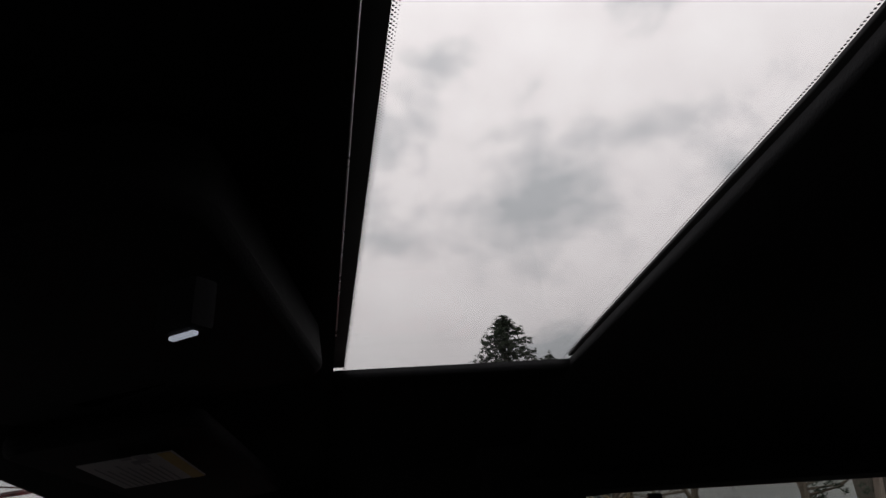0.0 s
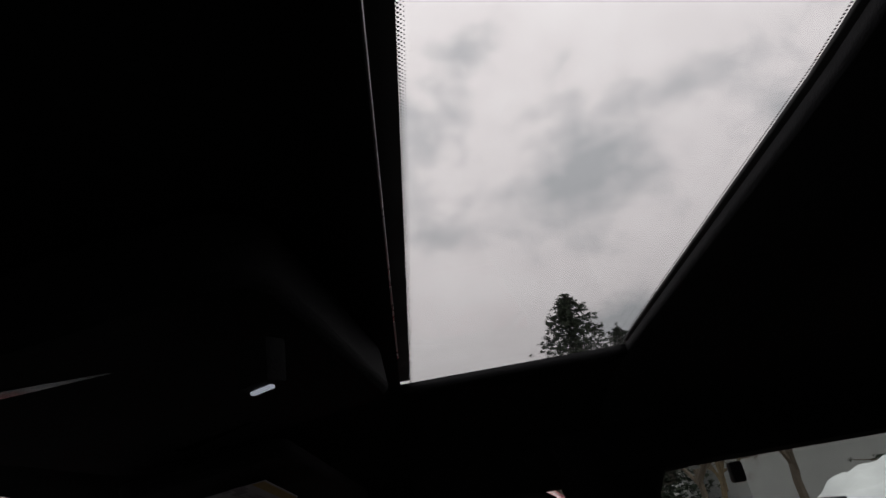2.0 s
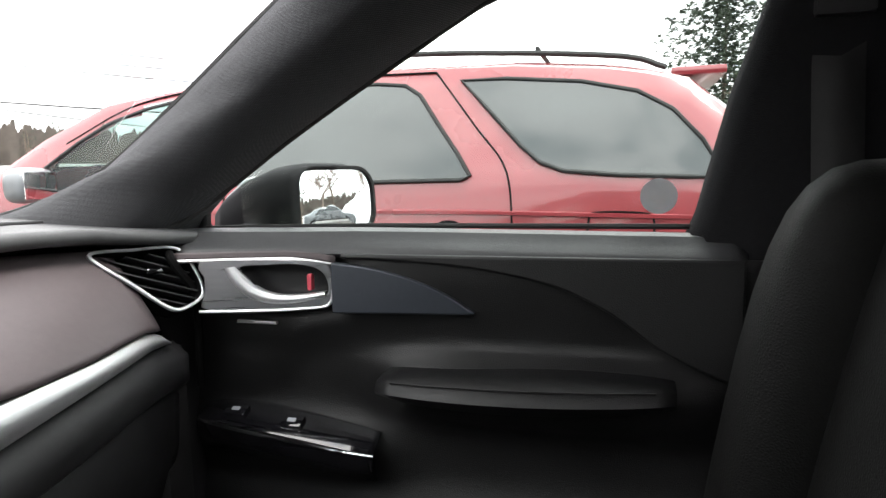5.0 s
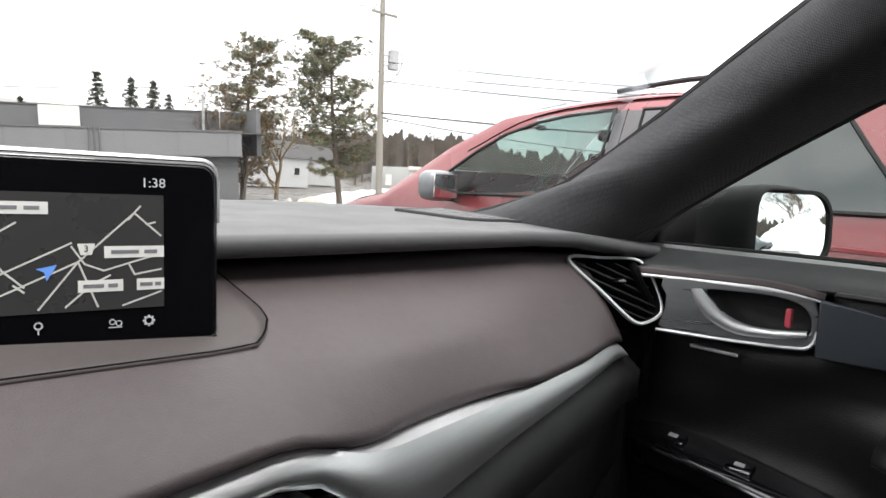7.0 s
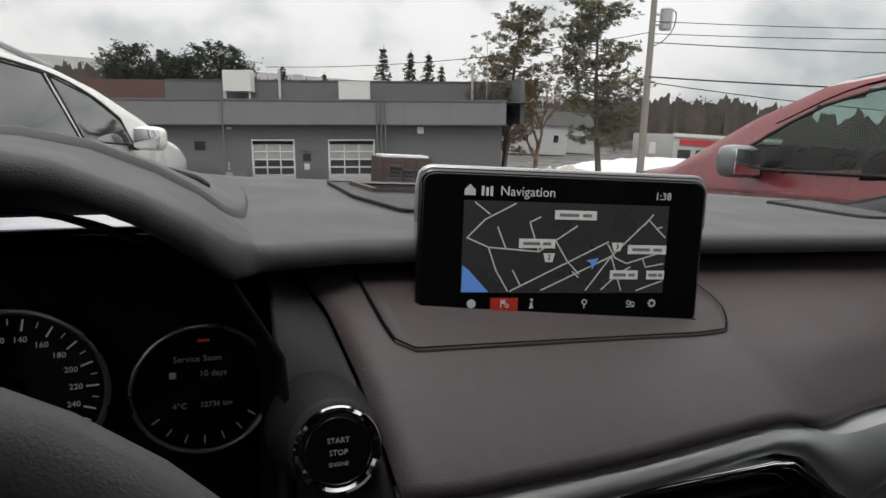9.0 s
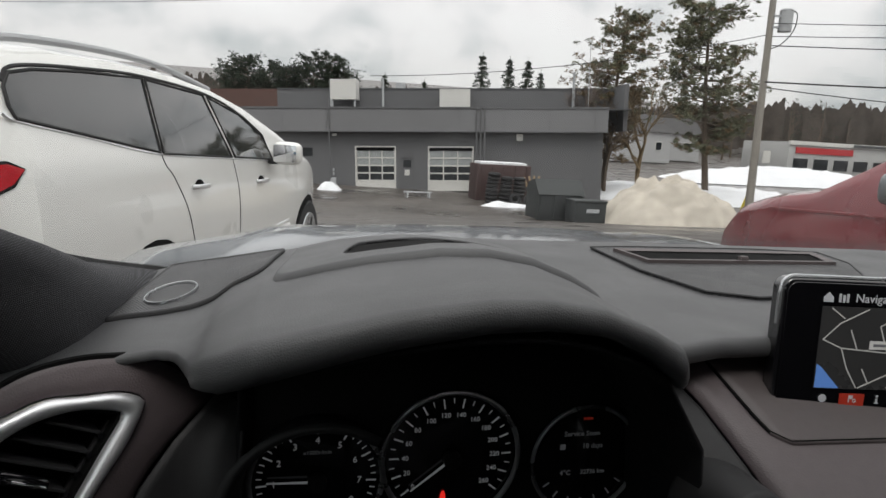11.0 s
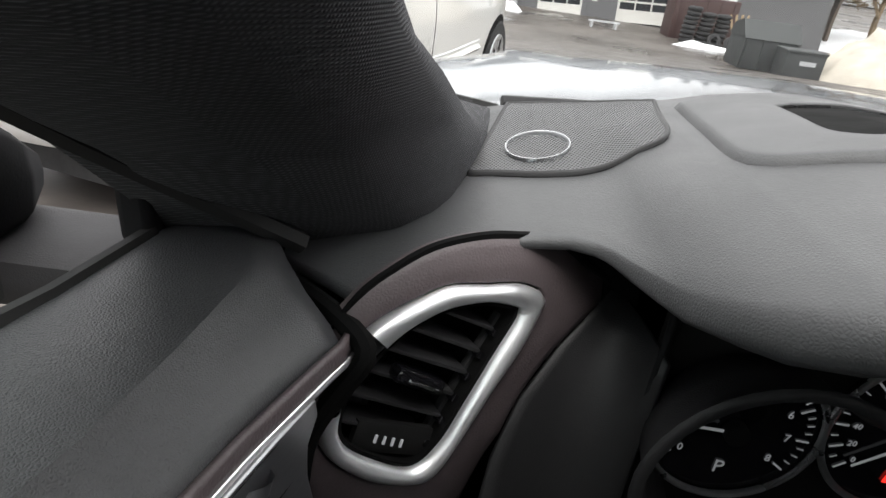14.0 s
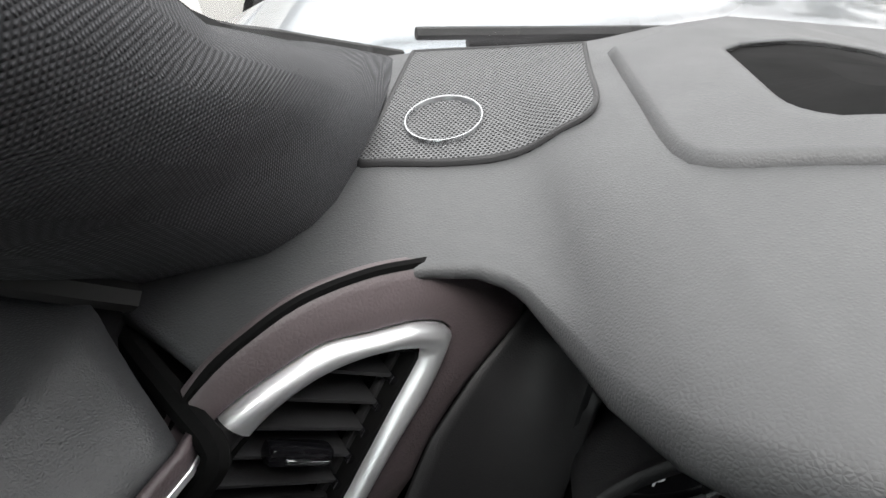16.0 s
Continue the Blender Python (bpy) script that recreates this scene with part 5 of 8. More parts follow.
    put("switch_console", sheet(con_rows), M["piano"], label="gloss black switch console", thick=0.003, sharp=40)
    for i in (7, 13):
        p = sw[i]
        s_ = put("window_switch", box(0.020, 0.032, 0.008, bevel=0.003, m=pose(p.x + 0.023, p.y, p.z + 0.0145, 0, -28, 0)), M["piano"])
        put("switch_mark", box(0.006, 0.012, 0.001, m=pose(p.x + 0.0212, p.y, p.z + 0.0182, 0, -28, 0)), M["lit_dim"], parent=s_, smooth=False)
    # armrest pad with its stitched seam
    arm = []
    for i in range(17):
        t = i / 16
        y = -0.265 - 0.345 * t
        w = 0.052 * math.sin(math.pi * (t * 0.94 + 0.03)) ** 0.55
        z = 0.976 + 0.012 * t
        s_ = math.sin(math.pi * (t * 0.96 + 0.02)) ** 0.4
        arm.append([(0.760, y, z + 0.010 * s_), (0.740, y, z + 0.014 * s_), (0.715 - w * 0.3, y, z + 0.012 * s_), (0.70 - w * 0.6, y, z + 0.004 * s_), (0.695 - w * 0.72, y, z - 0.010), (0.70 - w * 0.5, y, z - 0.010 - 0.016 * s_), (0.762, y, z - 0.02 - 0.035 * s_)])
    put("armrest", sheet(arm), M["door"], label="padded black armrest", thick=0.004, sharp=60)
    put("armrest_seam", tube([(p[3][0] - 0.001, p[3][1], p[3][2] + 0.001) for p in arm[1:-1]], 0.0012, 6), M["rubber"])
    # weather strip and the sail piece at the mirror's foot
    put("weather_strip", tube([(interp(-y, SILL)[2] + 0.004, y, 1.156) for y in (0.03, -0.03, -0.09, -0.15, -0.2, -0.3, -0.45, -0.68)], 0.004, 6), M["rubber"])
    put("sail_piece", prism(wing([(0.20, 1.130), (0.026, 1.150), (0.022, 1.206), (0.03, 1.232), (0.10, 1.215), (0.20, 1.185)]), 0.016, Matrix(((0, 0, -1, 0.790), (-1, 0, 0, 0), (0, 1, 0, 0), (0, 0, 0, 1)))), M["cave"], label="black mirror sail trim", bevel=0.004)
    put("sail_foot", box(0.075, 0.16, 0.04, (0.757, 0.105, 1.114), 0.01), M["cave"])
    return th


car_door(1)
car_door(-1)


# ---------------------------------------------------------------- own car: pillars, roof, windows
def pillar(sx):
    """Windscreen pillar between the screen's edge and the side window's edge."""
    fl = sx < 0
    th = thing("windscreen_pillar", "dark woven cloth windscreen pillar trim", "pillar trim", (0.74 * sx, 0.1, 1.16), group="pillars")
    A = [(0.605, 0.30, 1.168), (0.680, 0.265, 1.186), (0.700, 0.135, 1.234), (0.700, -0.003, 1.326), (0.700, -0.104, 1.400), (0.695, -0.185, 1.456), (0.685, -0.205, 1.475)]
    B = [(0.70, 0.055, 1.145), (0.772, -0.002, 1.206), (0.782, -0.10, 1.273), (0.790, -0.20, 1.335), (0.783, -0.30, 1.388), (0.768, -0.39, 1.431), (0.745, -0.53, 1.465)]
    C = [(0.626, 0.165, 1.150), (0.652, 0.075, 1.210), (0.671, -0.035, 1.272), (0.682, -0.145, 1.340), (0.674, -0.236, 1.392), (0.665, -0.31, 1.432), (0.65, -0.38, 1.480)]
    foot = [(0.605, 0.290, 1.170), (0.616, 0.235, 1.163), (0.624, 0.198, 1.158), (0.634, 0.155, 1.152), (0.641, 0.125, 1.148), (0.650, 0.109, 1.145), (0.668, 0.096, 1.141), (0.705, 0.090, 1.134), (0.745, 0.080, 1.126)]
    rows = []
    for k in range(49):
        s = k / 48 * 6
        i = min(int(s), 5)
        f = s - i
        a, b, c = (Vector(q[i]).lerp(Vector(q[i + 1]), f) for q in (A, B, C))
        out = (a + b) / 2 + Vector((0.09, 0.0, 0.03))
        r = [out, a + Vector((0.025, 0, 0.004)), a]
        for t in (0.12, 0.25, 0.4, 0.5, 0.6, 0.75, 0.88):
            r.append(a.lerp(b, t) + (c - (a + b) / 2) * (1 - abs(2 * t - 1) ** (3.0 - 1.3 * min(1.0, max(0.0, (s - 1.6) / 1.2)))))
        if s < 1:
            w = s * s * (3 - 2 * s)
            r[2:] = [Vector(q).lerp(p, w) for q, p in zip(foot, r[2:] + [b])]
        else:
            r.append(b)
        r += [r[-1] + Vector((0.03, 0, 0.004 - 0.034 * max(0.0, 1 - s))), out]
        rows.append([tuple(q) for q in r])
    part("pillar_trim", sheet(rows), M["pillar"], th, "dark grey woven cloth trim", flip=fl, sharp=60)
    part("screen_seal", tube([(p[0] + 0.006, p[1] + 0.006, p[2]) for p in curve_pts(A, 24)], 0.005, 6), M["rubber"], th, flip=fl)
    part("window_seal", tube([(p[0] + 0.012, p[1] + 0.002, p[2] + 0.002) for p in curve_pts(B + [(0.735, -0.62, 1.472), (0.732, -0.672, 1.470), (0.735, -0.708, 1.446)], 36)], 0.006, 6), M["rubber"], th, flip=fl)
    return th


pillar(1)
pillar(-1)

roof = thing("headliner", "black cloth car headliner with sunroof opening", "headliner", (0, -1, 1.6), kind="structure")
HEADER = [(0.0, -0.275, 1.530), (0.20, -0.260, 1.516), (0.30, -0.252, 1.504), (0.40, -0.245, 1.490), (0.55, -0.232, 1.476), (0.64, -0.215, 1.474), (0.69, -0.200, 1.472), (0.76, -0.190, 1.458)]
SR_X = (-0.42, 0.364)


def sr_front(x):
    return -0.528 + 0.165 * (x - 0.44)


def sr_rear(x):
    return -0.787 - 0.050 * (0.40 - max(x, -0.10)) + 0.004 * max(0.0, -0.10 - x)


def roof_z(x, y):
    hy, hz = interp(abs(x), HEADER)
    z = 1.603 - 0.115 * abs(x / 0.74) ** 7
    t = min(max((y + 0.53) / (hy + 0.53), 0.0), 1.0)
    return z + (hz - z) * t ** 1.7


def roof_patch(x0, x1, rear, front, nx=14, ny=10):
    rows_ = []
    for i in range(nx + 1):
        x = x0 + (x1 - x0) * i / nx
        a, b = rear(x), front(x)
        rows_.append([(x, a + (b - a) * j / ny, roof_z(x, a + (b - a) * j / ny)) for j in range(ny + 1)])
    return sheet(rows_)


def head_y(x):
    return interp(abs(x), HEADER)[0]


bm = join(roof_patch(-0.735, 0.735, lambda x: sr_front(x) + 0.012, head_y, 40, 10), roof_patch(-0.735, 0.735, lambda x: -3.0, sr_rear, 40, 12), roof_patch(-0.735, SR_X[0], sr_rear, lambda x: sr_front(x) + 0.012, 6, 6), roof_patch(SR_X[1], 0.735, sr_rear, lambda x: sr_front(x) + 0.012, 6, 6))
part("liner_cloth", bm, M["liner"], roof, thick=0.010, sharp=0)
xs_ = [SR_X[0] + (SR_X[1] - SR_X[0]) * k / 24 for k in range(25)]
part("opening_welt", tube([(x, sr_front(x) + 0.017, roof_z(x, sr_front(x)) - 0.002) for x in xs_], 0.005, 8), M["rubber"], roof)
part("opening_welt", tube([(x, sr_front(x) + 0.030, roof_z(x, sr_front(x)) - 0.001) for x in xs_], 0.003, 8), M["rubber"], roof)
part("opening_welt", tube([(x, sr_rear(x) - 0.006, roof_z(x, sr_rear(x))) for x in xs_], 0.004, 8), M["rubber"], roof)
part("deflector_strip", tube([(x, sr_front(x) + 0.0115, roof_z(x, sr_front(x)) - 0.004) for x in xs_[6:-4]], 0.0010, 6), M["alloy"], roof, "thin bright edge strip")
part("liner_crease", tube([(x, sr_rear(x) - 0.052 - 0.008 * math.sin(x * 3), roof_z(x, sr_rear(x) - 0.052) - 0.001) for x in xs_], 0.003, 6), M["dash_low"], roof)
sun_roof = thing("sunroof", "tinted glass sunroof with dotted black border", "sunroof", (0, -0.66, 1.61))


def flat_bar(edge_1, edge_2, z_up, name, mat, label=""):
    return part(name, sheet([[(x, edge_1(x), roof_z(x, -0.65) + z_up) for x in xs_], [(x, edge_2(x), roof_z(x, -0.65) + z_up) for x in xs_]]), mat, sun_roof, label, thick=0.003, sharp=0)


xw_ = [SR_X[0] - 0.06 + (SR_X[1] - SR_X[0] + 0.16) * k / 24 for k in range(25)]
pane = part("roof_pane", sheet([[(x, sr_rear(x) + (sr_front(x) - sr_rear(x)) * (-0.3 + 1.6 * j / 4), roof_z(min(x, 0.42), -0.65) + 0.012) for x in xw_] for j in range(5)]), M["clear_roof"], sun_roof, "tinted glass pane", thick=0.003, sharp=0)
pane.visible_shadow = False
flat_bar(lambda x: sr_front(x) - 0.0005, lambda x: sr_front(x) + 0.05, 0.006, "frit_band", M["black"], "black glass border")
flat_bar(lambda x: sr_rear(x) - 0.05, lambda x: sr_rear(x) + 0.0005, 0.006, "frit_band", M["black"])
part("frit_band", box(0.05, 0.34, 0.002, (SR_X[1] + 0.060, -0.66, 1.607)), M["black"], sun_roof, smooth=False)
part("frit_band", box(0.05, 0.34, 0.002, (SR_X[0] - 0.006, -0.68, 1.607)), M["black"], sun_roof, smooth=False)
dots = []
for row_ in range(4):
    for k in range(380):
        x_ = SR_X[0] + 0.0022 * k + (0.0011 if row_ % 2 else 0)
        for y_ in (sr_front(x_) - 0.0006 - 0.0011 * row_, sr_rear(x_) + 0.0006 if row_ < 1 else None):
            if y_ is not None:
                dots.append((x_, y_, 0.00070 - 0.00013 * row_))
verts_, faces_ = [], []
for x_, y_, r_ in dots:
    o = len(verts_)
    verts_ += [(x_ + r_ * math.cos(a * math.tau / 8), y_ + r_ * math.sin(a * math.tau / 8), roof_z(x_, -0.65) + 0.0072) for a in range(8)]
    faces_.append(tuple(range(o, o + 8)))
me = bpy.data.meshes.new("frit_dots")
me.from_pydata(verts_, [], faces_)
me.materials.append(M["black"])
fd = new("frit_dots", me)
fd.parent, fd.matrix_parent_inverse = sun_roof, sun_roof.matrix_world.inverted()
fd["kind"] = "stuff"

# windscreen, its seal, and the mirror-tilted side windows
ws_rows = []
for i in range(17):
    x = -0.72 + 1.44 * i / 16
    yb, zb = interp(x, BASE)
    b = Vector((x, yb + 0.030, zb - 0.014))
    t = Vector((x * 0.92, head_y(x * 0.92) + 0.01, interp(abs(x * 0.92), HEADER)[1] + 0.012))
    ws_rows.append([tuple(b.lerp(t, k / 8) + Vector((0, 0.03, 0.02)) * math.sin(math.pi * k / 8)) for k in range(9)])
wind = thing("windscreen", "clear curved car windscreen above the dashboard", "windscreen", (0, 0.2, 1.3))
part("screen_pane", sheet(ws_rows), M["clear"], wind, "clear glass pane", thick=0.004, sharp=0).visible_shadow = False
part("frit_band", sheet([[tuple(Vector(r[0]).lerp(Vector(r[1]), k) - Vector((0, 0.006, 0.004))) for k in (-0.05, 0.06, 0.13)] for r in ws_rows]), M["black"], wind, "black printed border", sharp=0)
part("frit_band", sheet([[tuple(Vector(r[8]).lerp(Vector(r[7]), k) - Vector((0, 0.006, 0.004))) for k in (-0.05, 0.1, 0.2)] for r in ws_rows]), M["black"], wind, sharp=0)
for sx_ in (1, -1):
    bm = sheet([[(0.834 - 0.068 * (s * (zt - 1.13) / 0.36) ** 2, y, 1.13 + (zt - 1.13) * s) for s in (0.0, 0.35, 0.7, 1.0)] for y, zt in ((0.0, 1.22), (-0.10, 1.285), (-0.20, 1.348), (-0.30, 1.40), (-0.39, 1.444), (-0.53, 1.478), (-0.66, 1.486), (-0.72, 1.486))])
    w_ = part("side_window", bm, M["clear_side"], None, "", thick=0.004, flip=sx_ < 0, sharp=0)
    tagged(w_, "clear side window glass in front door", "car window", group="side windows")
    w_.visible_shadow = False
part("window_sticker", cyl(0.021, 0.0010, (0.788, -0.592, 1.195), 32, m=pose(0, 0, 0, 0, 90, 0)), M["pot_grey"], None, "")
tagged(bpy.data.objects["window_sticker"], "round grey sticker on side window glass", "sticker")

# centre pillar, rear quarters and the shell behind, which close the cabin; the driver's side is unseen, mirrored for
# lighting and reflections
for sx_ in (1, -1):
    th = thing("door_pillar", "black door pillar with seat belt beside front seat", "pillar trim", (0.78 * sx_, -0.72, 0.5), group="door pillars")
    prof = []
    for z, x, y0, y1 in ((0.45, 0.78, -0.625, -0.90), (1.13, 0.785, -0.620, -0.85), (1.173, 0.780, -0.637, -0.83), (1.31, 0.775, -0.671, -0.845), (1.40, 0.760, -0.700, -0.85), (1.447, 0.748, -0.716, -0.858), (1.50, 0.72, -0.70, -0.88), (1.55, 0.66, -0.68, -0.89)):
        prof.append([(x + 0.06, y0, z), (x, y0, z), (x - 0.018, y0 - 0.018, z), (x - 0.022, (y0 + y1) / 2, z), (x - 0.018, y1 + 0.018, z), (x, y1, z), (x + 0.06, y1, z)])
    part("pillar_cover", sheet(prof), M["liner"], th, flip=sx_ < 0, sharp=50)
    part("seat_belt", sheet([[(0.752 - 0.03 * (k / 6) ** 2 - 0.0, -0.735 - 0.004 * k, 1.40 - 0.12 * k), (0.750 - 0.03 * (k / 6) ** 2, -0.783 - 0.004 * k, 1.40 - 0.12 * k)] for k in range(7)]), M["rubber"], th, "black seat belt", thick=0.002, flip=sx_ < 0)
    part("belt_anchor", box(0.02, 0.055, 0.05, (0.742, -0.762, 1.400), 0.006), M["dash_low"], th, flip=sx_ < 0)
    q = thing("rear_door_trim", "black rear door trim below a side window", "car door", (0.80 * sx_, -1.3, 0.5), group="rear doors")
    part("trim_panel", box(0.05, 1.9, 0.95, (0.825, -1.80, 0.765), 0.01), M["door"], q, flip=sx_ < 0)
    part("trim_panel", box(0.04, 1.6, 0.06, (0.79, -1.70, 1.235), 0.01), M["door"], q, flip=sx_ < 0)
    part("roof_rail", box(0.10, 2.2, 0.05, (0.745, -1.86, 1.502), 0.02), M["liner"], q, flip=sx_ < 0)
    part("roof_rail", box(0.075, 0.64, 0.05, (0.7725, -0.60, 1.5005), 0.012), M["liner"], q, flip=sx_ < 0)
    if sx_ > 0:
        part("grab_hook", box(0.02, 0.02, 0.03, (0.70, -0.965, 1.456), 0.005), M["dash_low"], q)
        part("rear_pillar", box(0.08, 0.5, 0.4, (0.79, -2.7, 1.40), 0.02), M["liner"], q)
    bm = sheet([[(0.815, y, 1.20), (0.80, y, 1.36), (0.77, y, 1.50)] for y in (-0.86, -1.4, -2.0, -2.5)])
    w_ = part("side_window", bm, M["clear_rear"], None, "", thick=0.004, flip=sx_ < 0, sharp=0)
    tagged(w_, "tinted rear side window glass", "car window", group="side windows")
    w_.visible_shadow = False
floor_ob = part("cabin_floor", box(1.7, 3.6, 0.04, (0, -1.25, 0.42), 0.01), M["liner"], None)
tagged(floor_ob, "black carpeted car cabin floor", "floor", kind="structure")
# plain wall out of view, added to keep light out from behind
bk = part("unseen_rear_wall", box(1.64, 0.05, 1.2, (0, -3.02, 1.03), 0.01), M["liner"], None)
tagged(bk, "unseen black wall added to close the cabin's rear", "wall", kind="structure")
fw = part("cabin_front_wall", box(1.6, 0.04, 0.68, (0, 0.40, 0.78), 0.01), M["slot"], None)
tagged(fw, "black bulkhead behind the dashboard", "wall", kind="structure")

# sun visor with its warning label
vis = thing("sun_visor", "black folded sun visor with white warning label", "sun visor", (0.36, -0.4, 1.58))
part("visor_board", prism(rounded(0.42, 0.145, 0.02), 0.016, pose(0.37, -0.375, 1.500, -7, 3, 4)), M["liner"], vis, bevel=0.005)
LM = Matrix.Translation((0.246, -0.392, 1.4965)) @ pose(0, 0, 0, -7, 5, 4)
part("warning_label", moved(box(0.104, 0.070, 0.0008), LM), M["label_white"], vis, "white label with yellow band", smooth=False)
part("label_band", moved(box(0.104, 0.010, 0.0004, (0, -0.029, -0.0008)), LM), M["label_yellow"], vis, smooth=False)
part("label_mark", moved(join(box(0.016, 0.010, 0.0004, (-0.050, -0.012, -0.0008)), box(0.010, 0.012, 0.0004, (-0.036, -0.007, -0.0008)), box(0.007, 0.007, 0.0004, (-0.052, -0.001, -0.0008))), LM), M["label_ink"], vis, smooth=False)
for k in range(9):
    part("label_bar", moved(box(0.060 + 0.012 * (k % 3), 0.0011, 0.0003, (0.018 - 0.006 * (k % 3), -0.014 + 0.0052 * k, -0.0008)), LM), M["label_ink"], vis, smooth=False)
con = thing("overhead_console", "black overhead console with map lamp lens", "overhead console", (0.1, -0.44, 1.55))
part("console_body", prism(rounded(0.30, 0.24, 0.03), 0.04, pose(0.03, -0.435, 1.538, -7, 0, 0)), M["liner"], con, bevel=0.006)
part("lamp_lens", prism(rounded(0.055, 0.078, 0.010), 0.006, pose(0.110, -0.412, 1.536, -7, 0, -24)), M["car_glass"], con, "clear lamp lens over dark housing", bevel=0.002)
part("lamp_lens", prism(rounded(0.055, 0.078, 0.010), 0.006, pose(-0.05, -0.412, 1.536, -7, 0, 24)), M["car_glass"], con, bevel=0.002)
# glint on the console as a small glowing bar, with an added base
part("console_glint", box(0.016, 0.0032, 0.002, bevel=0.0008, m=pose(-0.057, -0.5295, 1.518, 0, 0, 58)), M["lit_glint"], con, "pale glowing sliver in place of a glint")
part("glint_base", box(0.024, 0.012, 0.022, bevel=0.002, m=pose(-0.057, -0.5295, 1.5305, 0, 0, 58)), M["liner"], con)

# passenger seat
seat = thing("passenger_seat", "black leather car seat with headrest", "seat", (0.40, -0.75, 0.45))


def cushion(w, d, h, at, rx=0.0, e=4.0):
    bm = bmesh.new()
    bmesh.ops.create_cube(bm, size=1.0)
    bmesh.ops.scale(bm, vec=(w, d, h), verts=bm.verts)
    bmesh.ops.subdivide_edges(bm, edges=bm.edges[:], cuts=4, use_grid_fill=True)
    for v in bm.verts:
        u = Vector((2 * v.co.x / w, 2 * v.co.y / d, 2 * v.co.z / h))
        k = (abs(u.x) ** e + abs(u.y) ** e + abs(u.z) ** e) ** (1 / e)
        v.co = v.co * (1 / max(k, 1))
    bmesh.ops.transform(bm, matrix=Matrix.Translation(at) @ pose(0, 0, 0, rx), verts=bm.verts)
    return bm


hr = cushion(0.262, 0.185, 0.215, (0, 0, 0), 0, 2.2)
for v in hr.verts:
    up_z = max(0.0, v.co.z / 0.1075)
    v.co.x *= 1 - 0.42 * up_z ** 1.6
    v.co.y *= 1 - 0.15 * up_z
part("headrest", moved(hr, pose(0.412, -0.795, 1.328, 8)), M["seat"], seat, "black leather headrest", sub=2)
part("headrest_seam", tube([(0.392, -0.795 + 0.0805 * math.cos(a), 1.328 + 0.0985 * math.sin(a) - 0.011 * math.cos(a)) for a in [radians(10 + 14 * k) for k in range(12)]], 0.0016, 6), M["rubber"], seat)
for x_ in (0.34, 0.46):
    part("headrest_post", cyl(0.006, 0.10, (x_, -0.785, 1.24), 12), M["chrome"], seat)
part("backrest", cushion(0.50, 0.17, 0.66, (0.40, -0.775, 0.935), 10), M["seat"], seat, "black leather backrest", sub=1)
for sx_ in (-1, 1):
    part("side_bolster", cushion(0.13, 0.20, 0.60, (0.40 + 0.205 * sx_, -0.735, 0.935), 9), M["seat"], seat, sub=1)
part("seat_cushion", cushion(0.52, 0.54, 0.18, (0.40, -0.52, 0.60), 3), M["seat"], seat, sub=1)


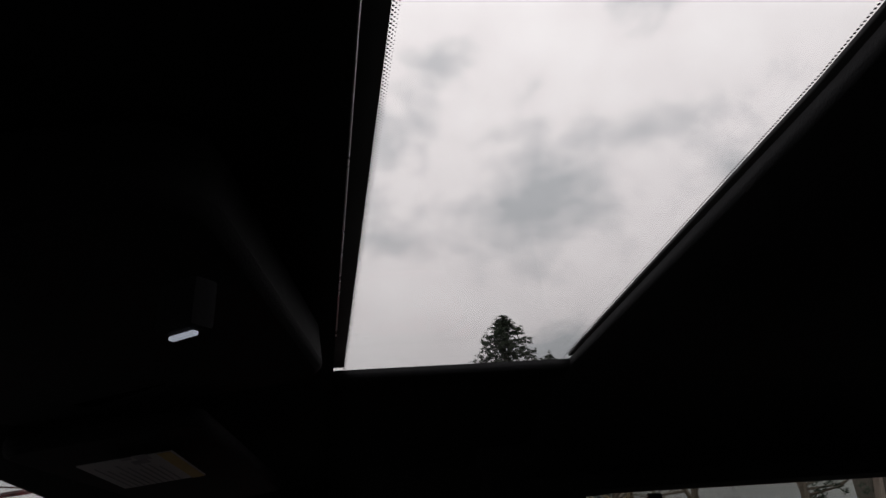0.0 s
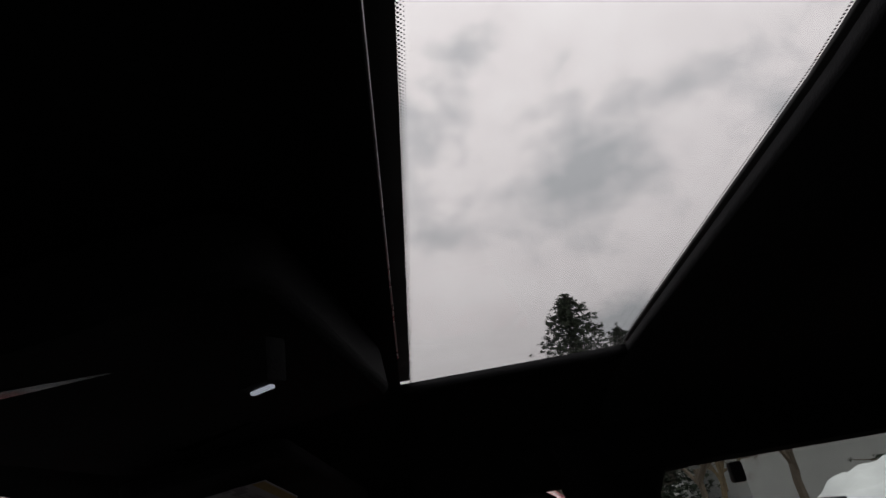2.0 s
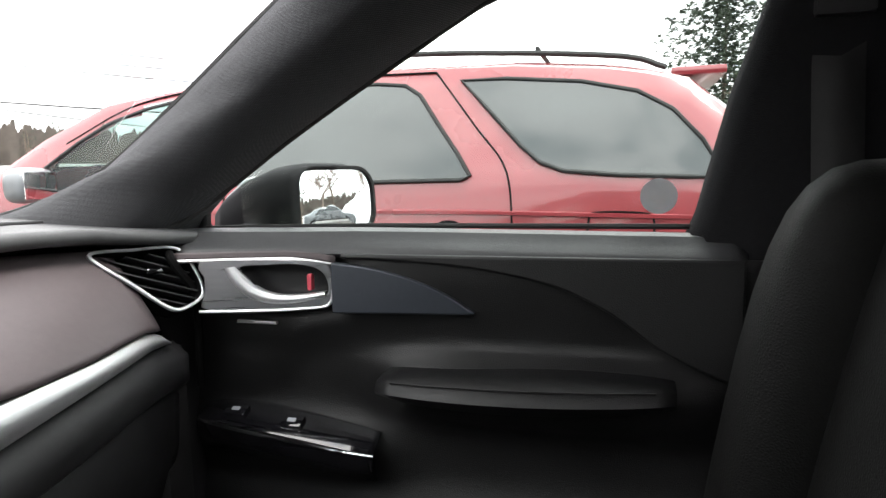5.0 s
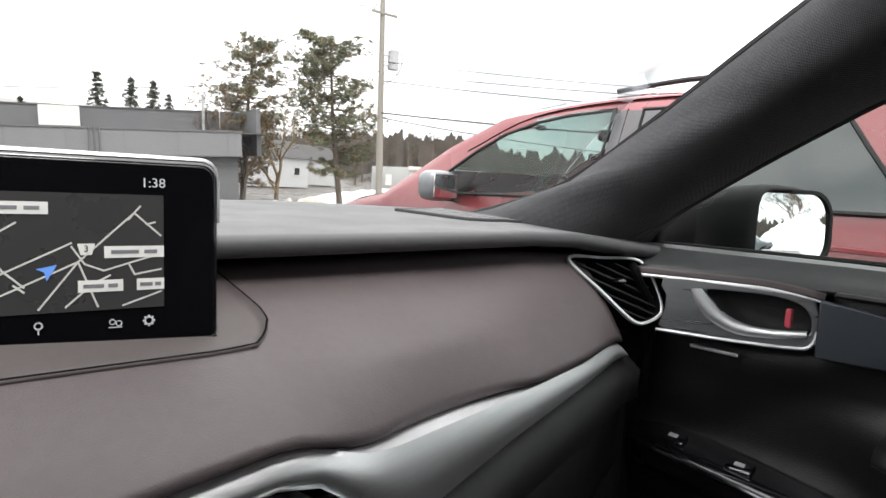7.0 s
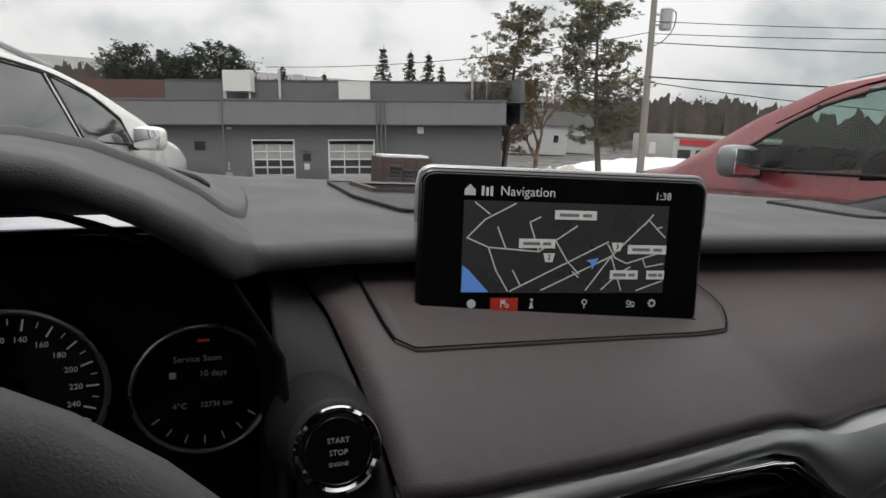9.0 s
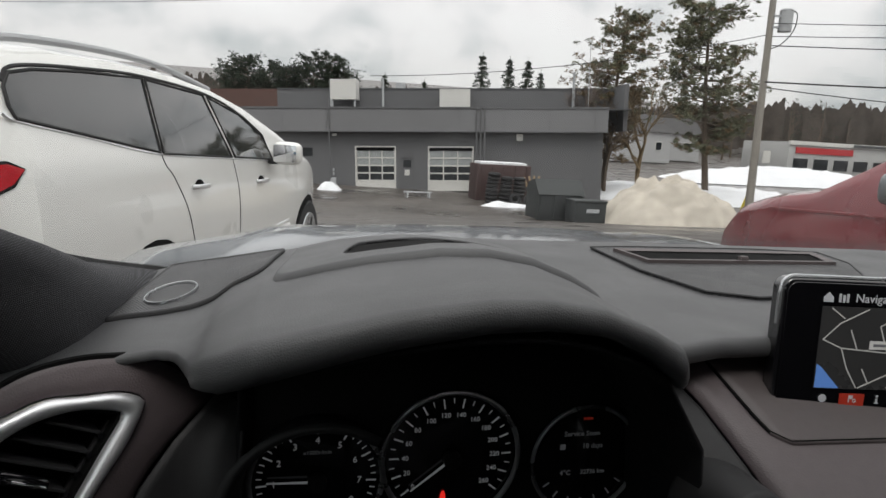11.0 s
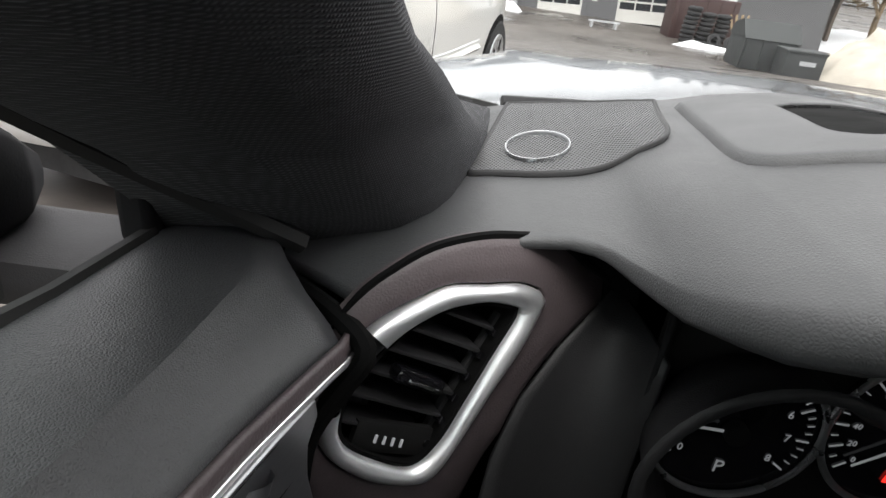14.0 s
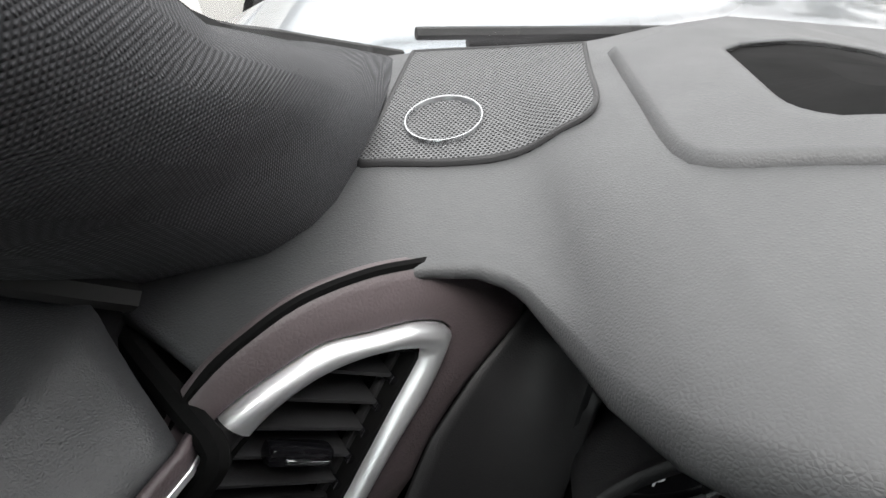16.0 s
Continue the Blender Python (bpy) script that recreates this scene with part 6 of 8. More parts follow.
# ---------------------------------------------------------------- own car: outside parts
def door_mirror(sx):
    fl = sx < 0
    th = thing("door_mirror", "silver and black door mirror reflecting snow and parked cars", "door mirror", (0.95 * sx, 0.03, 1.15), group="door mirrors")
    secs = []
    shape = ((-0.060, 0.905, 1.122, 1.119, 1.244), (-0.045, 0.896, 1.130, 1.113, 1.249), (-0.01, 0.890, 1.130, 1.110, 1.245), (0.04, 0.890, 1.115, 1.110, 1.226), (0.08, 0.895, 1.105, 1.112, 1.198), (0.105, 0.91, 1.06, 1.118, 1.175)) if not fl else (
        (-0.060, 0.872, 1.095, 1.118, 1.252), (-0.045, 0.865, 1.102, 1.113, 1.257), (-0.01, 0.860, 1.102, 1.114, 1.246), (0.03, 0.857, 1.092, 1.119, 1.216), (0.06, 0.857, 1.075, 1.125, 1.190), (0.09, 0.870, 1.04, 1.135, 1.166))
    for y, x0, x1, z0, z1 in shape:
        r = []
        for k in range(24):
            a = k * math.tau / 24
            c, s = math.cos(a), math.sin(a)
            p = 0.42
            r.append(((x0 + x1) / 2 + (x1 - x0) / 2 * math.copysign(abs(c) ** p, c), y + 0.08 * (1.0 - ((x0 + x1) / 2 + (x1 - x0) / 2 * math.copysign(abs(c) ** p, c))) * 0.6, (z0 + z1) / 2 + (z1 - z0) / 2 * math.copysign(abs(s) ** p, s)))
        r.append(r[0])
        secs.append(r)
    bm = sheet(secs)
    part("mirror_shell", bm, M["cave"], th, "black mirror housing", thick=0.004, flip=fl, sharp=0)
    cap = [[(p[0] + (p[0] - 1.01) * 0.03, p[1] + 0.004, p[2] + (p[2] - 1.18) * 0.05) for p in r[2:9]] for r in secs[3:]]
    part("mirror_cap", sheet(cap), M["cave" if fl else "silver_paint"], th, "black cap" if fl else "silver painted cap", thick=0.003, flip=fl, sharp=0)
    part("mirror_nose", prism(rounded(0.11, 0.040, 0.018), 0.004, face_m((0.985, 0.116 if not fl else 0.098, 1.148), (0, 1, 0))), M["cave" if fl else "silver_paint"], th, flip=fl, bevel=0.001)
    # the glass, turned so that the driver sees the road behind
    nrm = MIRROR_N[sx]
    gw, gh, gx_, gz_ = (0.205, 0.122, 0.983, 1.185) if fl else (0.205, 0.114, 1.014, 1.181)
    pane = rounded(gw, gh, 0.040, 8)
    m = face_m((gx_ * sx, -0.056, gz_), nrm)
    bm = bmesh.new()
    rings = [[bm.verts.new((x * s_, y * s_, -((x * s_) ** 2 + (y * s_) ** 2) / 2.6)) for x, y in pane] for s_ in (1.0, 0.85, 0.7, 0.55, 0.4, 0.25, 0.1)]
    for a, b in zip(rings, rings[1:]):
        for i in range(len(pane)):
            bm.faces.new((a[i], a[(i + 1) % len(pane)], b[(i + 1) % len(pane)], b[i]))
    bm.faces.new(rings[-1])
    part("mirror_glass", moved(bm, m), M["mirror"], th, "curved mirror glass", sharp=0)
    part("mirror_bezel", ring_prism(rounded(gw + 0.012, gh + 0.012, 0.045, 8), rounded(gw - 0.002, gh - 0.002, 0.039, 8), 0.006, m @ pose(0, 0, -0.006)), M["black"], th, bevel=0.001)
    part("mirror_foot", box(0.13, 0.07, 0.03, (0.86, 0.06, 1.118), 0.012), M["dash_low"], th, flip=fl)
    return th


MIRROR_N = {1: (-0.40, -0.91, 0.05), -1: (0.272, -0.957, 0.085)}
door_mirror(1)
door_mirror(-1)
bonnet = thing("bonnet", "silver-grey car bonnet ahead of the windscreen", "bonnet", (0, 1.0, 0.9))
rows = []
for i in range(25):
    x = -0.82 + 1.64 * i / 24
    e = abs(x) / 0.82
    r = []
    for y, z in ((0.60, 1.088), (0.70, 1.098), (0.85, 1.103), (1.0, 1.102), (1.15, 1.095), (1.3, 1.082), (1.45, 1.058), (1.6, 1.015), (1.7, 0.95), (1.74, 0.85), (1.75, 0.5)):
        crease_ = 0.014 * math.exp(-((abs(x) - 0.52) / 0.06) ** 2)
        r.append((x, y - 0.12 * e ** 2.2 * (1 if y > 1.2 else 0.6), z - 0.055 * e ** 3 + crease_))
    rows.append(r)
part("bonnet_skin", sheet(rows), M["silver_paint"], bonnet, thick=0.004, sharp=60)
for sx_ in (1, -1):
    part("front_wing", sheet([[(0.82, 0.2, 1.0), (0.93, 0.2, 0.96), (0.97, 0.2, 0.7), (0.95, 0.2, 0.4)], [(0.82, 1.0, 1.03), (0.92, 1.0, 0.97), (0.97, 1.0, 0.7), (0.95, 1.0, 0.4)], [(0.80, 1.5, 0.95), (0.90, 1.45, 0.88), (0.94, 1.45, 0.7), (0.92, 1.45, 0.4)]]), M["silver_paint"], bonnet, thick=0.004, flip=sx_ < 0, sharp=0)
cowl = part("wiper_cowl", sheet([[(x, y - 0.16 * (abs(x) / 0.74) ** 2.2, z) for y, z in ((0.40, 1.134), (0.46, 1.127), (0.52, 1.116), (0.60, 1.095), (0.64, 1.090))] for x in [-0.74 + 0.074 * k for k in range(21)]]), M["dash_low"], None, thick=0.006, sharp=0)
tagged(cowl, "black plastic wiper cowl below windscreen", "cowl")
wip = thing("wiper", "black windscreen wiper resting on the cowl", "wiper", (-0.3, 0.55, 1.12))
part("wiper_arm", tube([(-0.55, 0.46, 1.135), (-0.30, 0.53, 1.138), (0.0, 0.555, 1.135)], [0.006, 0.008, 0.010], 8), M["rubber"], wip)
part("wiper_blade", tube([(-0.60, 0.43, 1.148), (-0.35, 0.50, 1.150), (-0.10, 0.535, 1.147)], 0.006, 6), M["rubber"], wip)
stick = thing("label_plate", "small dark label with printed bars behind windscreen", "label", (-0.535, 0.415, 1.128))
PM = pose(-0.535, 0.415, 1.131, -8, 0, 6)
part("label_card", moved(box(0.150, 0.050, 0.0012, (0, 0, 0), 0.0004), PM), M["pane_dark"], stick)
for k in range(5):
    part("label_bar", moved(box(0.062 - 0.006 * (k % 2), 0.0034, 0.0006, (0.030, 0.018 - 0.0075 * k, 0.001)), PM), M["label_ink"], stick, smooth=False)
for k in range(4):
    part("label_bar", moved(box(0.018, 0.0016, 0.0006, (-0.040, 0.014 - 0.008 * k, 0.001)), PM), M["label_ink"], stick, smooth=False)


# ---------------------------------------------------------------- outside: ground
def ground_z(x, y):
    g = 0.0
    if y > 0:
        g = -0.2 * min(1.0, y / 6.0)
    if y > 6:
        g = -0.2 - 1.85 * min(1.0, (y - 6) / 20.0)
    if y > 44:
        g += 0.035 * (y - 44) if y < 160 else 0.035 * 116 + 0.10 * (y - 160)
    return g


xs_ = [-600, -300, -150, -80, -50, -35, -25] + [-20 + 1.0 * k for k in range(61)] + [45, 55, 70, 90, 120, 180, 300, 600]
ys_ = [-600, -300, -150, -80, -50, -35, -25] + [-20 + 1.0 * k for k in range(66)] + [50, 60, 75, 95, 120, 160, 220, 350, 700]
gr = part("ground", sheet([[(x, y, ground_z(x, y) + (0.02 * noise.noise((x * 0.4, y * 0.4, 0)) if abs(x) < 45 and -22 < y < 46 else 0)) for y in ys_] for x in xs_]), M["asphalt"], None, sharp=0)
tagged(gr, "wet patched asphalt of a sloping car park", "ground", kind="structure")


def snow_bank(name, label, cx_, cy_, lx, ly, h, mat, seed, rz=0.0, n=34, rough=0.22, flat=2.0):
    rows_ = []
    base = ground_z(cx_, cy_)
    R = Matrix.Rotation(radians(rz), 3, "Z")
    for i in range(n + 1):
        r = []
        for j in range(n + 1):
            u, v = 2 * i / n - 1, 2 * j / n - 1
            d = min(1.0, (abs(u) ** 2.4 + abs(v) ** 2.4) ** (1 / 2.4))
            p = Vector((u * lx / 2, v * ly / 2, 0))
            f = (1 - d ** flat)
            k = noise.fractal(Vector((p.x * 0.9 + seed, p.y * 0.9, seed)), 0.9, 2.1, 5)
            q = R @ p
            r.append((cx_ + q.x, cy_ + q.y, base - 0.12 + (h + 0.12) * f * (1 + rough * k) + 0.07 * k * f))
        rows_.append(r)
    return tagged(part(name, sheet(rows_), M[mat], None, sharp=0), label, "snow bank", kind="stuff")


snow_bank("snow_bank", "heap of old ploughed snow with dirt beside pole", 14.9, 23.6, 7.6, 5.0, 1.85, "dirty_snow", 3.0, 8, n=60, rough=0.3)
snow_bank("snow_bank", "ploughed bank of lumpy white snow behind cars", 15.5, -11.6, 6.0, 10.8, 1.45, "snow", 11.0, 0, n=56, flat=4.0)
snow_bank("snow_bank", "ploughed bank of lumpy white snow behind cars", 12.5, -20.5, 11.0, 7.0, 2.6, "snow", 17.0, 10, n=50)
snow_bank("snow_bank", "low strip of white snow along building", 1.2, 36.2, 1.6, 1.2, 0.45, "snow", 5.0, 0, n=12)
snow_bank("snow_bank", "low strip of white snow beside tyres", 9.9, 30.4, 3.6, 1.2, 0.22, "snow", 7.0, 0, n=14)
snow_bank("snow_field", "thin snow cover under roadside trees", 27.0, 42.0, 24.0, 16.0, 0.6, "snow", 9.0, 0, n=30, flat=6)
snow_bank("snow_bank", "roadside snow bank near store", 50.0, 58.0, 30.0, 10.0, 1.6, "snow", 13.0, 0, n=26)

# ---------------------------------------------------------------- outside: repair shop building
shop = thing("repair_shop", "grey single-storey garage building with two overhead doors", "building", (8, 40, -2.3))
ST = Matrix.Translation((8, 38, -2.05)) @ pose(0, 0, 0, 0, -3.0, -15)


def sb(name, x0, x1, y0, y1, z0, z1, mat, parent=shop, label="", bevel=0.0, **k):
    return part(name, moved(box(x1 - x0, y1 - y0, z1 - z0, ((x0 + x1) / 2, (y0 + y1) / 2, (z0 + z1) / 2), bevel), ST), M[mat], parent, label, smooth=False, **k)


# front wall in pieces round the openings; x from -16 to 9.95, local z from the ground
G1, G2, DR = (-5.25, -2.70), (-0.72, 2.10), (-2.42, -1.58)
GT = 2.75
for x0, x1, z0, z1 in ((-16, -8.55, -1, 3.7), (-8.55, -7.9, -1, 2.1), (-8.55, -7.9, 2.65, 3.7), (-7.9, G1[0], -1, 3.7), (G1[0], G1[1], GT, 3.7), (G1[1], DR[0], -1, 3.7), (DR[0], DR[1], 2.05, 3.7), (DR[1], G2[0], -1, 3.7), (G2[0], G2[1], GT, 3.7), (G2[1], 9.95, -1, 3.7)):
    sb("wall", x0, x1, 0, 0.25, z0, z1, "wall_grey")
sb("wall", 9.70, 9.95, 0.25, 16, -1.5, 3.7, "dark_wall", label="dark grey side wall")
sb("wall", -16, 9.95, 15.8, 16, -1, 3.7, "wall_grey")
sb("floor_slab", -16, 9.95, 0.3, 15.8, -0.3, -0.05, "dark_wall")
sb("fascia", -16.2, 10.1, -0.55, 0.0, 3.62, 5.05, "fascia_grey", label="wide grey metal fascia")
sb("fascia_trim", -16.25, 10.15, -0.60, -0.555, 5.00, 5.10, "wall_grey")
sb("fascia_trim", -16.25, 10.15, -0.58, -0.552, 3.60, 3.66, "wall_grey")
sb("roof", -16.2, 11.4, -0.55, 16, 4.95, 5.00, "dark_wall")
sb("parapet", -11.5, 11.4, 5.0, 5.25, 4.9, 6.52, "wall_grey", label="grey upper parapet wall")
sb("parapet_cap", -11.5, 11.4, 4.95, 5.30, 6.52, 6.60, "dark_wall")
sb("parapet", -18.0, -11.5, 5.0, 5.25, 4.9, 6.55, "brick_brown", label="brown upper wall")
sb("parapet", 11.15, 11.4, 0.2, 5.0, 3.7, 6.5, "wall_grey")
for k in range(10):
    sb("fascia_seam", -15 + 2.7 * k, -14.97 + 2.7 * k, -0.562, -0.551, 3.66, 5.00, "wall_grey")


def garage_door(x0, x1):
    d = part("garage_door", moved(ring_prism([(x0, 0), (x1, 0), (x1, GT), (x0, GT)], [(x0 + 0.08, 0.0), (x1 - 0.08, 0.0), (x1 - 0.08, GT - 0.08), (x0 + 0.08, GT - 0.08)], 0.10, Matrix(((1, 0, 0, 0), (0, 0, -1, 0.10), (0, 1, 0, 0), (0, 0, 0, 1)))), ST), M["off_white"], shop, "off-white overhead door with glazed sections", smooth=False)
    w = (x1 - x0 - 0.16) / 3
    for i in range(4):
        part("door_rail", moved(box(x1 - x0 - 0.16, 0.06, 0.09, ((x0 + x1) / 2, 0.10, 0.62 + 0.47 * i)), ST), M["off_white"], d, smooth=False)
        for k in range(3):
            part("pane", moved(box(w - 0.09, 0.02, 0.37, (x0 + 0.08 + w * (k + 0.5), 0.12, 0.855 + 0.47 * i)), ST), M["pane_dark" if i < 2 else "pane_light"], d, smooth=False)
    for k in range(4):
        part("door_stile", moved(box(0.07, 0.06, 1.9, (x0 + 0.08 + w * k, 0.095, 1.52)), ST), M["off_white"], d, smooth=False)
    part("door_kickboard", moved(box(x1 - x0 - 0.16, 0.06, 0.60, ((x0 + x1) / 2, 0.11, 0.30)), ST), M["off_white"], d, smooth=False)
    return d


garage_door(*G1)
garage_door(*G2)
sd = sb("side_door", DR[0], DR[1], 0.06, 0.12, 0.0, 2.05, "wall_grey", label="grey steel door with notice")
sb("door_glass", DR[0] + 0.18, DR[1] - 0.18, 0.045, 0.06, 1.45, 1.9, "pane_dark", sd)
sb("door_notice", DR[0] + 0.25, DR[1] - 0.28, 0.04, 0.058, 0.95, 1.3, "off_white", sd)
sb("window", -8.53, -7.92, 0.05, 0.10, 2.12, 2.63, "pane_dark", label="small dark window")
sb("wall_lamp", 4.70, 5.08, -0.25, 0.0, 3.10, 3.52, "off_white", label="white wall lamp", bevel=0.03)
sb("wall_lamp", -6.6, -6.35, -0.2, 0.0, 3.35, 3.5, "off_white", bevel=0.02)
sb("gas_meter", -6.75, -6.4, -0.4, -0.02, 0.35, 0.8, "pot_grey", bevel=0.05)
for z in (0.2, 0.95, 1.2):
    sb("gas_pipe", -6.62, -6.52, -0.25, -0.15, z, z + 0.2, "pot_grey")
for x in (2.25, 2.5, 2.75):
    part("conduit", moved(cyl(0.05, 5.0, (x, -0.62, 2.6), 8), ST), M["wall_grey"], shop)
part("conduit", moved(cyl(0.045, 4.6, (-6.7, -0.62, 3.3), 8), ST), M["wall_grey"], shop)
for x, y, h in ((-4.1, 4.7, 7.25), (8.8, 4.7, 7.6), (-7.6, 4.4, 7.0)):
    part("roof_pipe", moved(cyl(0.09, h - 4.9, (x, y, (h + 4.9) / 2), 10), ST), M["pot_grey"], shop, "grey roof vent pipe")
part("roof_antenna", moved(cyl(0.025, 4.5, (9.6, 3.5, 7.0), 6), ST), M["pot_grey"], shop)
ac = sb("roof_unit", -7.4, -5.7, 3.2, 4.6, 5.75, 7.05, "off_white", label="pale rooftop unit on legs")
for x in (-7.3, -5.8):
    sb("unit_leg", x - 0.05, x + 0.05, 3.3, 3.4, 5.0, 5.75, "pot_grey", ac)
sb("roof_unit", -0.16, 1.85, 3.2, 4.6, 5.0, 6.42, "off_white", label="snow-topped rooftop unit")
sb("roof_unit", -3.3, -2.7, 5.4, 6.2, 4.95, 7.0, "pot_grey")

# things in the yard in front of the shop
yard_z = -2.05
bx = thing("steel_container", "dark brown steel container with snow on lid", "container", (10.5, 33.8, yard_z))
part("container_body", box(3.1, 1.6, 2.0, (10.5, 33.8, yard_z + 1.0), 0.04), M["rust_box"], bx)
part("snow_cap", box(2.7, 1.4, 0.16, (10.5, 33.8, yard_z + 2.05), 0.06), M["snow"], bx, "snow on lid")
for k in range(5):
    part("container_rib", box(0.06, 0.05, 1.85, (9.2 + 0.65 * k, 32.98, yard_z + 0.98)), M["rust_box"], bx, smooth=False)


def tyre_thing(x, y, z, rx=0.0, ry=0.0):
    n = len([o for o in bpy.data.objects if o.name.startswith("used_tyre") and not o.parent])
    if n == 0:
        bm = tube([(0.235 * math.cos(a), 0.235 * math.sin(a), 0) for a in [k * math.tau / 18 for k in range(18)]], 0.105, 8, closed=True)
        t = part("used_tyre", bm, M["tyre"], None, sharp=0)
        tagged(t, "used black car tyre stacked in yard", "tyre", group="tyre stacks")
        t.matrix_world = pose(x, y, z, rx, ry, 0)
        return t
    return copy_thing(bpy.data.objects["used_tyre"], pose(x, y, z, rx, ry, 0))


for sx_, n_ in ((9.45, 8), (10.18, 7), (10.90, 7)):
    for k in range(n_):
        tyre_thing(sx_ + 0.05 * math.sin(7 * k + sx_), 31.6 + 0.05 * math.cos(5 * k), yard_z + 0.12 + 0.205 * k)
tyre_thing(10.45, 30.8, yard_z + 0.33, 70, 10)
tyre_thing(11.20, 30.6, yard_z + 0.30, 60, -20)
plk = thing("timber_pile", "raw timber boards leaning beside tyres", "timber", (11.9, 32, yard_z))
for k in range(4):
    part("board", box(0.10, 0.05, 1.6, (11.6 + 0.16 * k, 32.0, yard_z + 0.75), 0.0, m=pose(0, 0, 0, 10, -25 + 9 * k, 0)), M["wood_raw"], plk, smooth=False)
dz = ground_z(10.6, 24.0)
dm = thing("dumpster", "black steel dumpster with sloping lid", "dumpster", (10.0, 24.6, dz))
part("bin_body", box(2.0, 1.5, 1.05, (10.05, 24.6, dz + 0.55), 0.03), M["dark_steel"], dm)
part("bin_lid", prism([(-0.80, 0), (0.80, 0), (0.50, 0.42), (-0.2, 0.60)], 2.05, Matrix(((0, 0, 1, 9.02), (1, 0, 0, 24.6), (0, 1, 0, dz + 1.08), (0, 0, 0, 1)))), M["dark_steel"], dm, "sloping lid", smooth=False)
for x in (9.15, 9.75, 10.35, 10.95):
    part("bin_rib", box(0.07, 0.06, 1.0, (x, 23.82, dz + 0.55)), M["dark_steel"], dm, smooth=False)
dm2 = thing("dumpster", "small dark steel waste bin beside dumpster", "dumpster", (10.7, 23.0, dz))
part("bin_body", box(1.35, 0.9, 0.95, (10.75, 23.0, dz + 0.48), 0.03), M["dark_steel"], dm2)
part("bin_rim", box(1.42, 0.96, 0.08, (10.75, 23.0, dz + 0.96), 0.02), M["dark_steel"], dm2)
part("bin_label", box(0.55, 0.01, 0.15, (10.85, 22.54, dz + 0.60)), M["pot_grey"], dm2, smooth=False)
br = thing("barrier", "low grey metal barrier by garage doors", "barrier", (5.6, 33.0, -2.1))
part("rail", box(1.6, 0.08, 0.08, (5.8, 33.4, -1.75)), M["pot_grey"], br, smooth=False)
for x in (5.2, 6.4):
    part("foot", box(0.08, 0.5, 0.32, (x, 33.4, -1.94)), M["pot_grey"], br, smooth=False)
for x, y in ((17.6, 30.5), (26.0, 33.0)):
    bl = part("bollard", cyl(0.09, 1.3, (x, y, ground_z(x, y) + 0.6), 12, m=pose(0, 0, 0, 0, 18, 0)), M["yellow"], None)
    tagged(bl, "leaning yellow steel bollard in snow", "bollard", group="bollards")

# ---------------------------------------------------------------- outside: pole and wires
ut = thing("utility_pole", "weathered wooden utility pole with transformer", "utility pole", (25.4, 32, -2.0))
part("pole", tube([(25.5, 32, -2.2), (25.3, 32, 5), (25.1, 32, 12.6)], [0.24, 0.2, 0.16], 12), M["pole_wood"], ut)
part("transformer", cyl(0.36, 1.15, (26.0, 31.8, 8.75), 20), M["pot_grey"], ut, "grey pole transformer", bevel=0.03)
part("transformer_lid", cyl(0.38, 0.08, (26.0, 31.8, 9.36), 20, 0.30), M["pot_grey"], ut)
part("bracket", box(0.8, 0.12, 0.10, (25.6, 31.85, 9.0)), M["pot_grey"], ut)
part("bracket", box(0.8, 0.12, 0.10, (25.6, 31.85, 8.4)), M["pot_grey"], ut)
part("cross_arm", box(2.0, 0.12, 0.14, (25.2, 31.85, 11.5)), M["pole_wood"], ut)
for x in (24.4, 25.2, 26.0):
    part("insulator", cyl(0.06, 0.22, (x, 31.85, 11.7), 8), M["pot_grey"], ut)
part("drop_cable", tube(curve_pts([(26.2, 31.8, 9.4), (26.7, 31.8, 9.2), (26.6, 31.8, 8.3), (25.9, 31.8, 7.5), (25.3, 31.9, 7.2)], 14), 0.03, 6), M["wire"], ut)
part("pole_sign", box(0.5, 0.03, 0.7, (25.95, 31.7, 1.2)), M["off_white"], ut, smooth=False)


def span(a, b, sag, r=0.022, n=18):
    a, b = Vector(a), Vector(b)
    pts_ = [tuple(a.lerp(b, k / n) - Vector((0, 0, sag * 4 * (k / n) * (1 - k / n)))) for k in range(n + 1)]
    return tagged(part("cable", tube(pts_, r, 5), M["wire"], None), "black overhead cable strung from utility pole", "cable", group="overhead cables")


span((25.3, 31.9, 7.4), (70, -15, 9.0), 1.6, 0.03)
span((25.3, 31.9, 8.6), (75, -10, 11), 1.5)
span((25.3, 31.9, 7.9), (72, -14, 10), 1.4)
span((25.2, 31.9, 5.4), (66, -18, 6.0), 1.2, 0.045)
span((25.2, 31.9, 5.1), (70, 18, 5.2), 1.0, 0.03)
span((24.4, 31.9, 11.8), (-60, 78, 12.0), 2.2, 0.02)
span((25.2, 31.9, 8.0), (4, 43, 5.0), 0.6, 0.02)
span((25.2, 31.9, 11.8), (8, 60, 30), 0.5, 0.02)
lp = part("street_signal", box(0.8, 0.3, 0.35, (35.5, 27.0, 5.35), 0.05), M["dark_steel"], None)
tagged(lp, "dark cable splice box hung on overhead cable", "cable box")


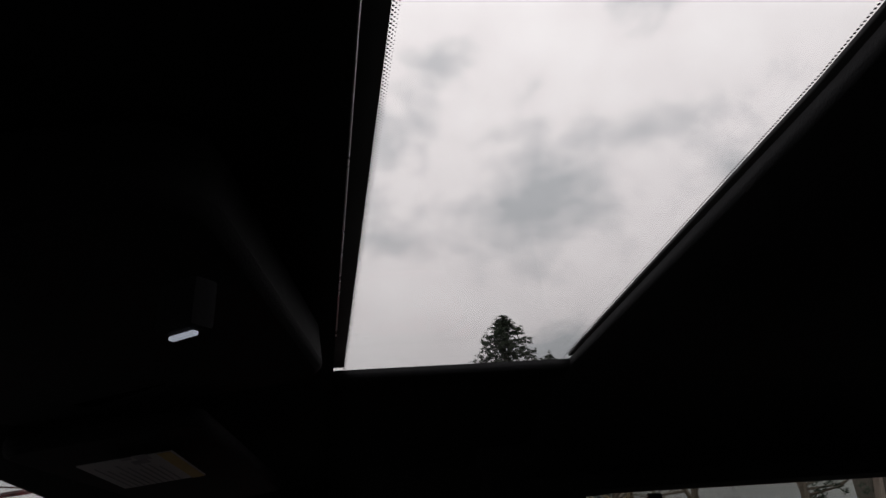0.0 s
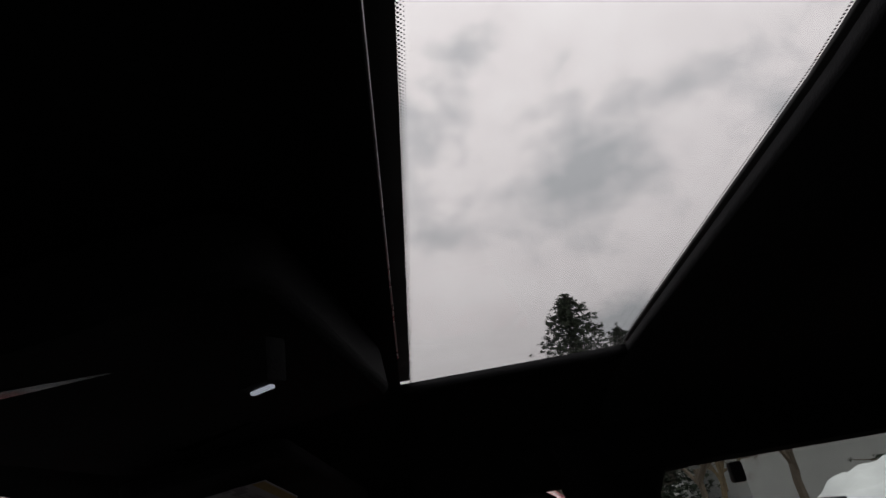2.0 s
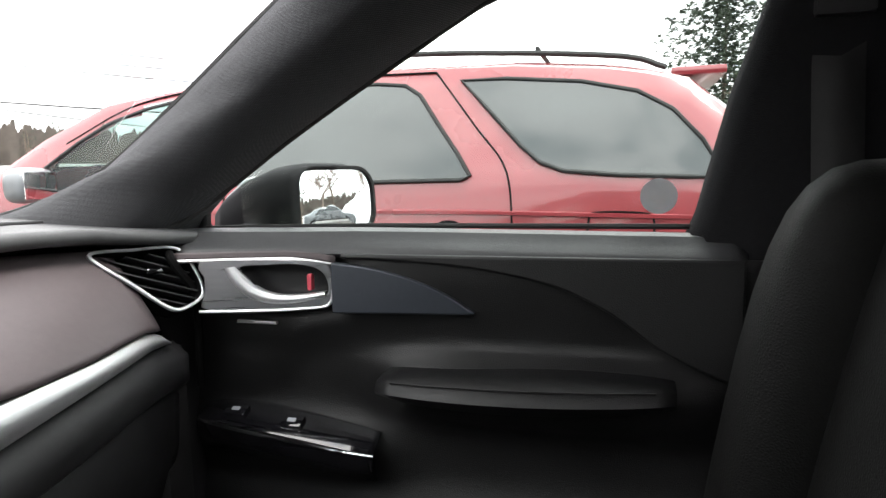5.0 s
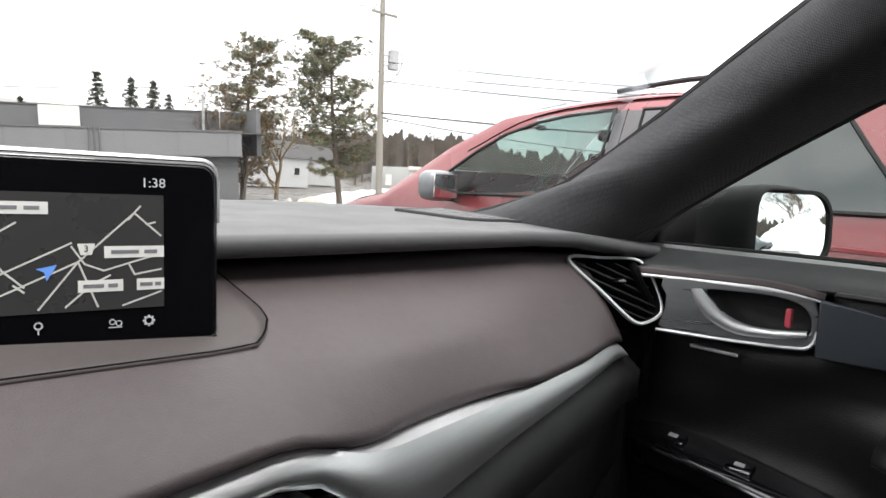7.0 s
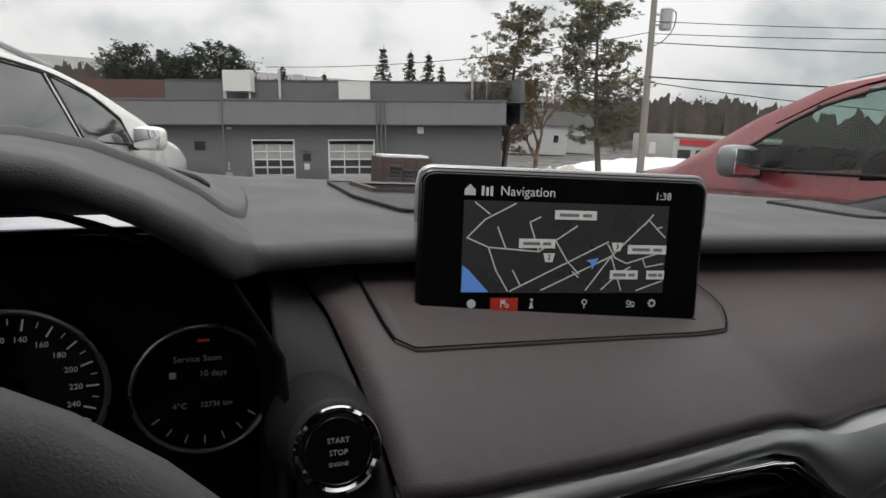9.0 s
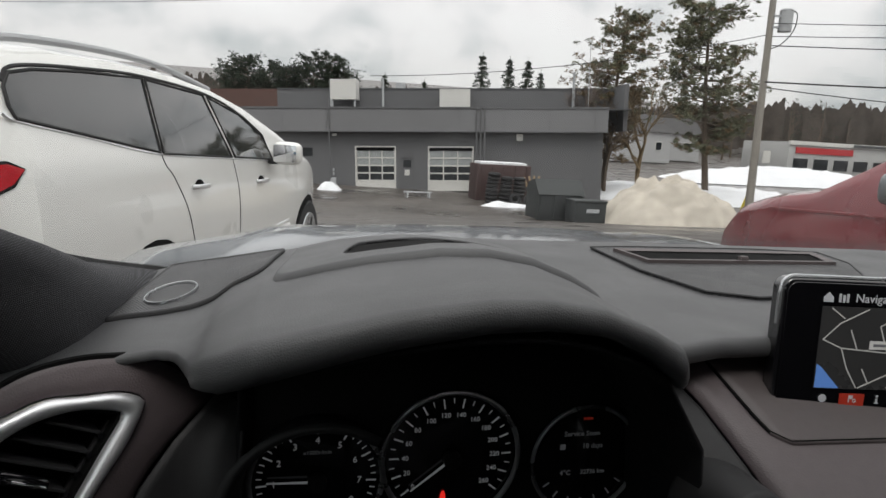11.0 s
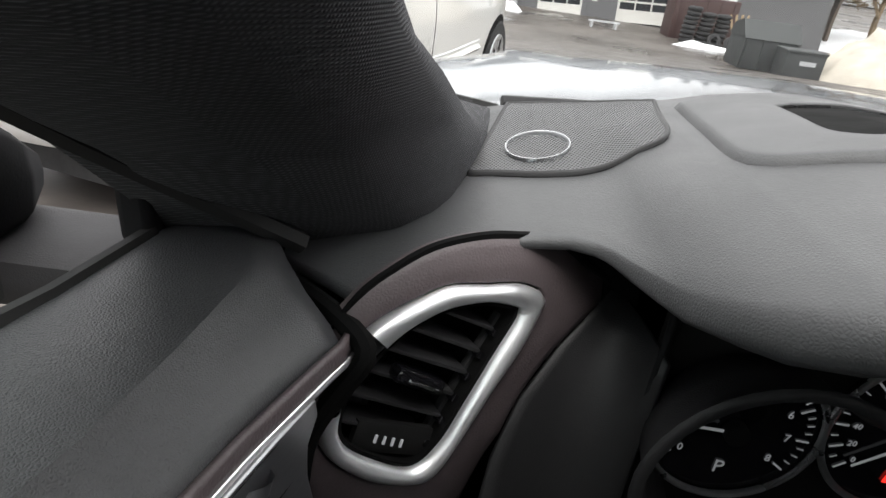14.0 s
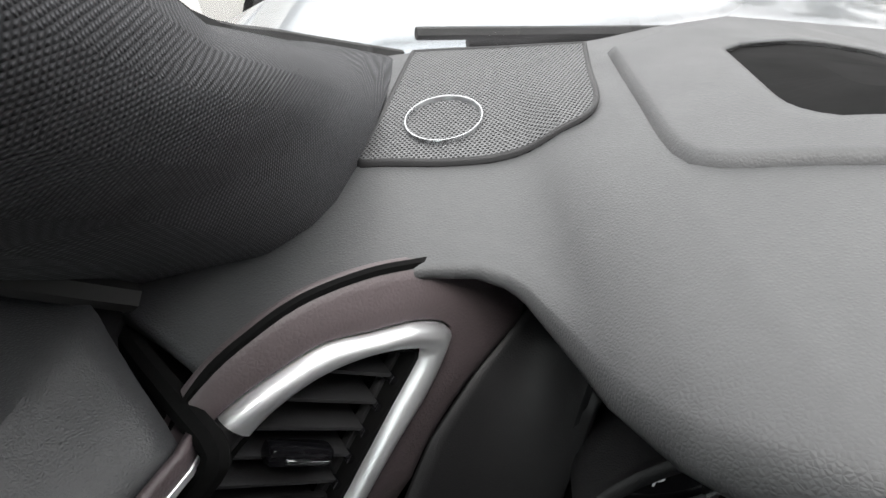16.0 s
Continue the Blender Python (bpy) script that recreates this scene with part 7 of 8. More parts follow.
# ---------------------------------------------------------------- outside: trees
def tufts(points, size, rnd, blades=7, flat=0.6):
    """Needle tufts: small crossed blades about each point."""
    v, f = [], []
    for p, s in points:
        for _ in range(blades):
            d = Vector((rnd.gauss(0, 1), rnd.gauss(0, 1), rnd.gauss(0, flat))).normalized()
            w = d.cross(Vector((rnd.gauss(0, 1), rnd.gauss(0, 1), rnd.gauss(0, 1)))).normalized()
            c = Vector(p) + Vector((rnd.gauss(0, 1), rnd.gauss(0, 1), rnd.gauss(0, 0.7))) * s * 0.35
            ln, wd = s * size * rnd.uniform(0.6, 1.2), s * size * rnd.uniform(0.06, 0.17)
            o = len(v)
            v += [tuple(c - d * ln * 0.5), tuple(c + w * wd), tuple(c + d * ln * 0.6), tuple(c - w * wd)]
            f.append((o, o + 1, o + 2, o + 3))
    return v, f


def mesh_part(name, v, f, mat, parent, label=""):
    me_ = bpy.data.meshes.new(name)
    me_.from_pydata(v, [], f)
    me_.materials.append(mat)
    ob = new(name, me_)
    ob.parent, ob.matrix_parent_inverse = parent, parent.matrix_world.inverted()
    if label:
        ob["label"] = label
    return ob


def pine(x, y, h, seed, lab, lean=(0, 0), crown_from=0.35, spread=0.22, mat="needle", dense=1.0, z0=None, brown=0.0):
    rnd = random.Random(seed)
    z0 = ground_z(x, y) - 0.1 if z0 is None else z0
    th = thing("pine_tree", lab, "tree", (x, y, z0), group="pines")
    top = Vector((x + lean[0], y + lean[1], z0 + h))
    base = Vector((x, y, z0))
    part("trunk", tube([tuple(base.lerp(top, t) + Vector((0.15 * math.sin(5 * t + seed), 0.1 * math.cos(4 * t), 0))) for t in (0, 0.15, 0.3, 0.45, 0.6, 0.75, 0.9, 1.0)], [h * 0.018 * (1 - 0.9 * t) + 0.02 for t in (0, 0.15, 0.3, 0.45, 0.6, 0.75, 0.9, 1.0)], 8), M["bark"], th)
    pts_, pts_b, limbs = [], [], []
    n = int(46 * dense)
    for k in range(n):
        t = crown_from + (1 - crown_from) * (k + rnd.random()) / n
        a = rnd.random() * math.tau
        reach = h * spread * (0.35 + 0.65 * math.sin(math.pi * min(1, (1.02 - t) / (1 - crown_from) * 0.72 + 0.12))) * rnd.uniform(0.55, 1.15)
        p0 = base.lerp(top, t)
        tip = p0 + Vector((math.cos(a) * reach, math.sin(a) * reach, reach * rnd.uniform(-0.05, 0.45)))
        mid = p0.lerp(tip, 0.5) - Vector((0, 0, reach * 0.08))
        limbs.append(tube([tuple(p0), tuple(mid), tuple(tip)], [0.012 * h * 0.4 * (1.1 - t) + 0.02, 0.03, 0.012], 5))
        for j in range(int(9 * dense)):
            f = rnd.uniform(0.35, 1.08)
            q = p0.lerp(mid, f * 2) if f < 0.5 else mid.lerp(tip, f * 2 - 1)
            q = q + Vector((rnd.gauss(0, 1), rnd.gauss(0, 1), rnd.gauss(0, 0.6))) * reach * 0.13
            (pts_b if rnd.random() < brown * (1.3 - t) else pts_).append((tuple(q), h * 0.022 * rnd.uniform(0.6, 1.3)))
    part("limbs", join(*limbs), M["bark"], th)
    v, f = tufts(pts_, 1.05, rnd, 17)
    mesh_part("crown", v, f, M[mat], th, "dark green needle tufts")
    if pts_b:
        v, f = tufts(pts_b, 1.0, rnd, 14)
        mesh_part("dry_needles", v, f, M["needle_brown"], th, "brown dry needles")
    return th


def spruce(x, y, h, seed, lab, width=0.17, z0=None, n=20, power=0.85):
    rnd = random.Random(seed)
    z0 = ground_z(x, y) - 0.1 if z0 is None else z0
    th = thing("spruce_tree", lab, "tree", (x, y, z0), group="spruces")
    part("trunk", tube([(x, y, z0), (x, y, z0 + h * 0.5), (x, y, z0 + h)], [h * 0.014, h * 0.008, 0.02], 8), M["bark"], th)
    pts_ = []
    for k in range(n):
        t = 0.06 + 0.93 * (k / n)
        reach = h * width * (1 - t) ** power + 0.12
        m_ = max(4, int(8 * (1 - t) + 4)) + (5 if n > 30 else 0)
        for b in range(m_):
            a = math.tau * (b + rnd.random() * 0.7) / m_
            rr = reach * rnd.uniform(0.7, 1.15)
            for j in range(5):
                f = (j + 0.6) / 5
                pts_.append(((x + math.cos(a) * rr * f, y + math.sin(a) * rr * f, z0 + h * t + rr * (0.12 - 0.38 * f * f) + rnd.gauss(0, 0.01) * h), h * (0.021 if n < 30 else 0.015) * rnd.uniform(0.7, 1.3)))
    pts_.append(((x, y, z0 + h * 1.0), h * 0.012))
    v, f = tufts(pts_, 1.4, rnd, 11, 0.35)
    mesh_part("crown", v, f, M["needle_dark"], th, "dark drooping spruce boughs")
    return th


def bare_tree(x, y, h, seed, lab, spread=0.5, mat="bark_grey", depth=5, z0=None, r0=None):
    rnd = random.Random(seed)
    z0 = ground_z(x, y) - 0.1 if z0 is None else z0
    th = thing("bare_tree", lab, "tree", (x, y, z0), group="bare trees")
    bms = []

    def grow(p, d, ln, r, k):
        q = p + d * ln
        mid = p + d * ln * 0.5 + Vector((rnd.gauss(0, 1), rnd.gauss(0, 1), 0)) * ln * 0.06
        bms.append(tube([tuple(p), tuple(mid), tuple(q)], [r, r * 0.85, r * 0.68], 5 if k < 3 else 3))
        if k >= depth:
            return
        for _ in range(3 if k else 4):
            nd = (d + Vector((rnd.gauss(0, 1), rnd.gauss(0, 1), rnd.gauss(0.1, 0.6))) * spread).normalized()
            grow(p.lerp(q, rnd.uniform(0.55, 1.0)), nd, ln * rnd.uniform(0.55, 0.8), max(r * 0.55, 0.006), k + 1)

    grow(Vector((x, y, z0)), Vector((0, 0, 1)), h * 0.36, r0 or h * 0.02, 0)
    part("branches", join(*bms), M[mat], th, "bare grey-brown branches")
    return th


pine(19.8, 40, 10.0 - ground_z(18.6, 40), 1, "tall sparse pine with brown lower boughs", (0.9, 0), 0.22, 0.24, brown=1.0, dense=1.9)
pine(28.1, 40, 11.3 - ground_z(26.6, 40), 2, "tall dark green pine beside utility pole", (-1.6, 0), 0.26, 0.25, dense=2.0, brown=0.35)
bare_tree(22.4, 39.5, 9.5, 3, "bare leaning tree with brown twigs", 0.42, "needle_brown", 5)
bare_tree(19.0, 37.8, 8.0, 4, "bare forked tree trunk near garage", 0.45, "bark", 5)
bare_tree(18.8, 41.0, 10.0, 14, "bare thin tree near garage corner", 0.40, "bark_grey", 5)
spruce(24.8, 90, 13.45 - ground_z(24.8, 90), 5, "tall dark spruce behind garage", 0.27)
spruce(28.9, 90, 13.3 - ground_z(28.9, 90), 6, "tall dark spruce behind garage", 0.25)
spruce(31.7, 90, 13.35 - ground_z(31.7, 90), 7, "tall dark spruce behind garage", 0.23)
spruce(33.8, 90, 11.8 - ground_z(33.8, 90), 8, "slim dark spruce behind garage", 0.20)
spruce(17.4, 95, 9.8, 9, "small dark spruce behind garage", 0.28)
spruce(11.6, 96, 10.4, 10, "small dark spruce behind garage", 0.28)
for k, (x, y, h) in enumerate(tuple((x, y, t - ground_z(x, y)) for x, y, t in ((-11.5, 112, 11.2), (-9.0, 108, 12.2), (-5.8, 112, 11.6), (-3.0, 110, 11.0), (-0.8, 112, 11.5), (1.5, 110, 13.0), (4.6, 110, 13.4), (6.5, 112, 10.8)))):
    pine(x, y, h, 20 + k, "broad dark pine on far ridge behind garage", (0, 0), 0.08, 0.34, "needle_dark", dense=2.3)
spruce(30.3, -4.5, 11.35, 40, "tall dark spruce beyond parked cars", 0.44, n=46, power=0.62)
spruce(30.8, -6.75, 9.5, 41, "dark spruce beside taller spruce", 0.30, n=32, power=0.7)
bare_tree(29.6, -15.0, 14.2, 42, "tall bare tree beyond snow bank", 0.42, "bark_grey", 6)
bare_tree(19.5, -14.0, 9.0, 43, "bare tree with pale limbs behind snow bank", 0.55, "bark_grey", 6)
pine(23.0, -13.6, 8.5, 44, "dark evergreen behind snow bank", (0, 0), 0.05, 0.36, "needle_dark", dense=1.0)
for x, y, h, k in ((18.6, -5.4, 5.6, 46), (20.2, -8.6, 7.2, 47), (18.2, -10.8, 6.6, 48)):
    bare_tree(x, y, h, k, "bare brown-twigged tree behind snow bank", 0.6, "bark", 6)
bare_tree(22.0, -7.0, 5.5, 45, "bare shrub with brown leaves behind snow bank", 0.6, "needle_brown", 5)
for k, (x, y) in enumerate(((2.0, -24.0), (7.5, -26.0), (13.0, -23.0), (-4.0, -27.0))):
    bare_tree(x, y, 9.0, 60 + k, "bare roadside tree behind car park", 0.5, "bark_grey", 5)
    pine(x + 2.5, y - 4, 9.0, 70 + k, "dark evergreen behind car park", (0, 0), 0.1, 0.25, "needle_dark", dense=0.6)

# far woods on the ridges, right of the pole and all round the horizon
rnd = random.Random(77)
fv, ff = [], []
for k in range(6500):
    a = rnd.uniform(-math.pi, math.pi)
    d_ = rnd.uniform(150, 260)
    x, y = d_ * math.sin(a), d_ * math.cos(a)
    zb_ = max(ground_z(x, y), 0) + (4.0 + 5 * noise.noise((a * 3, 0.3, 0)) if a > 0.5 else 1.0)
    h, w = rnd.uniform(3.0, 8.5), rnd.uniform(0.7, 2.4)
    o = len(fv)
    t, c = Vector((math.cos(a), -math.sin(a), 0)) * w, Vector((x, y, zb_ - 3))
    crown = [(math.cos(math.pi * q / 9) * rnd.uniform(0.55, 1.1), 0.35 + 0.65 * math.sin(math.pi * q / 9) ** rnd.choice((0.7, 1.0, 1.8)) * rnd.uniform(0.75, 1.1)) for q in range(10)]
    fv += [tuple(c - t * 0.8), tuple(c + t * 0.8)] + [tuple(c + t * u + Vector((0, 0, h * v + 3))) for u, v in crown]
    ff.append(tuple(range(o, o + 12)))
me = bpy.data.meshes.new("far_woods")
me.from_pydata(fv, [], ff)
me.materials.append(M["far_wood"])
tagged(new("far_woods", me), "grey-brown leafless woods on distant ridge", "woods", kind="stuff")
for k in range(26):
    x, y = 58 + 3.2 * k + rnd.uniform(-2, 2), 100 + rnd.uniform(-12, 18)
    pine(x, y, rnd.uniform(7, 12), 100 + k, "dark evergreen on far hillside", (0, 0), 0.08, 0.3, "needle_dark", dense=0.35)

# ---------------------------------------------------------------- outside: store across the road, houses
st = thing("store", "pale flat-roofed store with red sign band", "building", (68, 72, 0))
part("wall", box(20, 9, 4.4, (72, 76, 1.0), 0.05), M["store_wall"], st)
part("sign_band", box(9.0, 0.12, 0.8, (67.5, 71.4, 2.15)), M["red_sign"], st, "red sign band", smooth=False)
part("cornice", box(20.3, 0.3, 0.5, (72, 71.4, 3.1)), M["off_white"], st, smooth=False)
for k in range(5):
    part("window", box(2.2, 0.1, 1.4, (64 + 3.2 * k, 71.45, 0.4)), M["pane_dark"], st, smooth=False)
part("letter_bar", box(5.5, 0.05, 0.35, (74.5, 71.2, 3.1)), M["dark_wall"], st, smooth=False)


def house(x, y, w, d, h, lab, rz=0.0, z0=None):
    z0 = ground_z(x, y) if z0 is None else z0
    th = thing("house", lab, "house", (x, y, z0), group="houses", rz=rz)
    m = pose(x, y, z0, 0, 0, rz)
    part("wall", moved(box(w, d, h, (0, 0, h / 2)), m), M["siding"], th, smooth=False)
    part("roof", moved(prism([(-d / 2 - 0.4, 0), (d / 2 + 0.4, 0), (0, d * 0.32)], w + 0.6, Matrix(((0, 0, 1, -w / 2 - 0.3), (1, 0, 0, 0), (0, 1, 0, h), (0, 0, 0, 1)))), m), M["roof_dark"], th, smooth=False)
    for k in (-0.28, 0.28):
        wd = part("window", moved(box(1.1, 0.1, 1.2, (k * w, -d / 2 - 0.03, h * 0.55)), m), M["off_white"], th, smooth=False)
        part("pane", moved(box(0.95, 0.1, 1.05, (k * w, -d / 2 - 0.05, h * 0.55)), m), M["pane_dark"], wd, smooth=False)
    return th


house(45, 84, 10, 8, 4.2, "pale house on slope beyond road", 10)
house(56, 92, 9, 8, 4.0, "pale house on slope beyond road", -12)
house(31, -13.2, 9, 8, 3.6, "pale house with gabled roof behind snow bank", 96, z0=0.2)


# ---------------------------------------------------------------- outside: vehicles
def vehicle(name, label, at, rz, L, W, top, belt, paint, side_wins, wheels, group="parked cars", wheel_r=0.36, screen=None, tumble=0.30, tail=0.13, bow=0.0):
    """A car along local +y, its rear at y = 0. top: roof and bonnet line of (y, z). side_wins: outlines in (y, z)."""
    th = thing(name, label, "car", at, group=group, rz=rz)
    m = pose(*at, 0, 0, rz)

    def sx(y, z):
        x = W / 2 - 0.05 * ((z - 0.80) / 0.5) ** 2 * (0.5 if z < 0.8 else 1.0)
        if z > belt:
            x = W / 2 - 0.05 * ((belt - 0.80) / 0.5) ** 2 - tumble * (z - belt) - 0.10 * (z - belt) ** 2
        e = max(0.0, (0.55 - y) / 0.55)
        x -= tail * e ** 2.2
        e = max(0.0, (y - (L - 1.0)) / 1.0)
        x -= 0.20 * e ** 2.2
        return x

    def bent(x, y, z):
        return (x, y + bow * x * x * max(0.0, 1 - max(y, 0.0) / 0.5), z)

    ys = sorted({0.0, 0.02, 0.06, 0.12, 0.22, 0.36} | {0.5 + (L - 0.9) * k / 70 for k in range(71)} | {L - 0.3, L - 0.18, L - 0.09, L - 0.04, L})
    rows_ = []
    for y in ys:
        zt = interp(y, top)[0]
        lo = 0.34 + (0.12 if y < 0.05 or y > L - 0.05 else 0)
        half = []
        for k in range(29):
            z = lo + (zt - 0.07 - lo) * k / 28
            half.append((sx(y, z), y, z))
        xe = half[-1][0]
        half += [(xe - 0.025, y, zt - 0.03), (xe - 0.08, y, zt - 0.008), (xe * 0.6, y, zt + 0.012), (0.0, y, zt + 0.02)]
        rows_.append([bent(*p) for p in half] + [bent(-p[0], p[1], p[2]) for p in half[-2::-1]])
    bm = sheet(rows_)
    bm.verts.ensure_lookup_table()
    n = len(rows_[0])
    for o in (0, (len(rows_) - 1) * n):
        for k in range(n // 2):
            a, b, c, d = bm.verts[o + k], bm.verts[o + k + 1], bm.verts[o + n - 2 - k], bm.verts[o + n - 1 - k]
            if len({a, b, c, d}) == 4:
                bm.faces.new((a, b, c, d))
            elif len({a, b, c, d}) == 3:
                bm.faces.new(list(dict.fromkeys((a, b, c, d))))
    def within(y, z, poly):
        ins = False
        for (y0, z0), (y1, z1) in zip(poly, poly[1:] + poly[:1]):
            if (z0 > z) != (z1 > z) and y < (y1 - y0) * (z - z0) / (z1 - z0) + y0:
                ins = not ins
        return ins

    holes = [pts for pts, gm in side_wins if gm == "car_glass_light"]
    gone = []
    for f_ in bm.faces:
        c = f_.calc_center_median()
        if any(abs(c.x) > 0.4 and within(c.y, c.z, h_) for h_ in holes) or (screen and screen[0] < c.y < screen[1] and abs(c.x) < 0.62 and c.z > interp(c.y, top)[0] - 0.06):
            gone.append(f_)
    bmesh.ops.delete(bm, geom=gone, context="FACES")
    body = part("body", moved(bm, m), M[paint], th, sharp=35)
    if screen:
        part("windscreen_glass", moved(sheet([[(x, y, interp(y, top)[0] + 0.022 - 0.02 * abs(x)) for x in (-0.66, -0.4, 0.0, 0.4, 0.66)] for y in [screen[0] - 0.03 + (screen[1] - screen[0] + 0.06) * k / 8 for k in range(9)]]), m), M["car_glass_light"], th, "clear windscreen", sharp=0)
        part("cabin_trim", moved(box(W * 0.80, screen[1] + 0.2, 0.5, (0, (screen[1] + 0.2) / 2 + 0.2, 0.85), 0.05), m), M["dash_low"], th, "dark cabin trim")
        for s in (1, -1):
            part("seat", moved(cushion(0.5, 0.16, 0.62, (s * 0.40, screen[0] - 0.75, 1.22), -14), m), M["seat"], th, "dark front seat", sub=1)
            part("headrest", moved(cushion(0.26, 0.10, 0.18, (s * 0.40, screen[0] - 0.86, 1.56), -10), m), M["seat"], th, sub=1)
        part("rear_seat", moved(cushion(1.3, 0.18, 0.62, (0, screen[0] - 1.75, 1.20), -14), m), M["seat"], th, sub=1)
        part("rear_view_mirror", moved(cushion(0.24, 0.04, 0.07, (0, screen[0] + 0.12, 1.53), 0), m), M["black"], th, sub=1)
    part("underside", moved(box(W * 0.86, L * 0.94, 0.2, (0, L / 2, 0.34)), m), M["rubber"], th, smooth=False)

    def on_side(pts, s, lift):
        return [bent(s * (sx(y, z) + lift), y, z) for y, z in pts]

    def patch(nm, pts, s, mat, lift=0.004, parent=th, lab="", rim=None):
        bm_ = bmesh.new()
        c = (sum(p[0] for p in pts) / len(pts), sum(p[1] for p in pts) / len(pts))
        vo, vi = [bm_.verts.new(p) for p in on_side(pts, s, lift)], [bm_.verts.new(p) for p in on_side(pts, s, -0.01)]
        prev = vo
        for i in range(len(pts)):
            j = (i + 1) % len(pts)
            bm_.faces.new((vi[i], vi[j], vo[j], vo[i]))
        for s_ in (0.82, 0.62, 0.42, 0.22):
            ring = [bm_.verts.new(p) for p in on_side([(c[0] + (p[0] - c[0]) * s_, c[1] + (p[1] - c[1]) * s_) for p in pts], s, lift)]
            for i in range(len(pts)):
                j = (i + 1) % len(pts)
                bm_.faces.new((prev[i], prev[j], ring[j], ring[i]))
            prev = ring
        bm_.faces.new(prev)
        w = part(nm, moved(bm_, m), mat, parent, lab, sharp=30)
        if rim:
            part("window_trim", moved(tube(on_side(pts, s, lift + 0.001), 0.008, 6, closed=True), m), rim, w)
        return w

    for s in (1, -1):
        for i, (pts, gm) in enumerate(side_wins):
            patch("window", pts, s, M[gm], lift=0.007, rim=M["rubber"])
        for y in wheels:
            # flat dark patch on the closed body for the shaded wheel well
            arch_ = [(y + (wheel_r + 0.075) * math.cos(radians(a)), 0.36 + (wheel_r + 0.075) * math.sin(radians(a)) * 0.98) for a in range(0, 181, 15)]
            patch("wheel_well_shade", arch_, s, M["slot"], 0.003)
            wh = part("wheel", moved(cyl(wheel_r, 0.23, (s * (sx(y, 0.6) - 0.10), y, wheel_r), 28, m=pose(0, 0, 0, 0, 90, 0)), m), M["tyre"], th, "black tyre with alloy wheel", bevel=0.03)
            part("rim", moved(cyl(wheel_r * 0.66, 0.02, (s * (sx(y, 0.6) + 0.017), y, wheel_r), 24, m=pose(0, 0, 0, 0, 90, 0)), m), M["alloy"], wh, "alloy rim", bevel=0.008)
            for k in range(5):
                a = k * math.tau / 5
                part("rim_gap", moved(box(0.01, 0.055, 0.10, (s * (sx(y, 0.6) + 0.024), y + wheel_r * 0.40 * math.cos(a), wheel_r + wheel_r * 0.40 * math.sin(a)), 0, m=pose(0, 0, 0, math.degrees(a) + 90, 0, 0)), m), M["slot"], wh, smooth=False)
    th_tools[th.name] = (m, sx, patch, on_side)
    return th


th_tools = {}


def seam(th, pts, s, mat="slot", r=0.004, name="door_gap"):
    m, sx, patch, on_side = th_tools[th.name]
    n = max(8, len(pts) * 4)
    line = curve_pts([(0, y, z) for y, z in pts], n)
    return part(name, moved(tube([(s * (sx(p[1], p[2]) + 0.0), p[1], p[2]) for p in line], r, 5), m), M[mat], th)


def handle(th, y, z, s, mat, a=0.10):
    m, sx, patch, on_side = th_tools[th.name]
    h_ = part("door_handle", moved(tube([(s * (sx(y - a, z) + 0.004), y - a, z), (s * (sx(y - a + 0.02, z) + 0.030), y - a + 0.02, z), (s * (sx(y, z) + 0.034), y, z), (s * (sx(y + a - 0.02, z) + 0.030), y + a - 0.02, z), (s * (sx(y + a, z) + 0.004), y + a, z)], 0.013, 8, flat=1.2), m), M[mat], th)
    part("handle_cup", moved(prism(smooth_loop([(-0.062, 0.0), (-0.035, 0.030), (0.0, 0.038), (0.035, 0.030), (0.062, 0.0), (0.035, -0.022), (0.0, -0.028), (-0.035, -0.022)]), 0.004, face_m((s * (sx(y, z) - 0.001), y, z + 0.004), (s, 0, 0))), m), M["slot"], h_)


def door_mirror_out(th, y, z, s, mat, k=1.0):
    m, sx, patch, on_side = th_tools[th.name]
    x = sx(y, z)
    h_ = part("wing_mirror", moved(cushion(0.24 * k, 0.15 * k, 0.19 * k, (s * (x + 0.04 + 0.12 * k), y, z + 0.10 * k)), m), M[mat], th, sub=1)
    part("mirror_face", moved(box(0.19 * k, 0.006, 0.14 * k, (s * (x + 0.04 + 0.12 * k), y - 0.074 * k, z + 0.10 * k), 0.002), m), M["mirror"], h_)
    part("mirror_stalk", moved(box(0.12, 0.07, 0.05, (s * (x + 0.03), y + 0.02, z + 0.03), 0.015), m), M["rubber"], h_)


# white wagon in the next bay
wt = vehicle("white_suv", "pearl white sport utility wagon parked alongside", (-2.60, 2.30, -0.13), -17.0, 5.10, 1.98,
             [(0.000, 1.180), (0.050, 1.280), (0.220, 1.490), (0.400, 1.630), (0.600, 1.715), (0.900, 1.752), (1.400, 1.768), (2.000, 1.752), (2.500, 1.705), (3.000, 1.605), (3.650, 1.405), (4.100, 1.240), (4.500, 1.150), (4.850, 1.030), (5.030, 0.850), (5.100, 0.650)], 1.23, "white_paint",
             [([(0.470, 1.474), (0.500, 1.426), (0.924, 1.362), (1.523, 1.273), (1.595, 1.678), (1.050, 1.660), (0.700, 1.635), (0.550, 1.608), (0.490, 1.550)], "car_glass"), ([(1.552, 1.266), (2.480, 1.221), (2.314, 1.635), (1.624, 1.675)], "car_glass"),
              ([(2.532, 1.220), (3.303, 1.182), (3.200, 1.365), (2.840, 1.525), (2.375, 1.625)], "car_glass")], (1.38, 4.32), wheel_r=0.37, tail=0.32, bow=0.42)
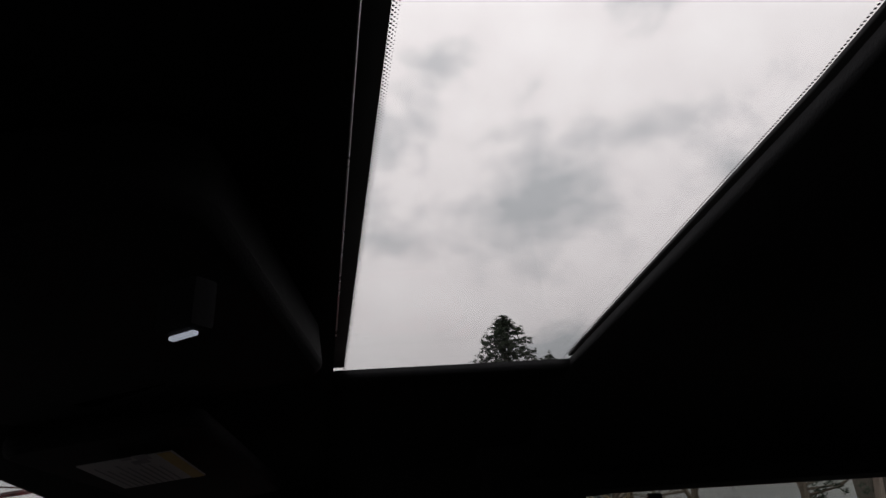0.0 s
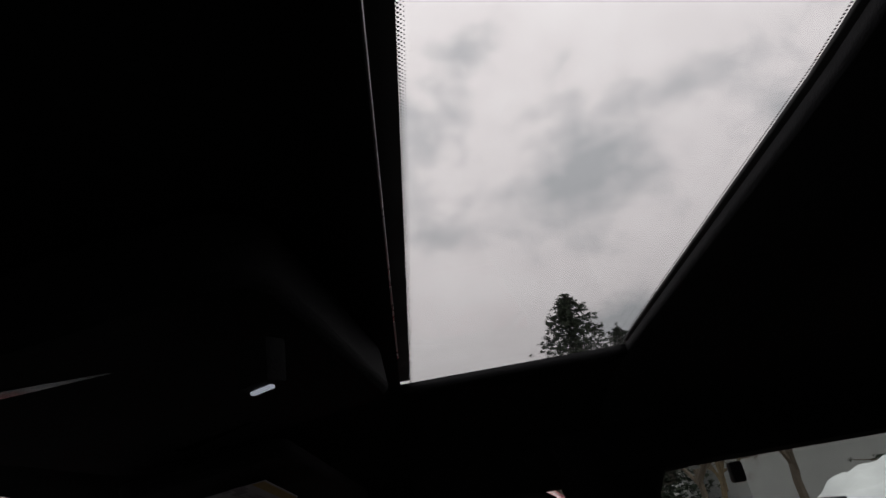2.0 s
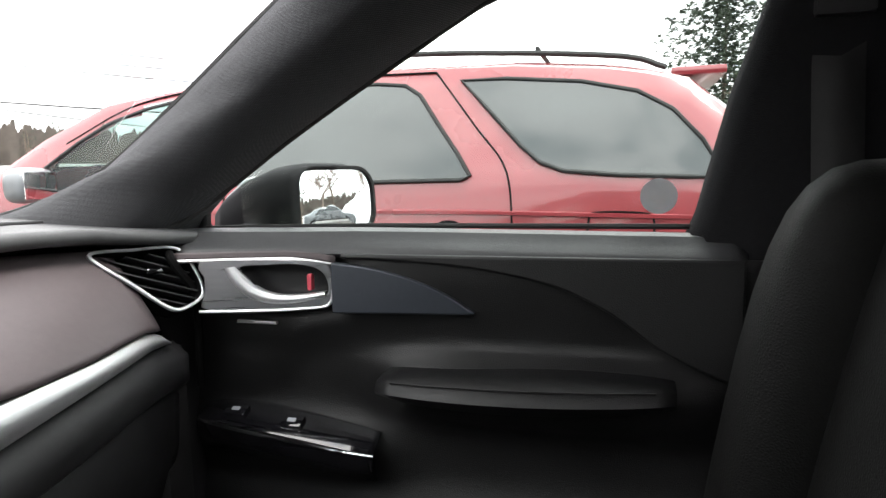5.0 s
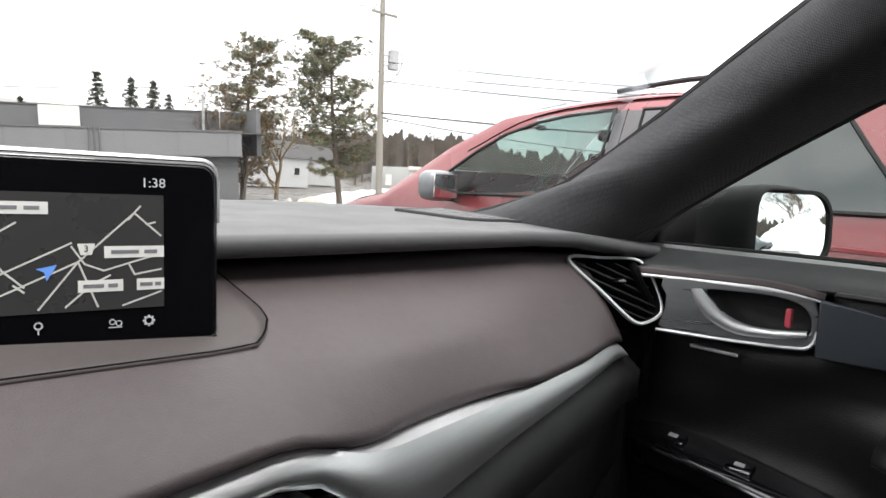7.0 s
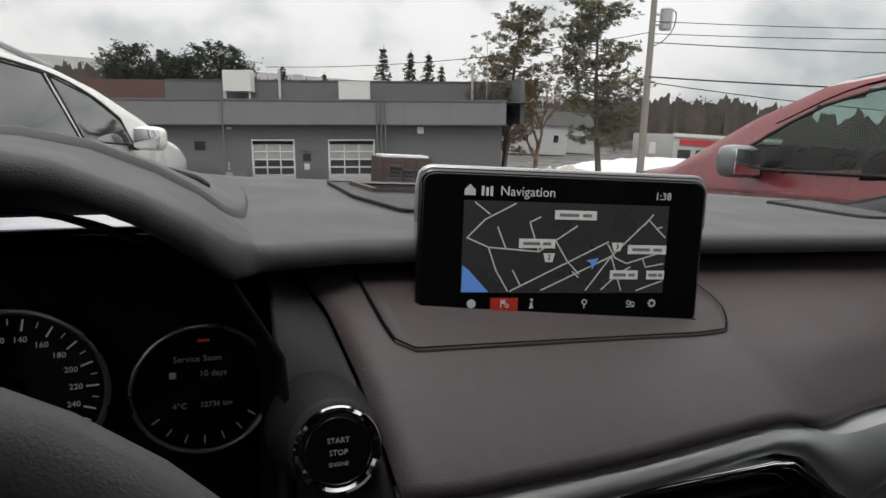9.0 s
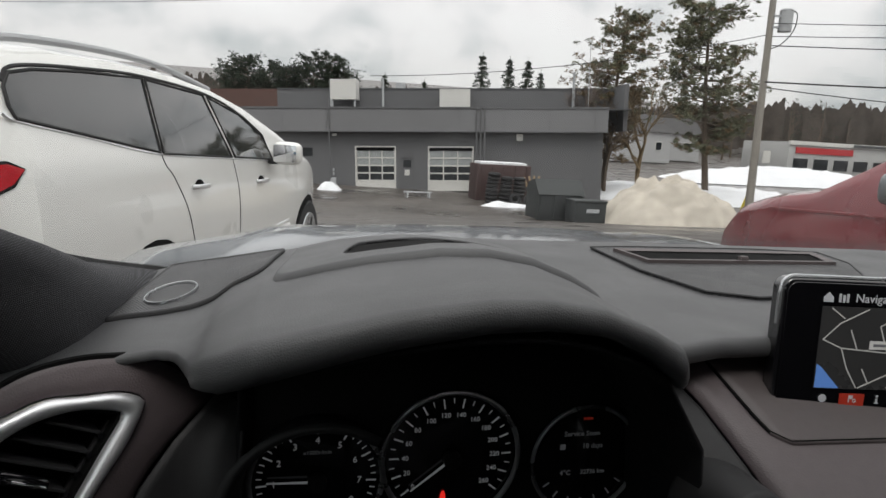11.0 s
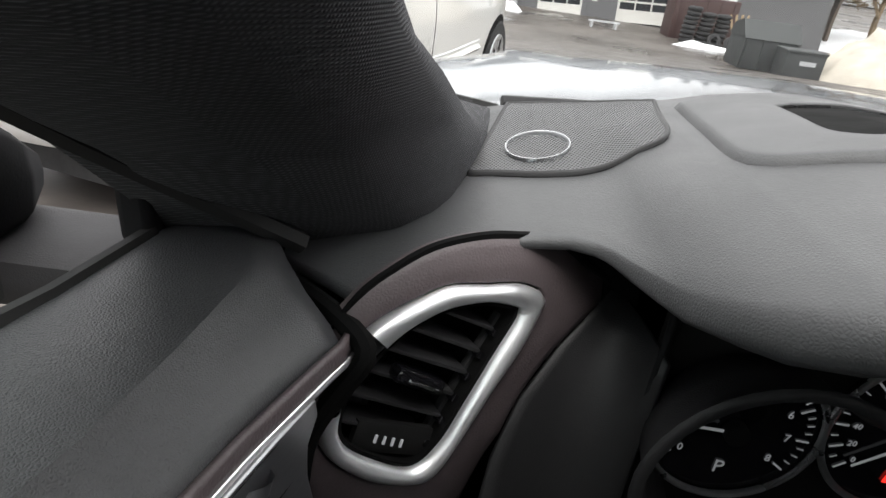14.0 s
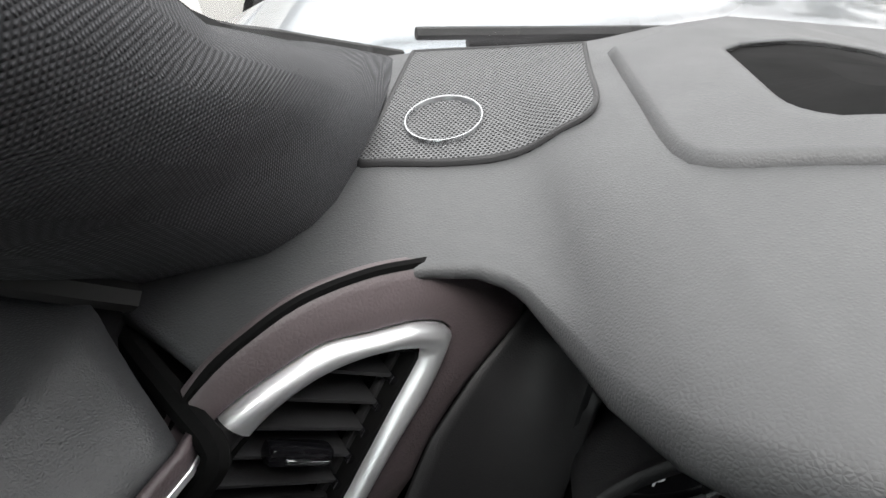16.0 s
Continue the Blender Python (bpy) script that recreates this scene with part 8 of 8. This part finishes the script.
for y, z in ((1.933, 1.055), (3.003, 1.020)):
    handle(wt, y, z, 1, "chrome")
seam(wt, [(1.610, 1.690), (1.537, 1.270), (1.630, 1.130), (1.760, 0.930), (1.850, 0.680)], 1)
seam(wt, [(2.500, 1.220), (2.560, 0.930), (2.560, 0.530)], 1)
seam(wt, [(0.450, 1.445), (0.520, 1.412), (0.924, 1.352), (1.520, 1.263), (2.500, 1.210), (3.360, 1.165)], 1, "chrome", 0.008, "belt_moulding")
seam(wt, [(0.500, 1.570), (0.560, 1.625), (0.700, 1.652), (1.050, 1.675), (1.600, 1.690), (2.350, 1.645), (2.840, 1.538), (3.220, 1.375)], 1, "rubber", 0.010, "window_moulding")
seam(wt, [(1.9, 0.56), (2.8, 0.54), (3.7, 0.56)], 1, "white_paint", 0.03, "sill_moulding")
seam(wt, [(1.9, 0.62), (2.8, 0.60), (3.7, 0.62)], 1, "chrome", 0.008, "sill_chrome")
door_mirror_out(wt, 3.22, 1.14, 1, "white_paint")
m_, sx_f, patch_, on_ = th_tools[wt.name]
part("roof_rail", moved(tube(curve_pts([(0.72, 0.42, 1.66), (0.72, 0.62, 1.755), (0.72, 1.3, 1.795), (0.72, 1.95, 1.780), (0.73, 2.6, 1.690)], 20), 0.02, 8), m_), M["pot_grey"], wt, "grey roof rail")
lamp = patch_("tail_lamp", [(0.0, 1.04), (0.14, 1.08), (0.30, 1.165), (0.39, 1.225), (0.30, 1.245), (0.12, 1.225), (0.0, 1.20)], 1, M["red_lens"], 0.010, wt, "red tail lamp wrapping the corner")
patch_("lamp_border", [(-0.005, 1.028), (0.14, 1.066), (0.31, 1.153), (0.41, 1.228), (0.31, 1.257), (0.12, 1.237), (-0.005, 1.212)], 1, M["black"], 0.006, lamp)


def on_tail(pts, lift):
    """Points (x, z) laid on the wagon's bowed tail."""
    return [(x, interp(z, [(0.3, 0.0), (1.18, 0.0), (1.28, 0.05), (1.49, 0.22), (1.63, 0.40)])[0] - 0.012 - lift + 0.42 * x * x * (1 - interp(z, [(1.18, 0.0), (1.49, 0.44), (1.63, 0.8)])[0]), z) for x, z in pts]


def tail_plate(name, pts, lift, mat, parent, label=""):
    mid_ = (sum(p[0] for p in pts) / len(pts), sum(p[1] for p in pts) / len(pts))
    loops = [on_tail(pts, lift - 0.03)] + [on_tail([(mid_[0] + (x - mid_[0]) * k, mid_[1] + (z - mid_[1]) * k) for x, z in pts], lift - (0.004 if k == 1.0 else 0)) for k in (1.0, 0.96, 0.7, 0.4, 0.1)]
    return part(name, moved(sheet([list(c) for c in zip(*loops)], close_u=True), m_), mat, parent, label, sharp=30)


tail_ = tail_plate("tail_lamp", smooth_loop([(0.385, 1.150), (0.47, 1.162), (0.60, 1.166), (0.722, 1.160), (0.722, 1.08), (0.722, 1.004), (0.62, 0.988), (0.515, 0.976), (0.46, 1.02), (0.42, 1.085)]), 0.004, M["black"], wt, "red tail lamp with clear insert")
tail_plate("lamp_lens", smooth_loop([(0.402, 1.142), (0.47, 1.152), (0.60, 1.155), (0.690, 1.150), (0.712, 1.08), (0.672, 1.008), (0.62, 0.998), (0.525, 0.988), (0.475, 1.025), (0.436, 1.085)]), 0.010, M["red_lens"], tail_, "red lens")
tail_plate("lamp_border", smooth_loop([(0.455, 1.130), (0.56, 1.138), (0.690, 1.136), (0.700, 1.10), (0.672, 1.045), (0.63, 1.030), (0.535, 1.028), (0.495, 1.075)]), 0.016, M["off_white"], tail_, "white border")
tail_plate("lamp_insert", smooth_loop([(0.490, 1.120), (0.57, 1.126), (0.672, 1.124), (0.680, 1.10), (0.655, 1.062), (0.62, 1.050), (0.55, 1.048), (0.520, 1.080)]), 0.020, M["clear_lens"], tail_, "clear insert")
tail_plate("tail_lamp", smooth_loop([(0.734, 1.165), (0.80, 1.165), (0.86, 1.16), (0.89, 1.10), (0.87, 1.03), (0.82, 1.01), (0.734, 1.005), (0.734, 1.08)]), 0.010, M["red_lens"], wt, "red tail lamp")
part("tailgate_gap", moved(tube(on_tail([(0.728, 1.17 - 0.06 * k) for k in range(10)], 0.0), 0.005, 5), m_), M["slot"], wt)
part("rear_window", moved(sheet([on_tail([(x, 1.212 + 0.42 * x * x * (1 if abs(x) < 0.45 else 1.1) * (1 - k / 5) + 0.33 * k / 5) for k in range(6)], 0.022) for x in [-0.70 + 0.10 * j for j in range(15)]]), m_), M["car_glass"], wt, "dark rear window", thick=0.004, sharp=0)
part("rear_wiper", moved(tube(on_tail([(0.06, 1.205), (-0.02, 1.235), (-0.10, 1.245), (-0.26, 1.255)], 0.05), [0.020, 0.020, 0.012, 0.008], 6), m_), M["rubber"], wt)
part("rear_bumper", moved(sheet([[(x, y + 0.42 * x * x, z) for y, z in ((0.01, 0.82), (-0.022, 0.78), (-0.040, 0.70), (-0.040, 0.55), (0.0, 0.42), (0.06, 0.40))] for x in [-0.80 + 0.1 * k for k in range(17)]]), m_), M["white_paint"], wt, thick=0.006, sharp=0)
part("bumper_step", moved(tube([(x, -0.050 + 0.42 * x * x, 0.56) for x in [-0.7 + 0.1 * k for k in range(15)]], 0.022, 8), m_), M["pot_grey"], wt)
part("tailgate_spoiler", moved(box(1.05, 0.20, 0.04, (0, 0.50, 1.672), 0.015), m_), M["white_paint"], wt)

# red wagon on the other side
rd = vehicle("red_suv", "dark red sport utility wagon parked alongside", (3.11, -1.1155, 0.0), 0.0, 4.55, 1.86,
             [(0.000, 1.056), (0.054, 1.173), (0.180, 1.389), (0.288, 1.488), (0.378, 1.556), (0.630, 1.605), (0.963, 1.638), (1.440, 1.652), (2.070, 1.652), (2.340, 1.639), (2.520, 1.619), (2.790, 1.583), (3.105, 1.443), (3.375, 1.281), (3.600, 1.164), (3.870, 1.119), (4.230, 1.029), (4.455, 0.885), (4.527, 0.705), (4.545, 0.516)], 1.19, "red_paint",
             [([(0.252, 1.191), (0.378, 1.196), (0.585, 1.205), (0.774, 1.223), (0.855, 1.254), (0.927, 1.317), (1.035, 1.434), (1.156, 1.562), (0.990, 1.560), (0.720, 1.533), (0.531, 1.488), (0.417, 1.421), (0.324, 1.317)], "car_glass"),
              ([(1.103, 1.211), (1.134, 1.198), (1.431, 1.196), (2.052, 1.191), (2.043, 1.565), (1.494, 1.569), (1.377, 1.556), (1.314, 1.515), (1.238, 1.407), (1.152, 1.290)], "car_glass"),
              ([(2.196, 1.191), (3.060, 1.173), (3.123, 1.191), (3.060, 1.281), (2.898, 1.389), (2.745, 1.470), (2.565, 1.524), (2.403, 1.551), (2.178, 1.565)], "car_glass_light")], (0.86, 3.62), wheel_r=0.36, screen=(2.55, 3.35), tumble=0.30)
m_, sx_f, patch_, on_ = th_tools[rd.name]
for y, z in ((1.18, 1.012), (2.22, 1.008)):
    handle(rd, y, z, -1, "red_paint", 0.115)
seam(rd, [(1.260, 1.601), (1.094, 1.389), (0.977, 1.236), (0.950, 1.056), (0.954, 0.831), (1.008, 0.651)], -1)
for s_ in (1, -1):
    patch_("door_frame", [(2.057, 1.196), (2.187, 1.194), (2.169, 1.565), (2.047, 1.562)], s_, M["piano"], 0.003, rd, "black door frame")
seam(rd, [(2.119, 1.569), (2.124, 1.101), (2.106, 0.561)], -1)
seam(rd, [(0.473, 1.047), (0.495, 1.076), (0.661, 1.080), (0.686, 1.052), (0.686, 0.953), (0.661, 0.925), (0.500, 0.923), (0.473, 0.953), (0.473, 1.047)], -1, name="fuel_door_gap")
seam(rd, [(1.260, 1.601), (1.710, 1.610), (2.160, 1.605), (2.610, 1.551), (2.970, 1.389)], -1)
seam(rd, [(0.30, 1.062), (1.2, 1.082), (2.2, 1.083), (3.0, 1.070), (3.9, 1.020)], -1, "red_paint", 0.010, "shoulder_crease")
seam(rd, [(0.30, 0.760), (1.5, 0.755), (3.3, 0.750)], -1, "red_paint", 0.022, "side_moulding")
door_mirror_out(rd, 2.965, 1.128, -1, "grey_paint", 0.80)
for s_ in (-1, 1):
    rk = part("roof_rack", moved(tube(curve_pts([(0.60 * s_, 0.43, 1.590), (0.60 * s_, 0.62, 1.645), (0.60 * s_, 1.30, 1.700), (0.60 * s_, 1.9, 1.704), (0.60 * s_, 2.28, 1.675)], 18), 0.011, 8), m_), M["rubber"], rd, "slim black roof rack")
part("rack_bar", moved(tube([(-0.60, 0.9, 1.690), (0.60, 0.9, 1.690)], 0.010, 6), m_), M["rubber"], rd)
part("spoiler", moved(box(1.05, 0.20, 0.035, (0, 0.31, 1.585), 0.015), m_), M["red_paint"], rd)
wh_ = part("steering_wheel", moved(tube([(-0.42 + 0.18 * math.cos(a), 2.72, 1.15 + 0.15 * math.sin(a)) for a in [k * math.tau / 24 for k in range(24)]], 0.014, 6, closed=True), m_), M["rubber"], rd)

# more parked cars: behind and beyond the yard
nv = vehicle("blue_suv", "dark blue sport utility car parked behind", (-0.50, -4.4, 0.0), 168.0, 4.6, 1.88,
             [(0, 1.10), (0.06, 1.30), (0.3, 1.55), (0.6, 1.64), (1.6, 1.68), (2.5, 1.64), (3.0, 1.45), (3.5, 1.12), (4.2, 1.02), (4.5, 0.85), (4.6, 0.55)], 1.05, "navy_paint",
             [([(0.5, 1.15), (1.3, 1.10), (1.3, 1.48), (0.7, 1.48)], "car_glass"), ([(1.36, 1.10), (2.1, 1.08), (2.05, 1.5), (1.36, 1.5)], "car_glass"), ([(2.16, 1.08), (3.0, 1.06), (2.5, 1.42), (2.12, 1.5)], "car_glass")], (0.85, 3.7))

m_, sx_f, patch_, on_ = th_tools[nv.name]
for s_ in (1, -1):
    lamp = patch_("tail_lamp", [(0.02, 0.98), (0.30, 1.00), (0.42, 1.06), (0.30, 1.10), (0.02, 1.13)], s_, M["red_lens"], 0.010, nv, "red tail lamp")
    part("tail_lamp", moved(box(0.34, 0.04, 0.13, (s_ * 0.66, -0.008, 1.055), 0.02), m_), M["red_lens"], nv, "red tail lamp")
    part("reflector", moved(box(0.22, 0.03, 0.05, (s_ * 0.68, -0.02, 0.58), 0.01), m_), M["red_lens"], nv)
    door_mirror_out(nv, 3.0, 1.03, s_, "navy_paint")
    handle(nv, 1.5, 0.92, s_, "navy_paint")
part("rear_window", moved(box(1.25, 0.02, 0.36, (0, 0.10, 1.36), 0.01, m=pose(0, 0, 0, -24, 0, 0)), m_), M["car_glass"], nv, "dark rear window")
part("bumper_strip", moved(box(1.5, 0.05, 0.04, (0, -0.03, 0.50), 0.015), m_), M["chrome"], nv)
gv = vehicle("grey_car", "dark grey car parked beside snow bank", (3.6, -17.0, 0.0), -70.0, 4.4, 1.80,
             [(0, 0.95), (0.06, 1.05), (0.5, 1.15), (0.9, 1.35), (1.4, 1.45), (2.2, 1.46), (2.8, 1.32), (3.3, 1.05), (3.9, 0.95), (4.25, 0.82), (4.4, 0.5)], 0.98, "grey_paint",
             [([(0.85, 1.02), (1.75, 1.0), (1.75, 1.36), (1.25, 1.34)], "car_glass"), ([(1.82, 1.0), (2.95, 0.99), (2.5, 1.28), (2.2, 1.36), (1.82, 1.37)], "car_glass")], (0.8, 3.5), wheel_r=0.33)
trl = thing("trailer", "white box trailer with red mark beside snow", "trailer", (8.6, -3.2, 0.0), rz=0)
part("trailer_box", box(1.9, 2.0, 0.80, (8.9, -3.25, 0.66), 0.04), M["white_paint"], trl)
part("trailer_lid", box(1.96, 2.06, 0.05, (8.9, -3.25, 1.08), 0.02), M["dark_steel"], trl, "dark lid")
part("red_mark", prism([(0.0, 0.28), (0.26, 0.30), (0.28, 0.18), (0.22, 0.05), (0.28, -0.12), (0.14, -0.12), (0.12, 0.04), (0.0, 0.10)], 0.004, face_m((7.948, -4.10, 0.70), (-1, 0, 0))), M["red_lens"], trl, "red painted mark", smooth=False)
for y_ in (-2.6, -3.9):
    part("trailer_wheel", cyl(0.26, 0.18, (8.9, y_, 0.26), 20, m=pose(0, 0, 0)), M["tyre"], trl)
bc = thing("steel_container", "long blue-grey steel container by wooden fence", "container", (-6.5, -13.0, 0.0))
part("container_body", box(7.0, 2.2, 1.25, (-6.5, -13.0, 0.85), 0.04), M["blue_box"], bc)
for k in range(14):
    part("container_rib", box(0.10, 0.06, 1.15, (-9.75 + 0.5 * k, -11.88, 0.85), 0.01), M["blue_box"], bc)
fn = thing("fence", "weathered grey board fence behind car park", "fence", (-7, -16.0, 0.0))
for k in range(48):
    part("board", box(0.27, 0.03, 1.9 + 0.05 * (k % 3), (-14.0 + 0.29 * k, -16.0, 0.97)), M["fence_wood"], fn, smooth=False)
for z_ in (0.5, 1.5):
    part("rail", box(14.0, 0.05, 0.10, (-7.1, -16.05, z_)), M["fence_wood"], fn, smooth=False)
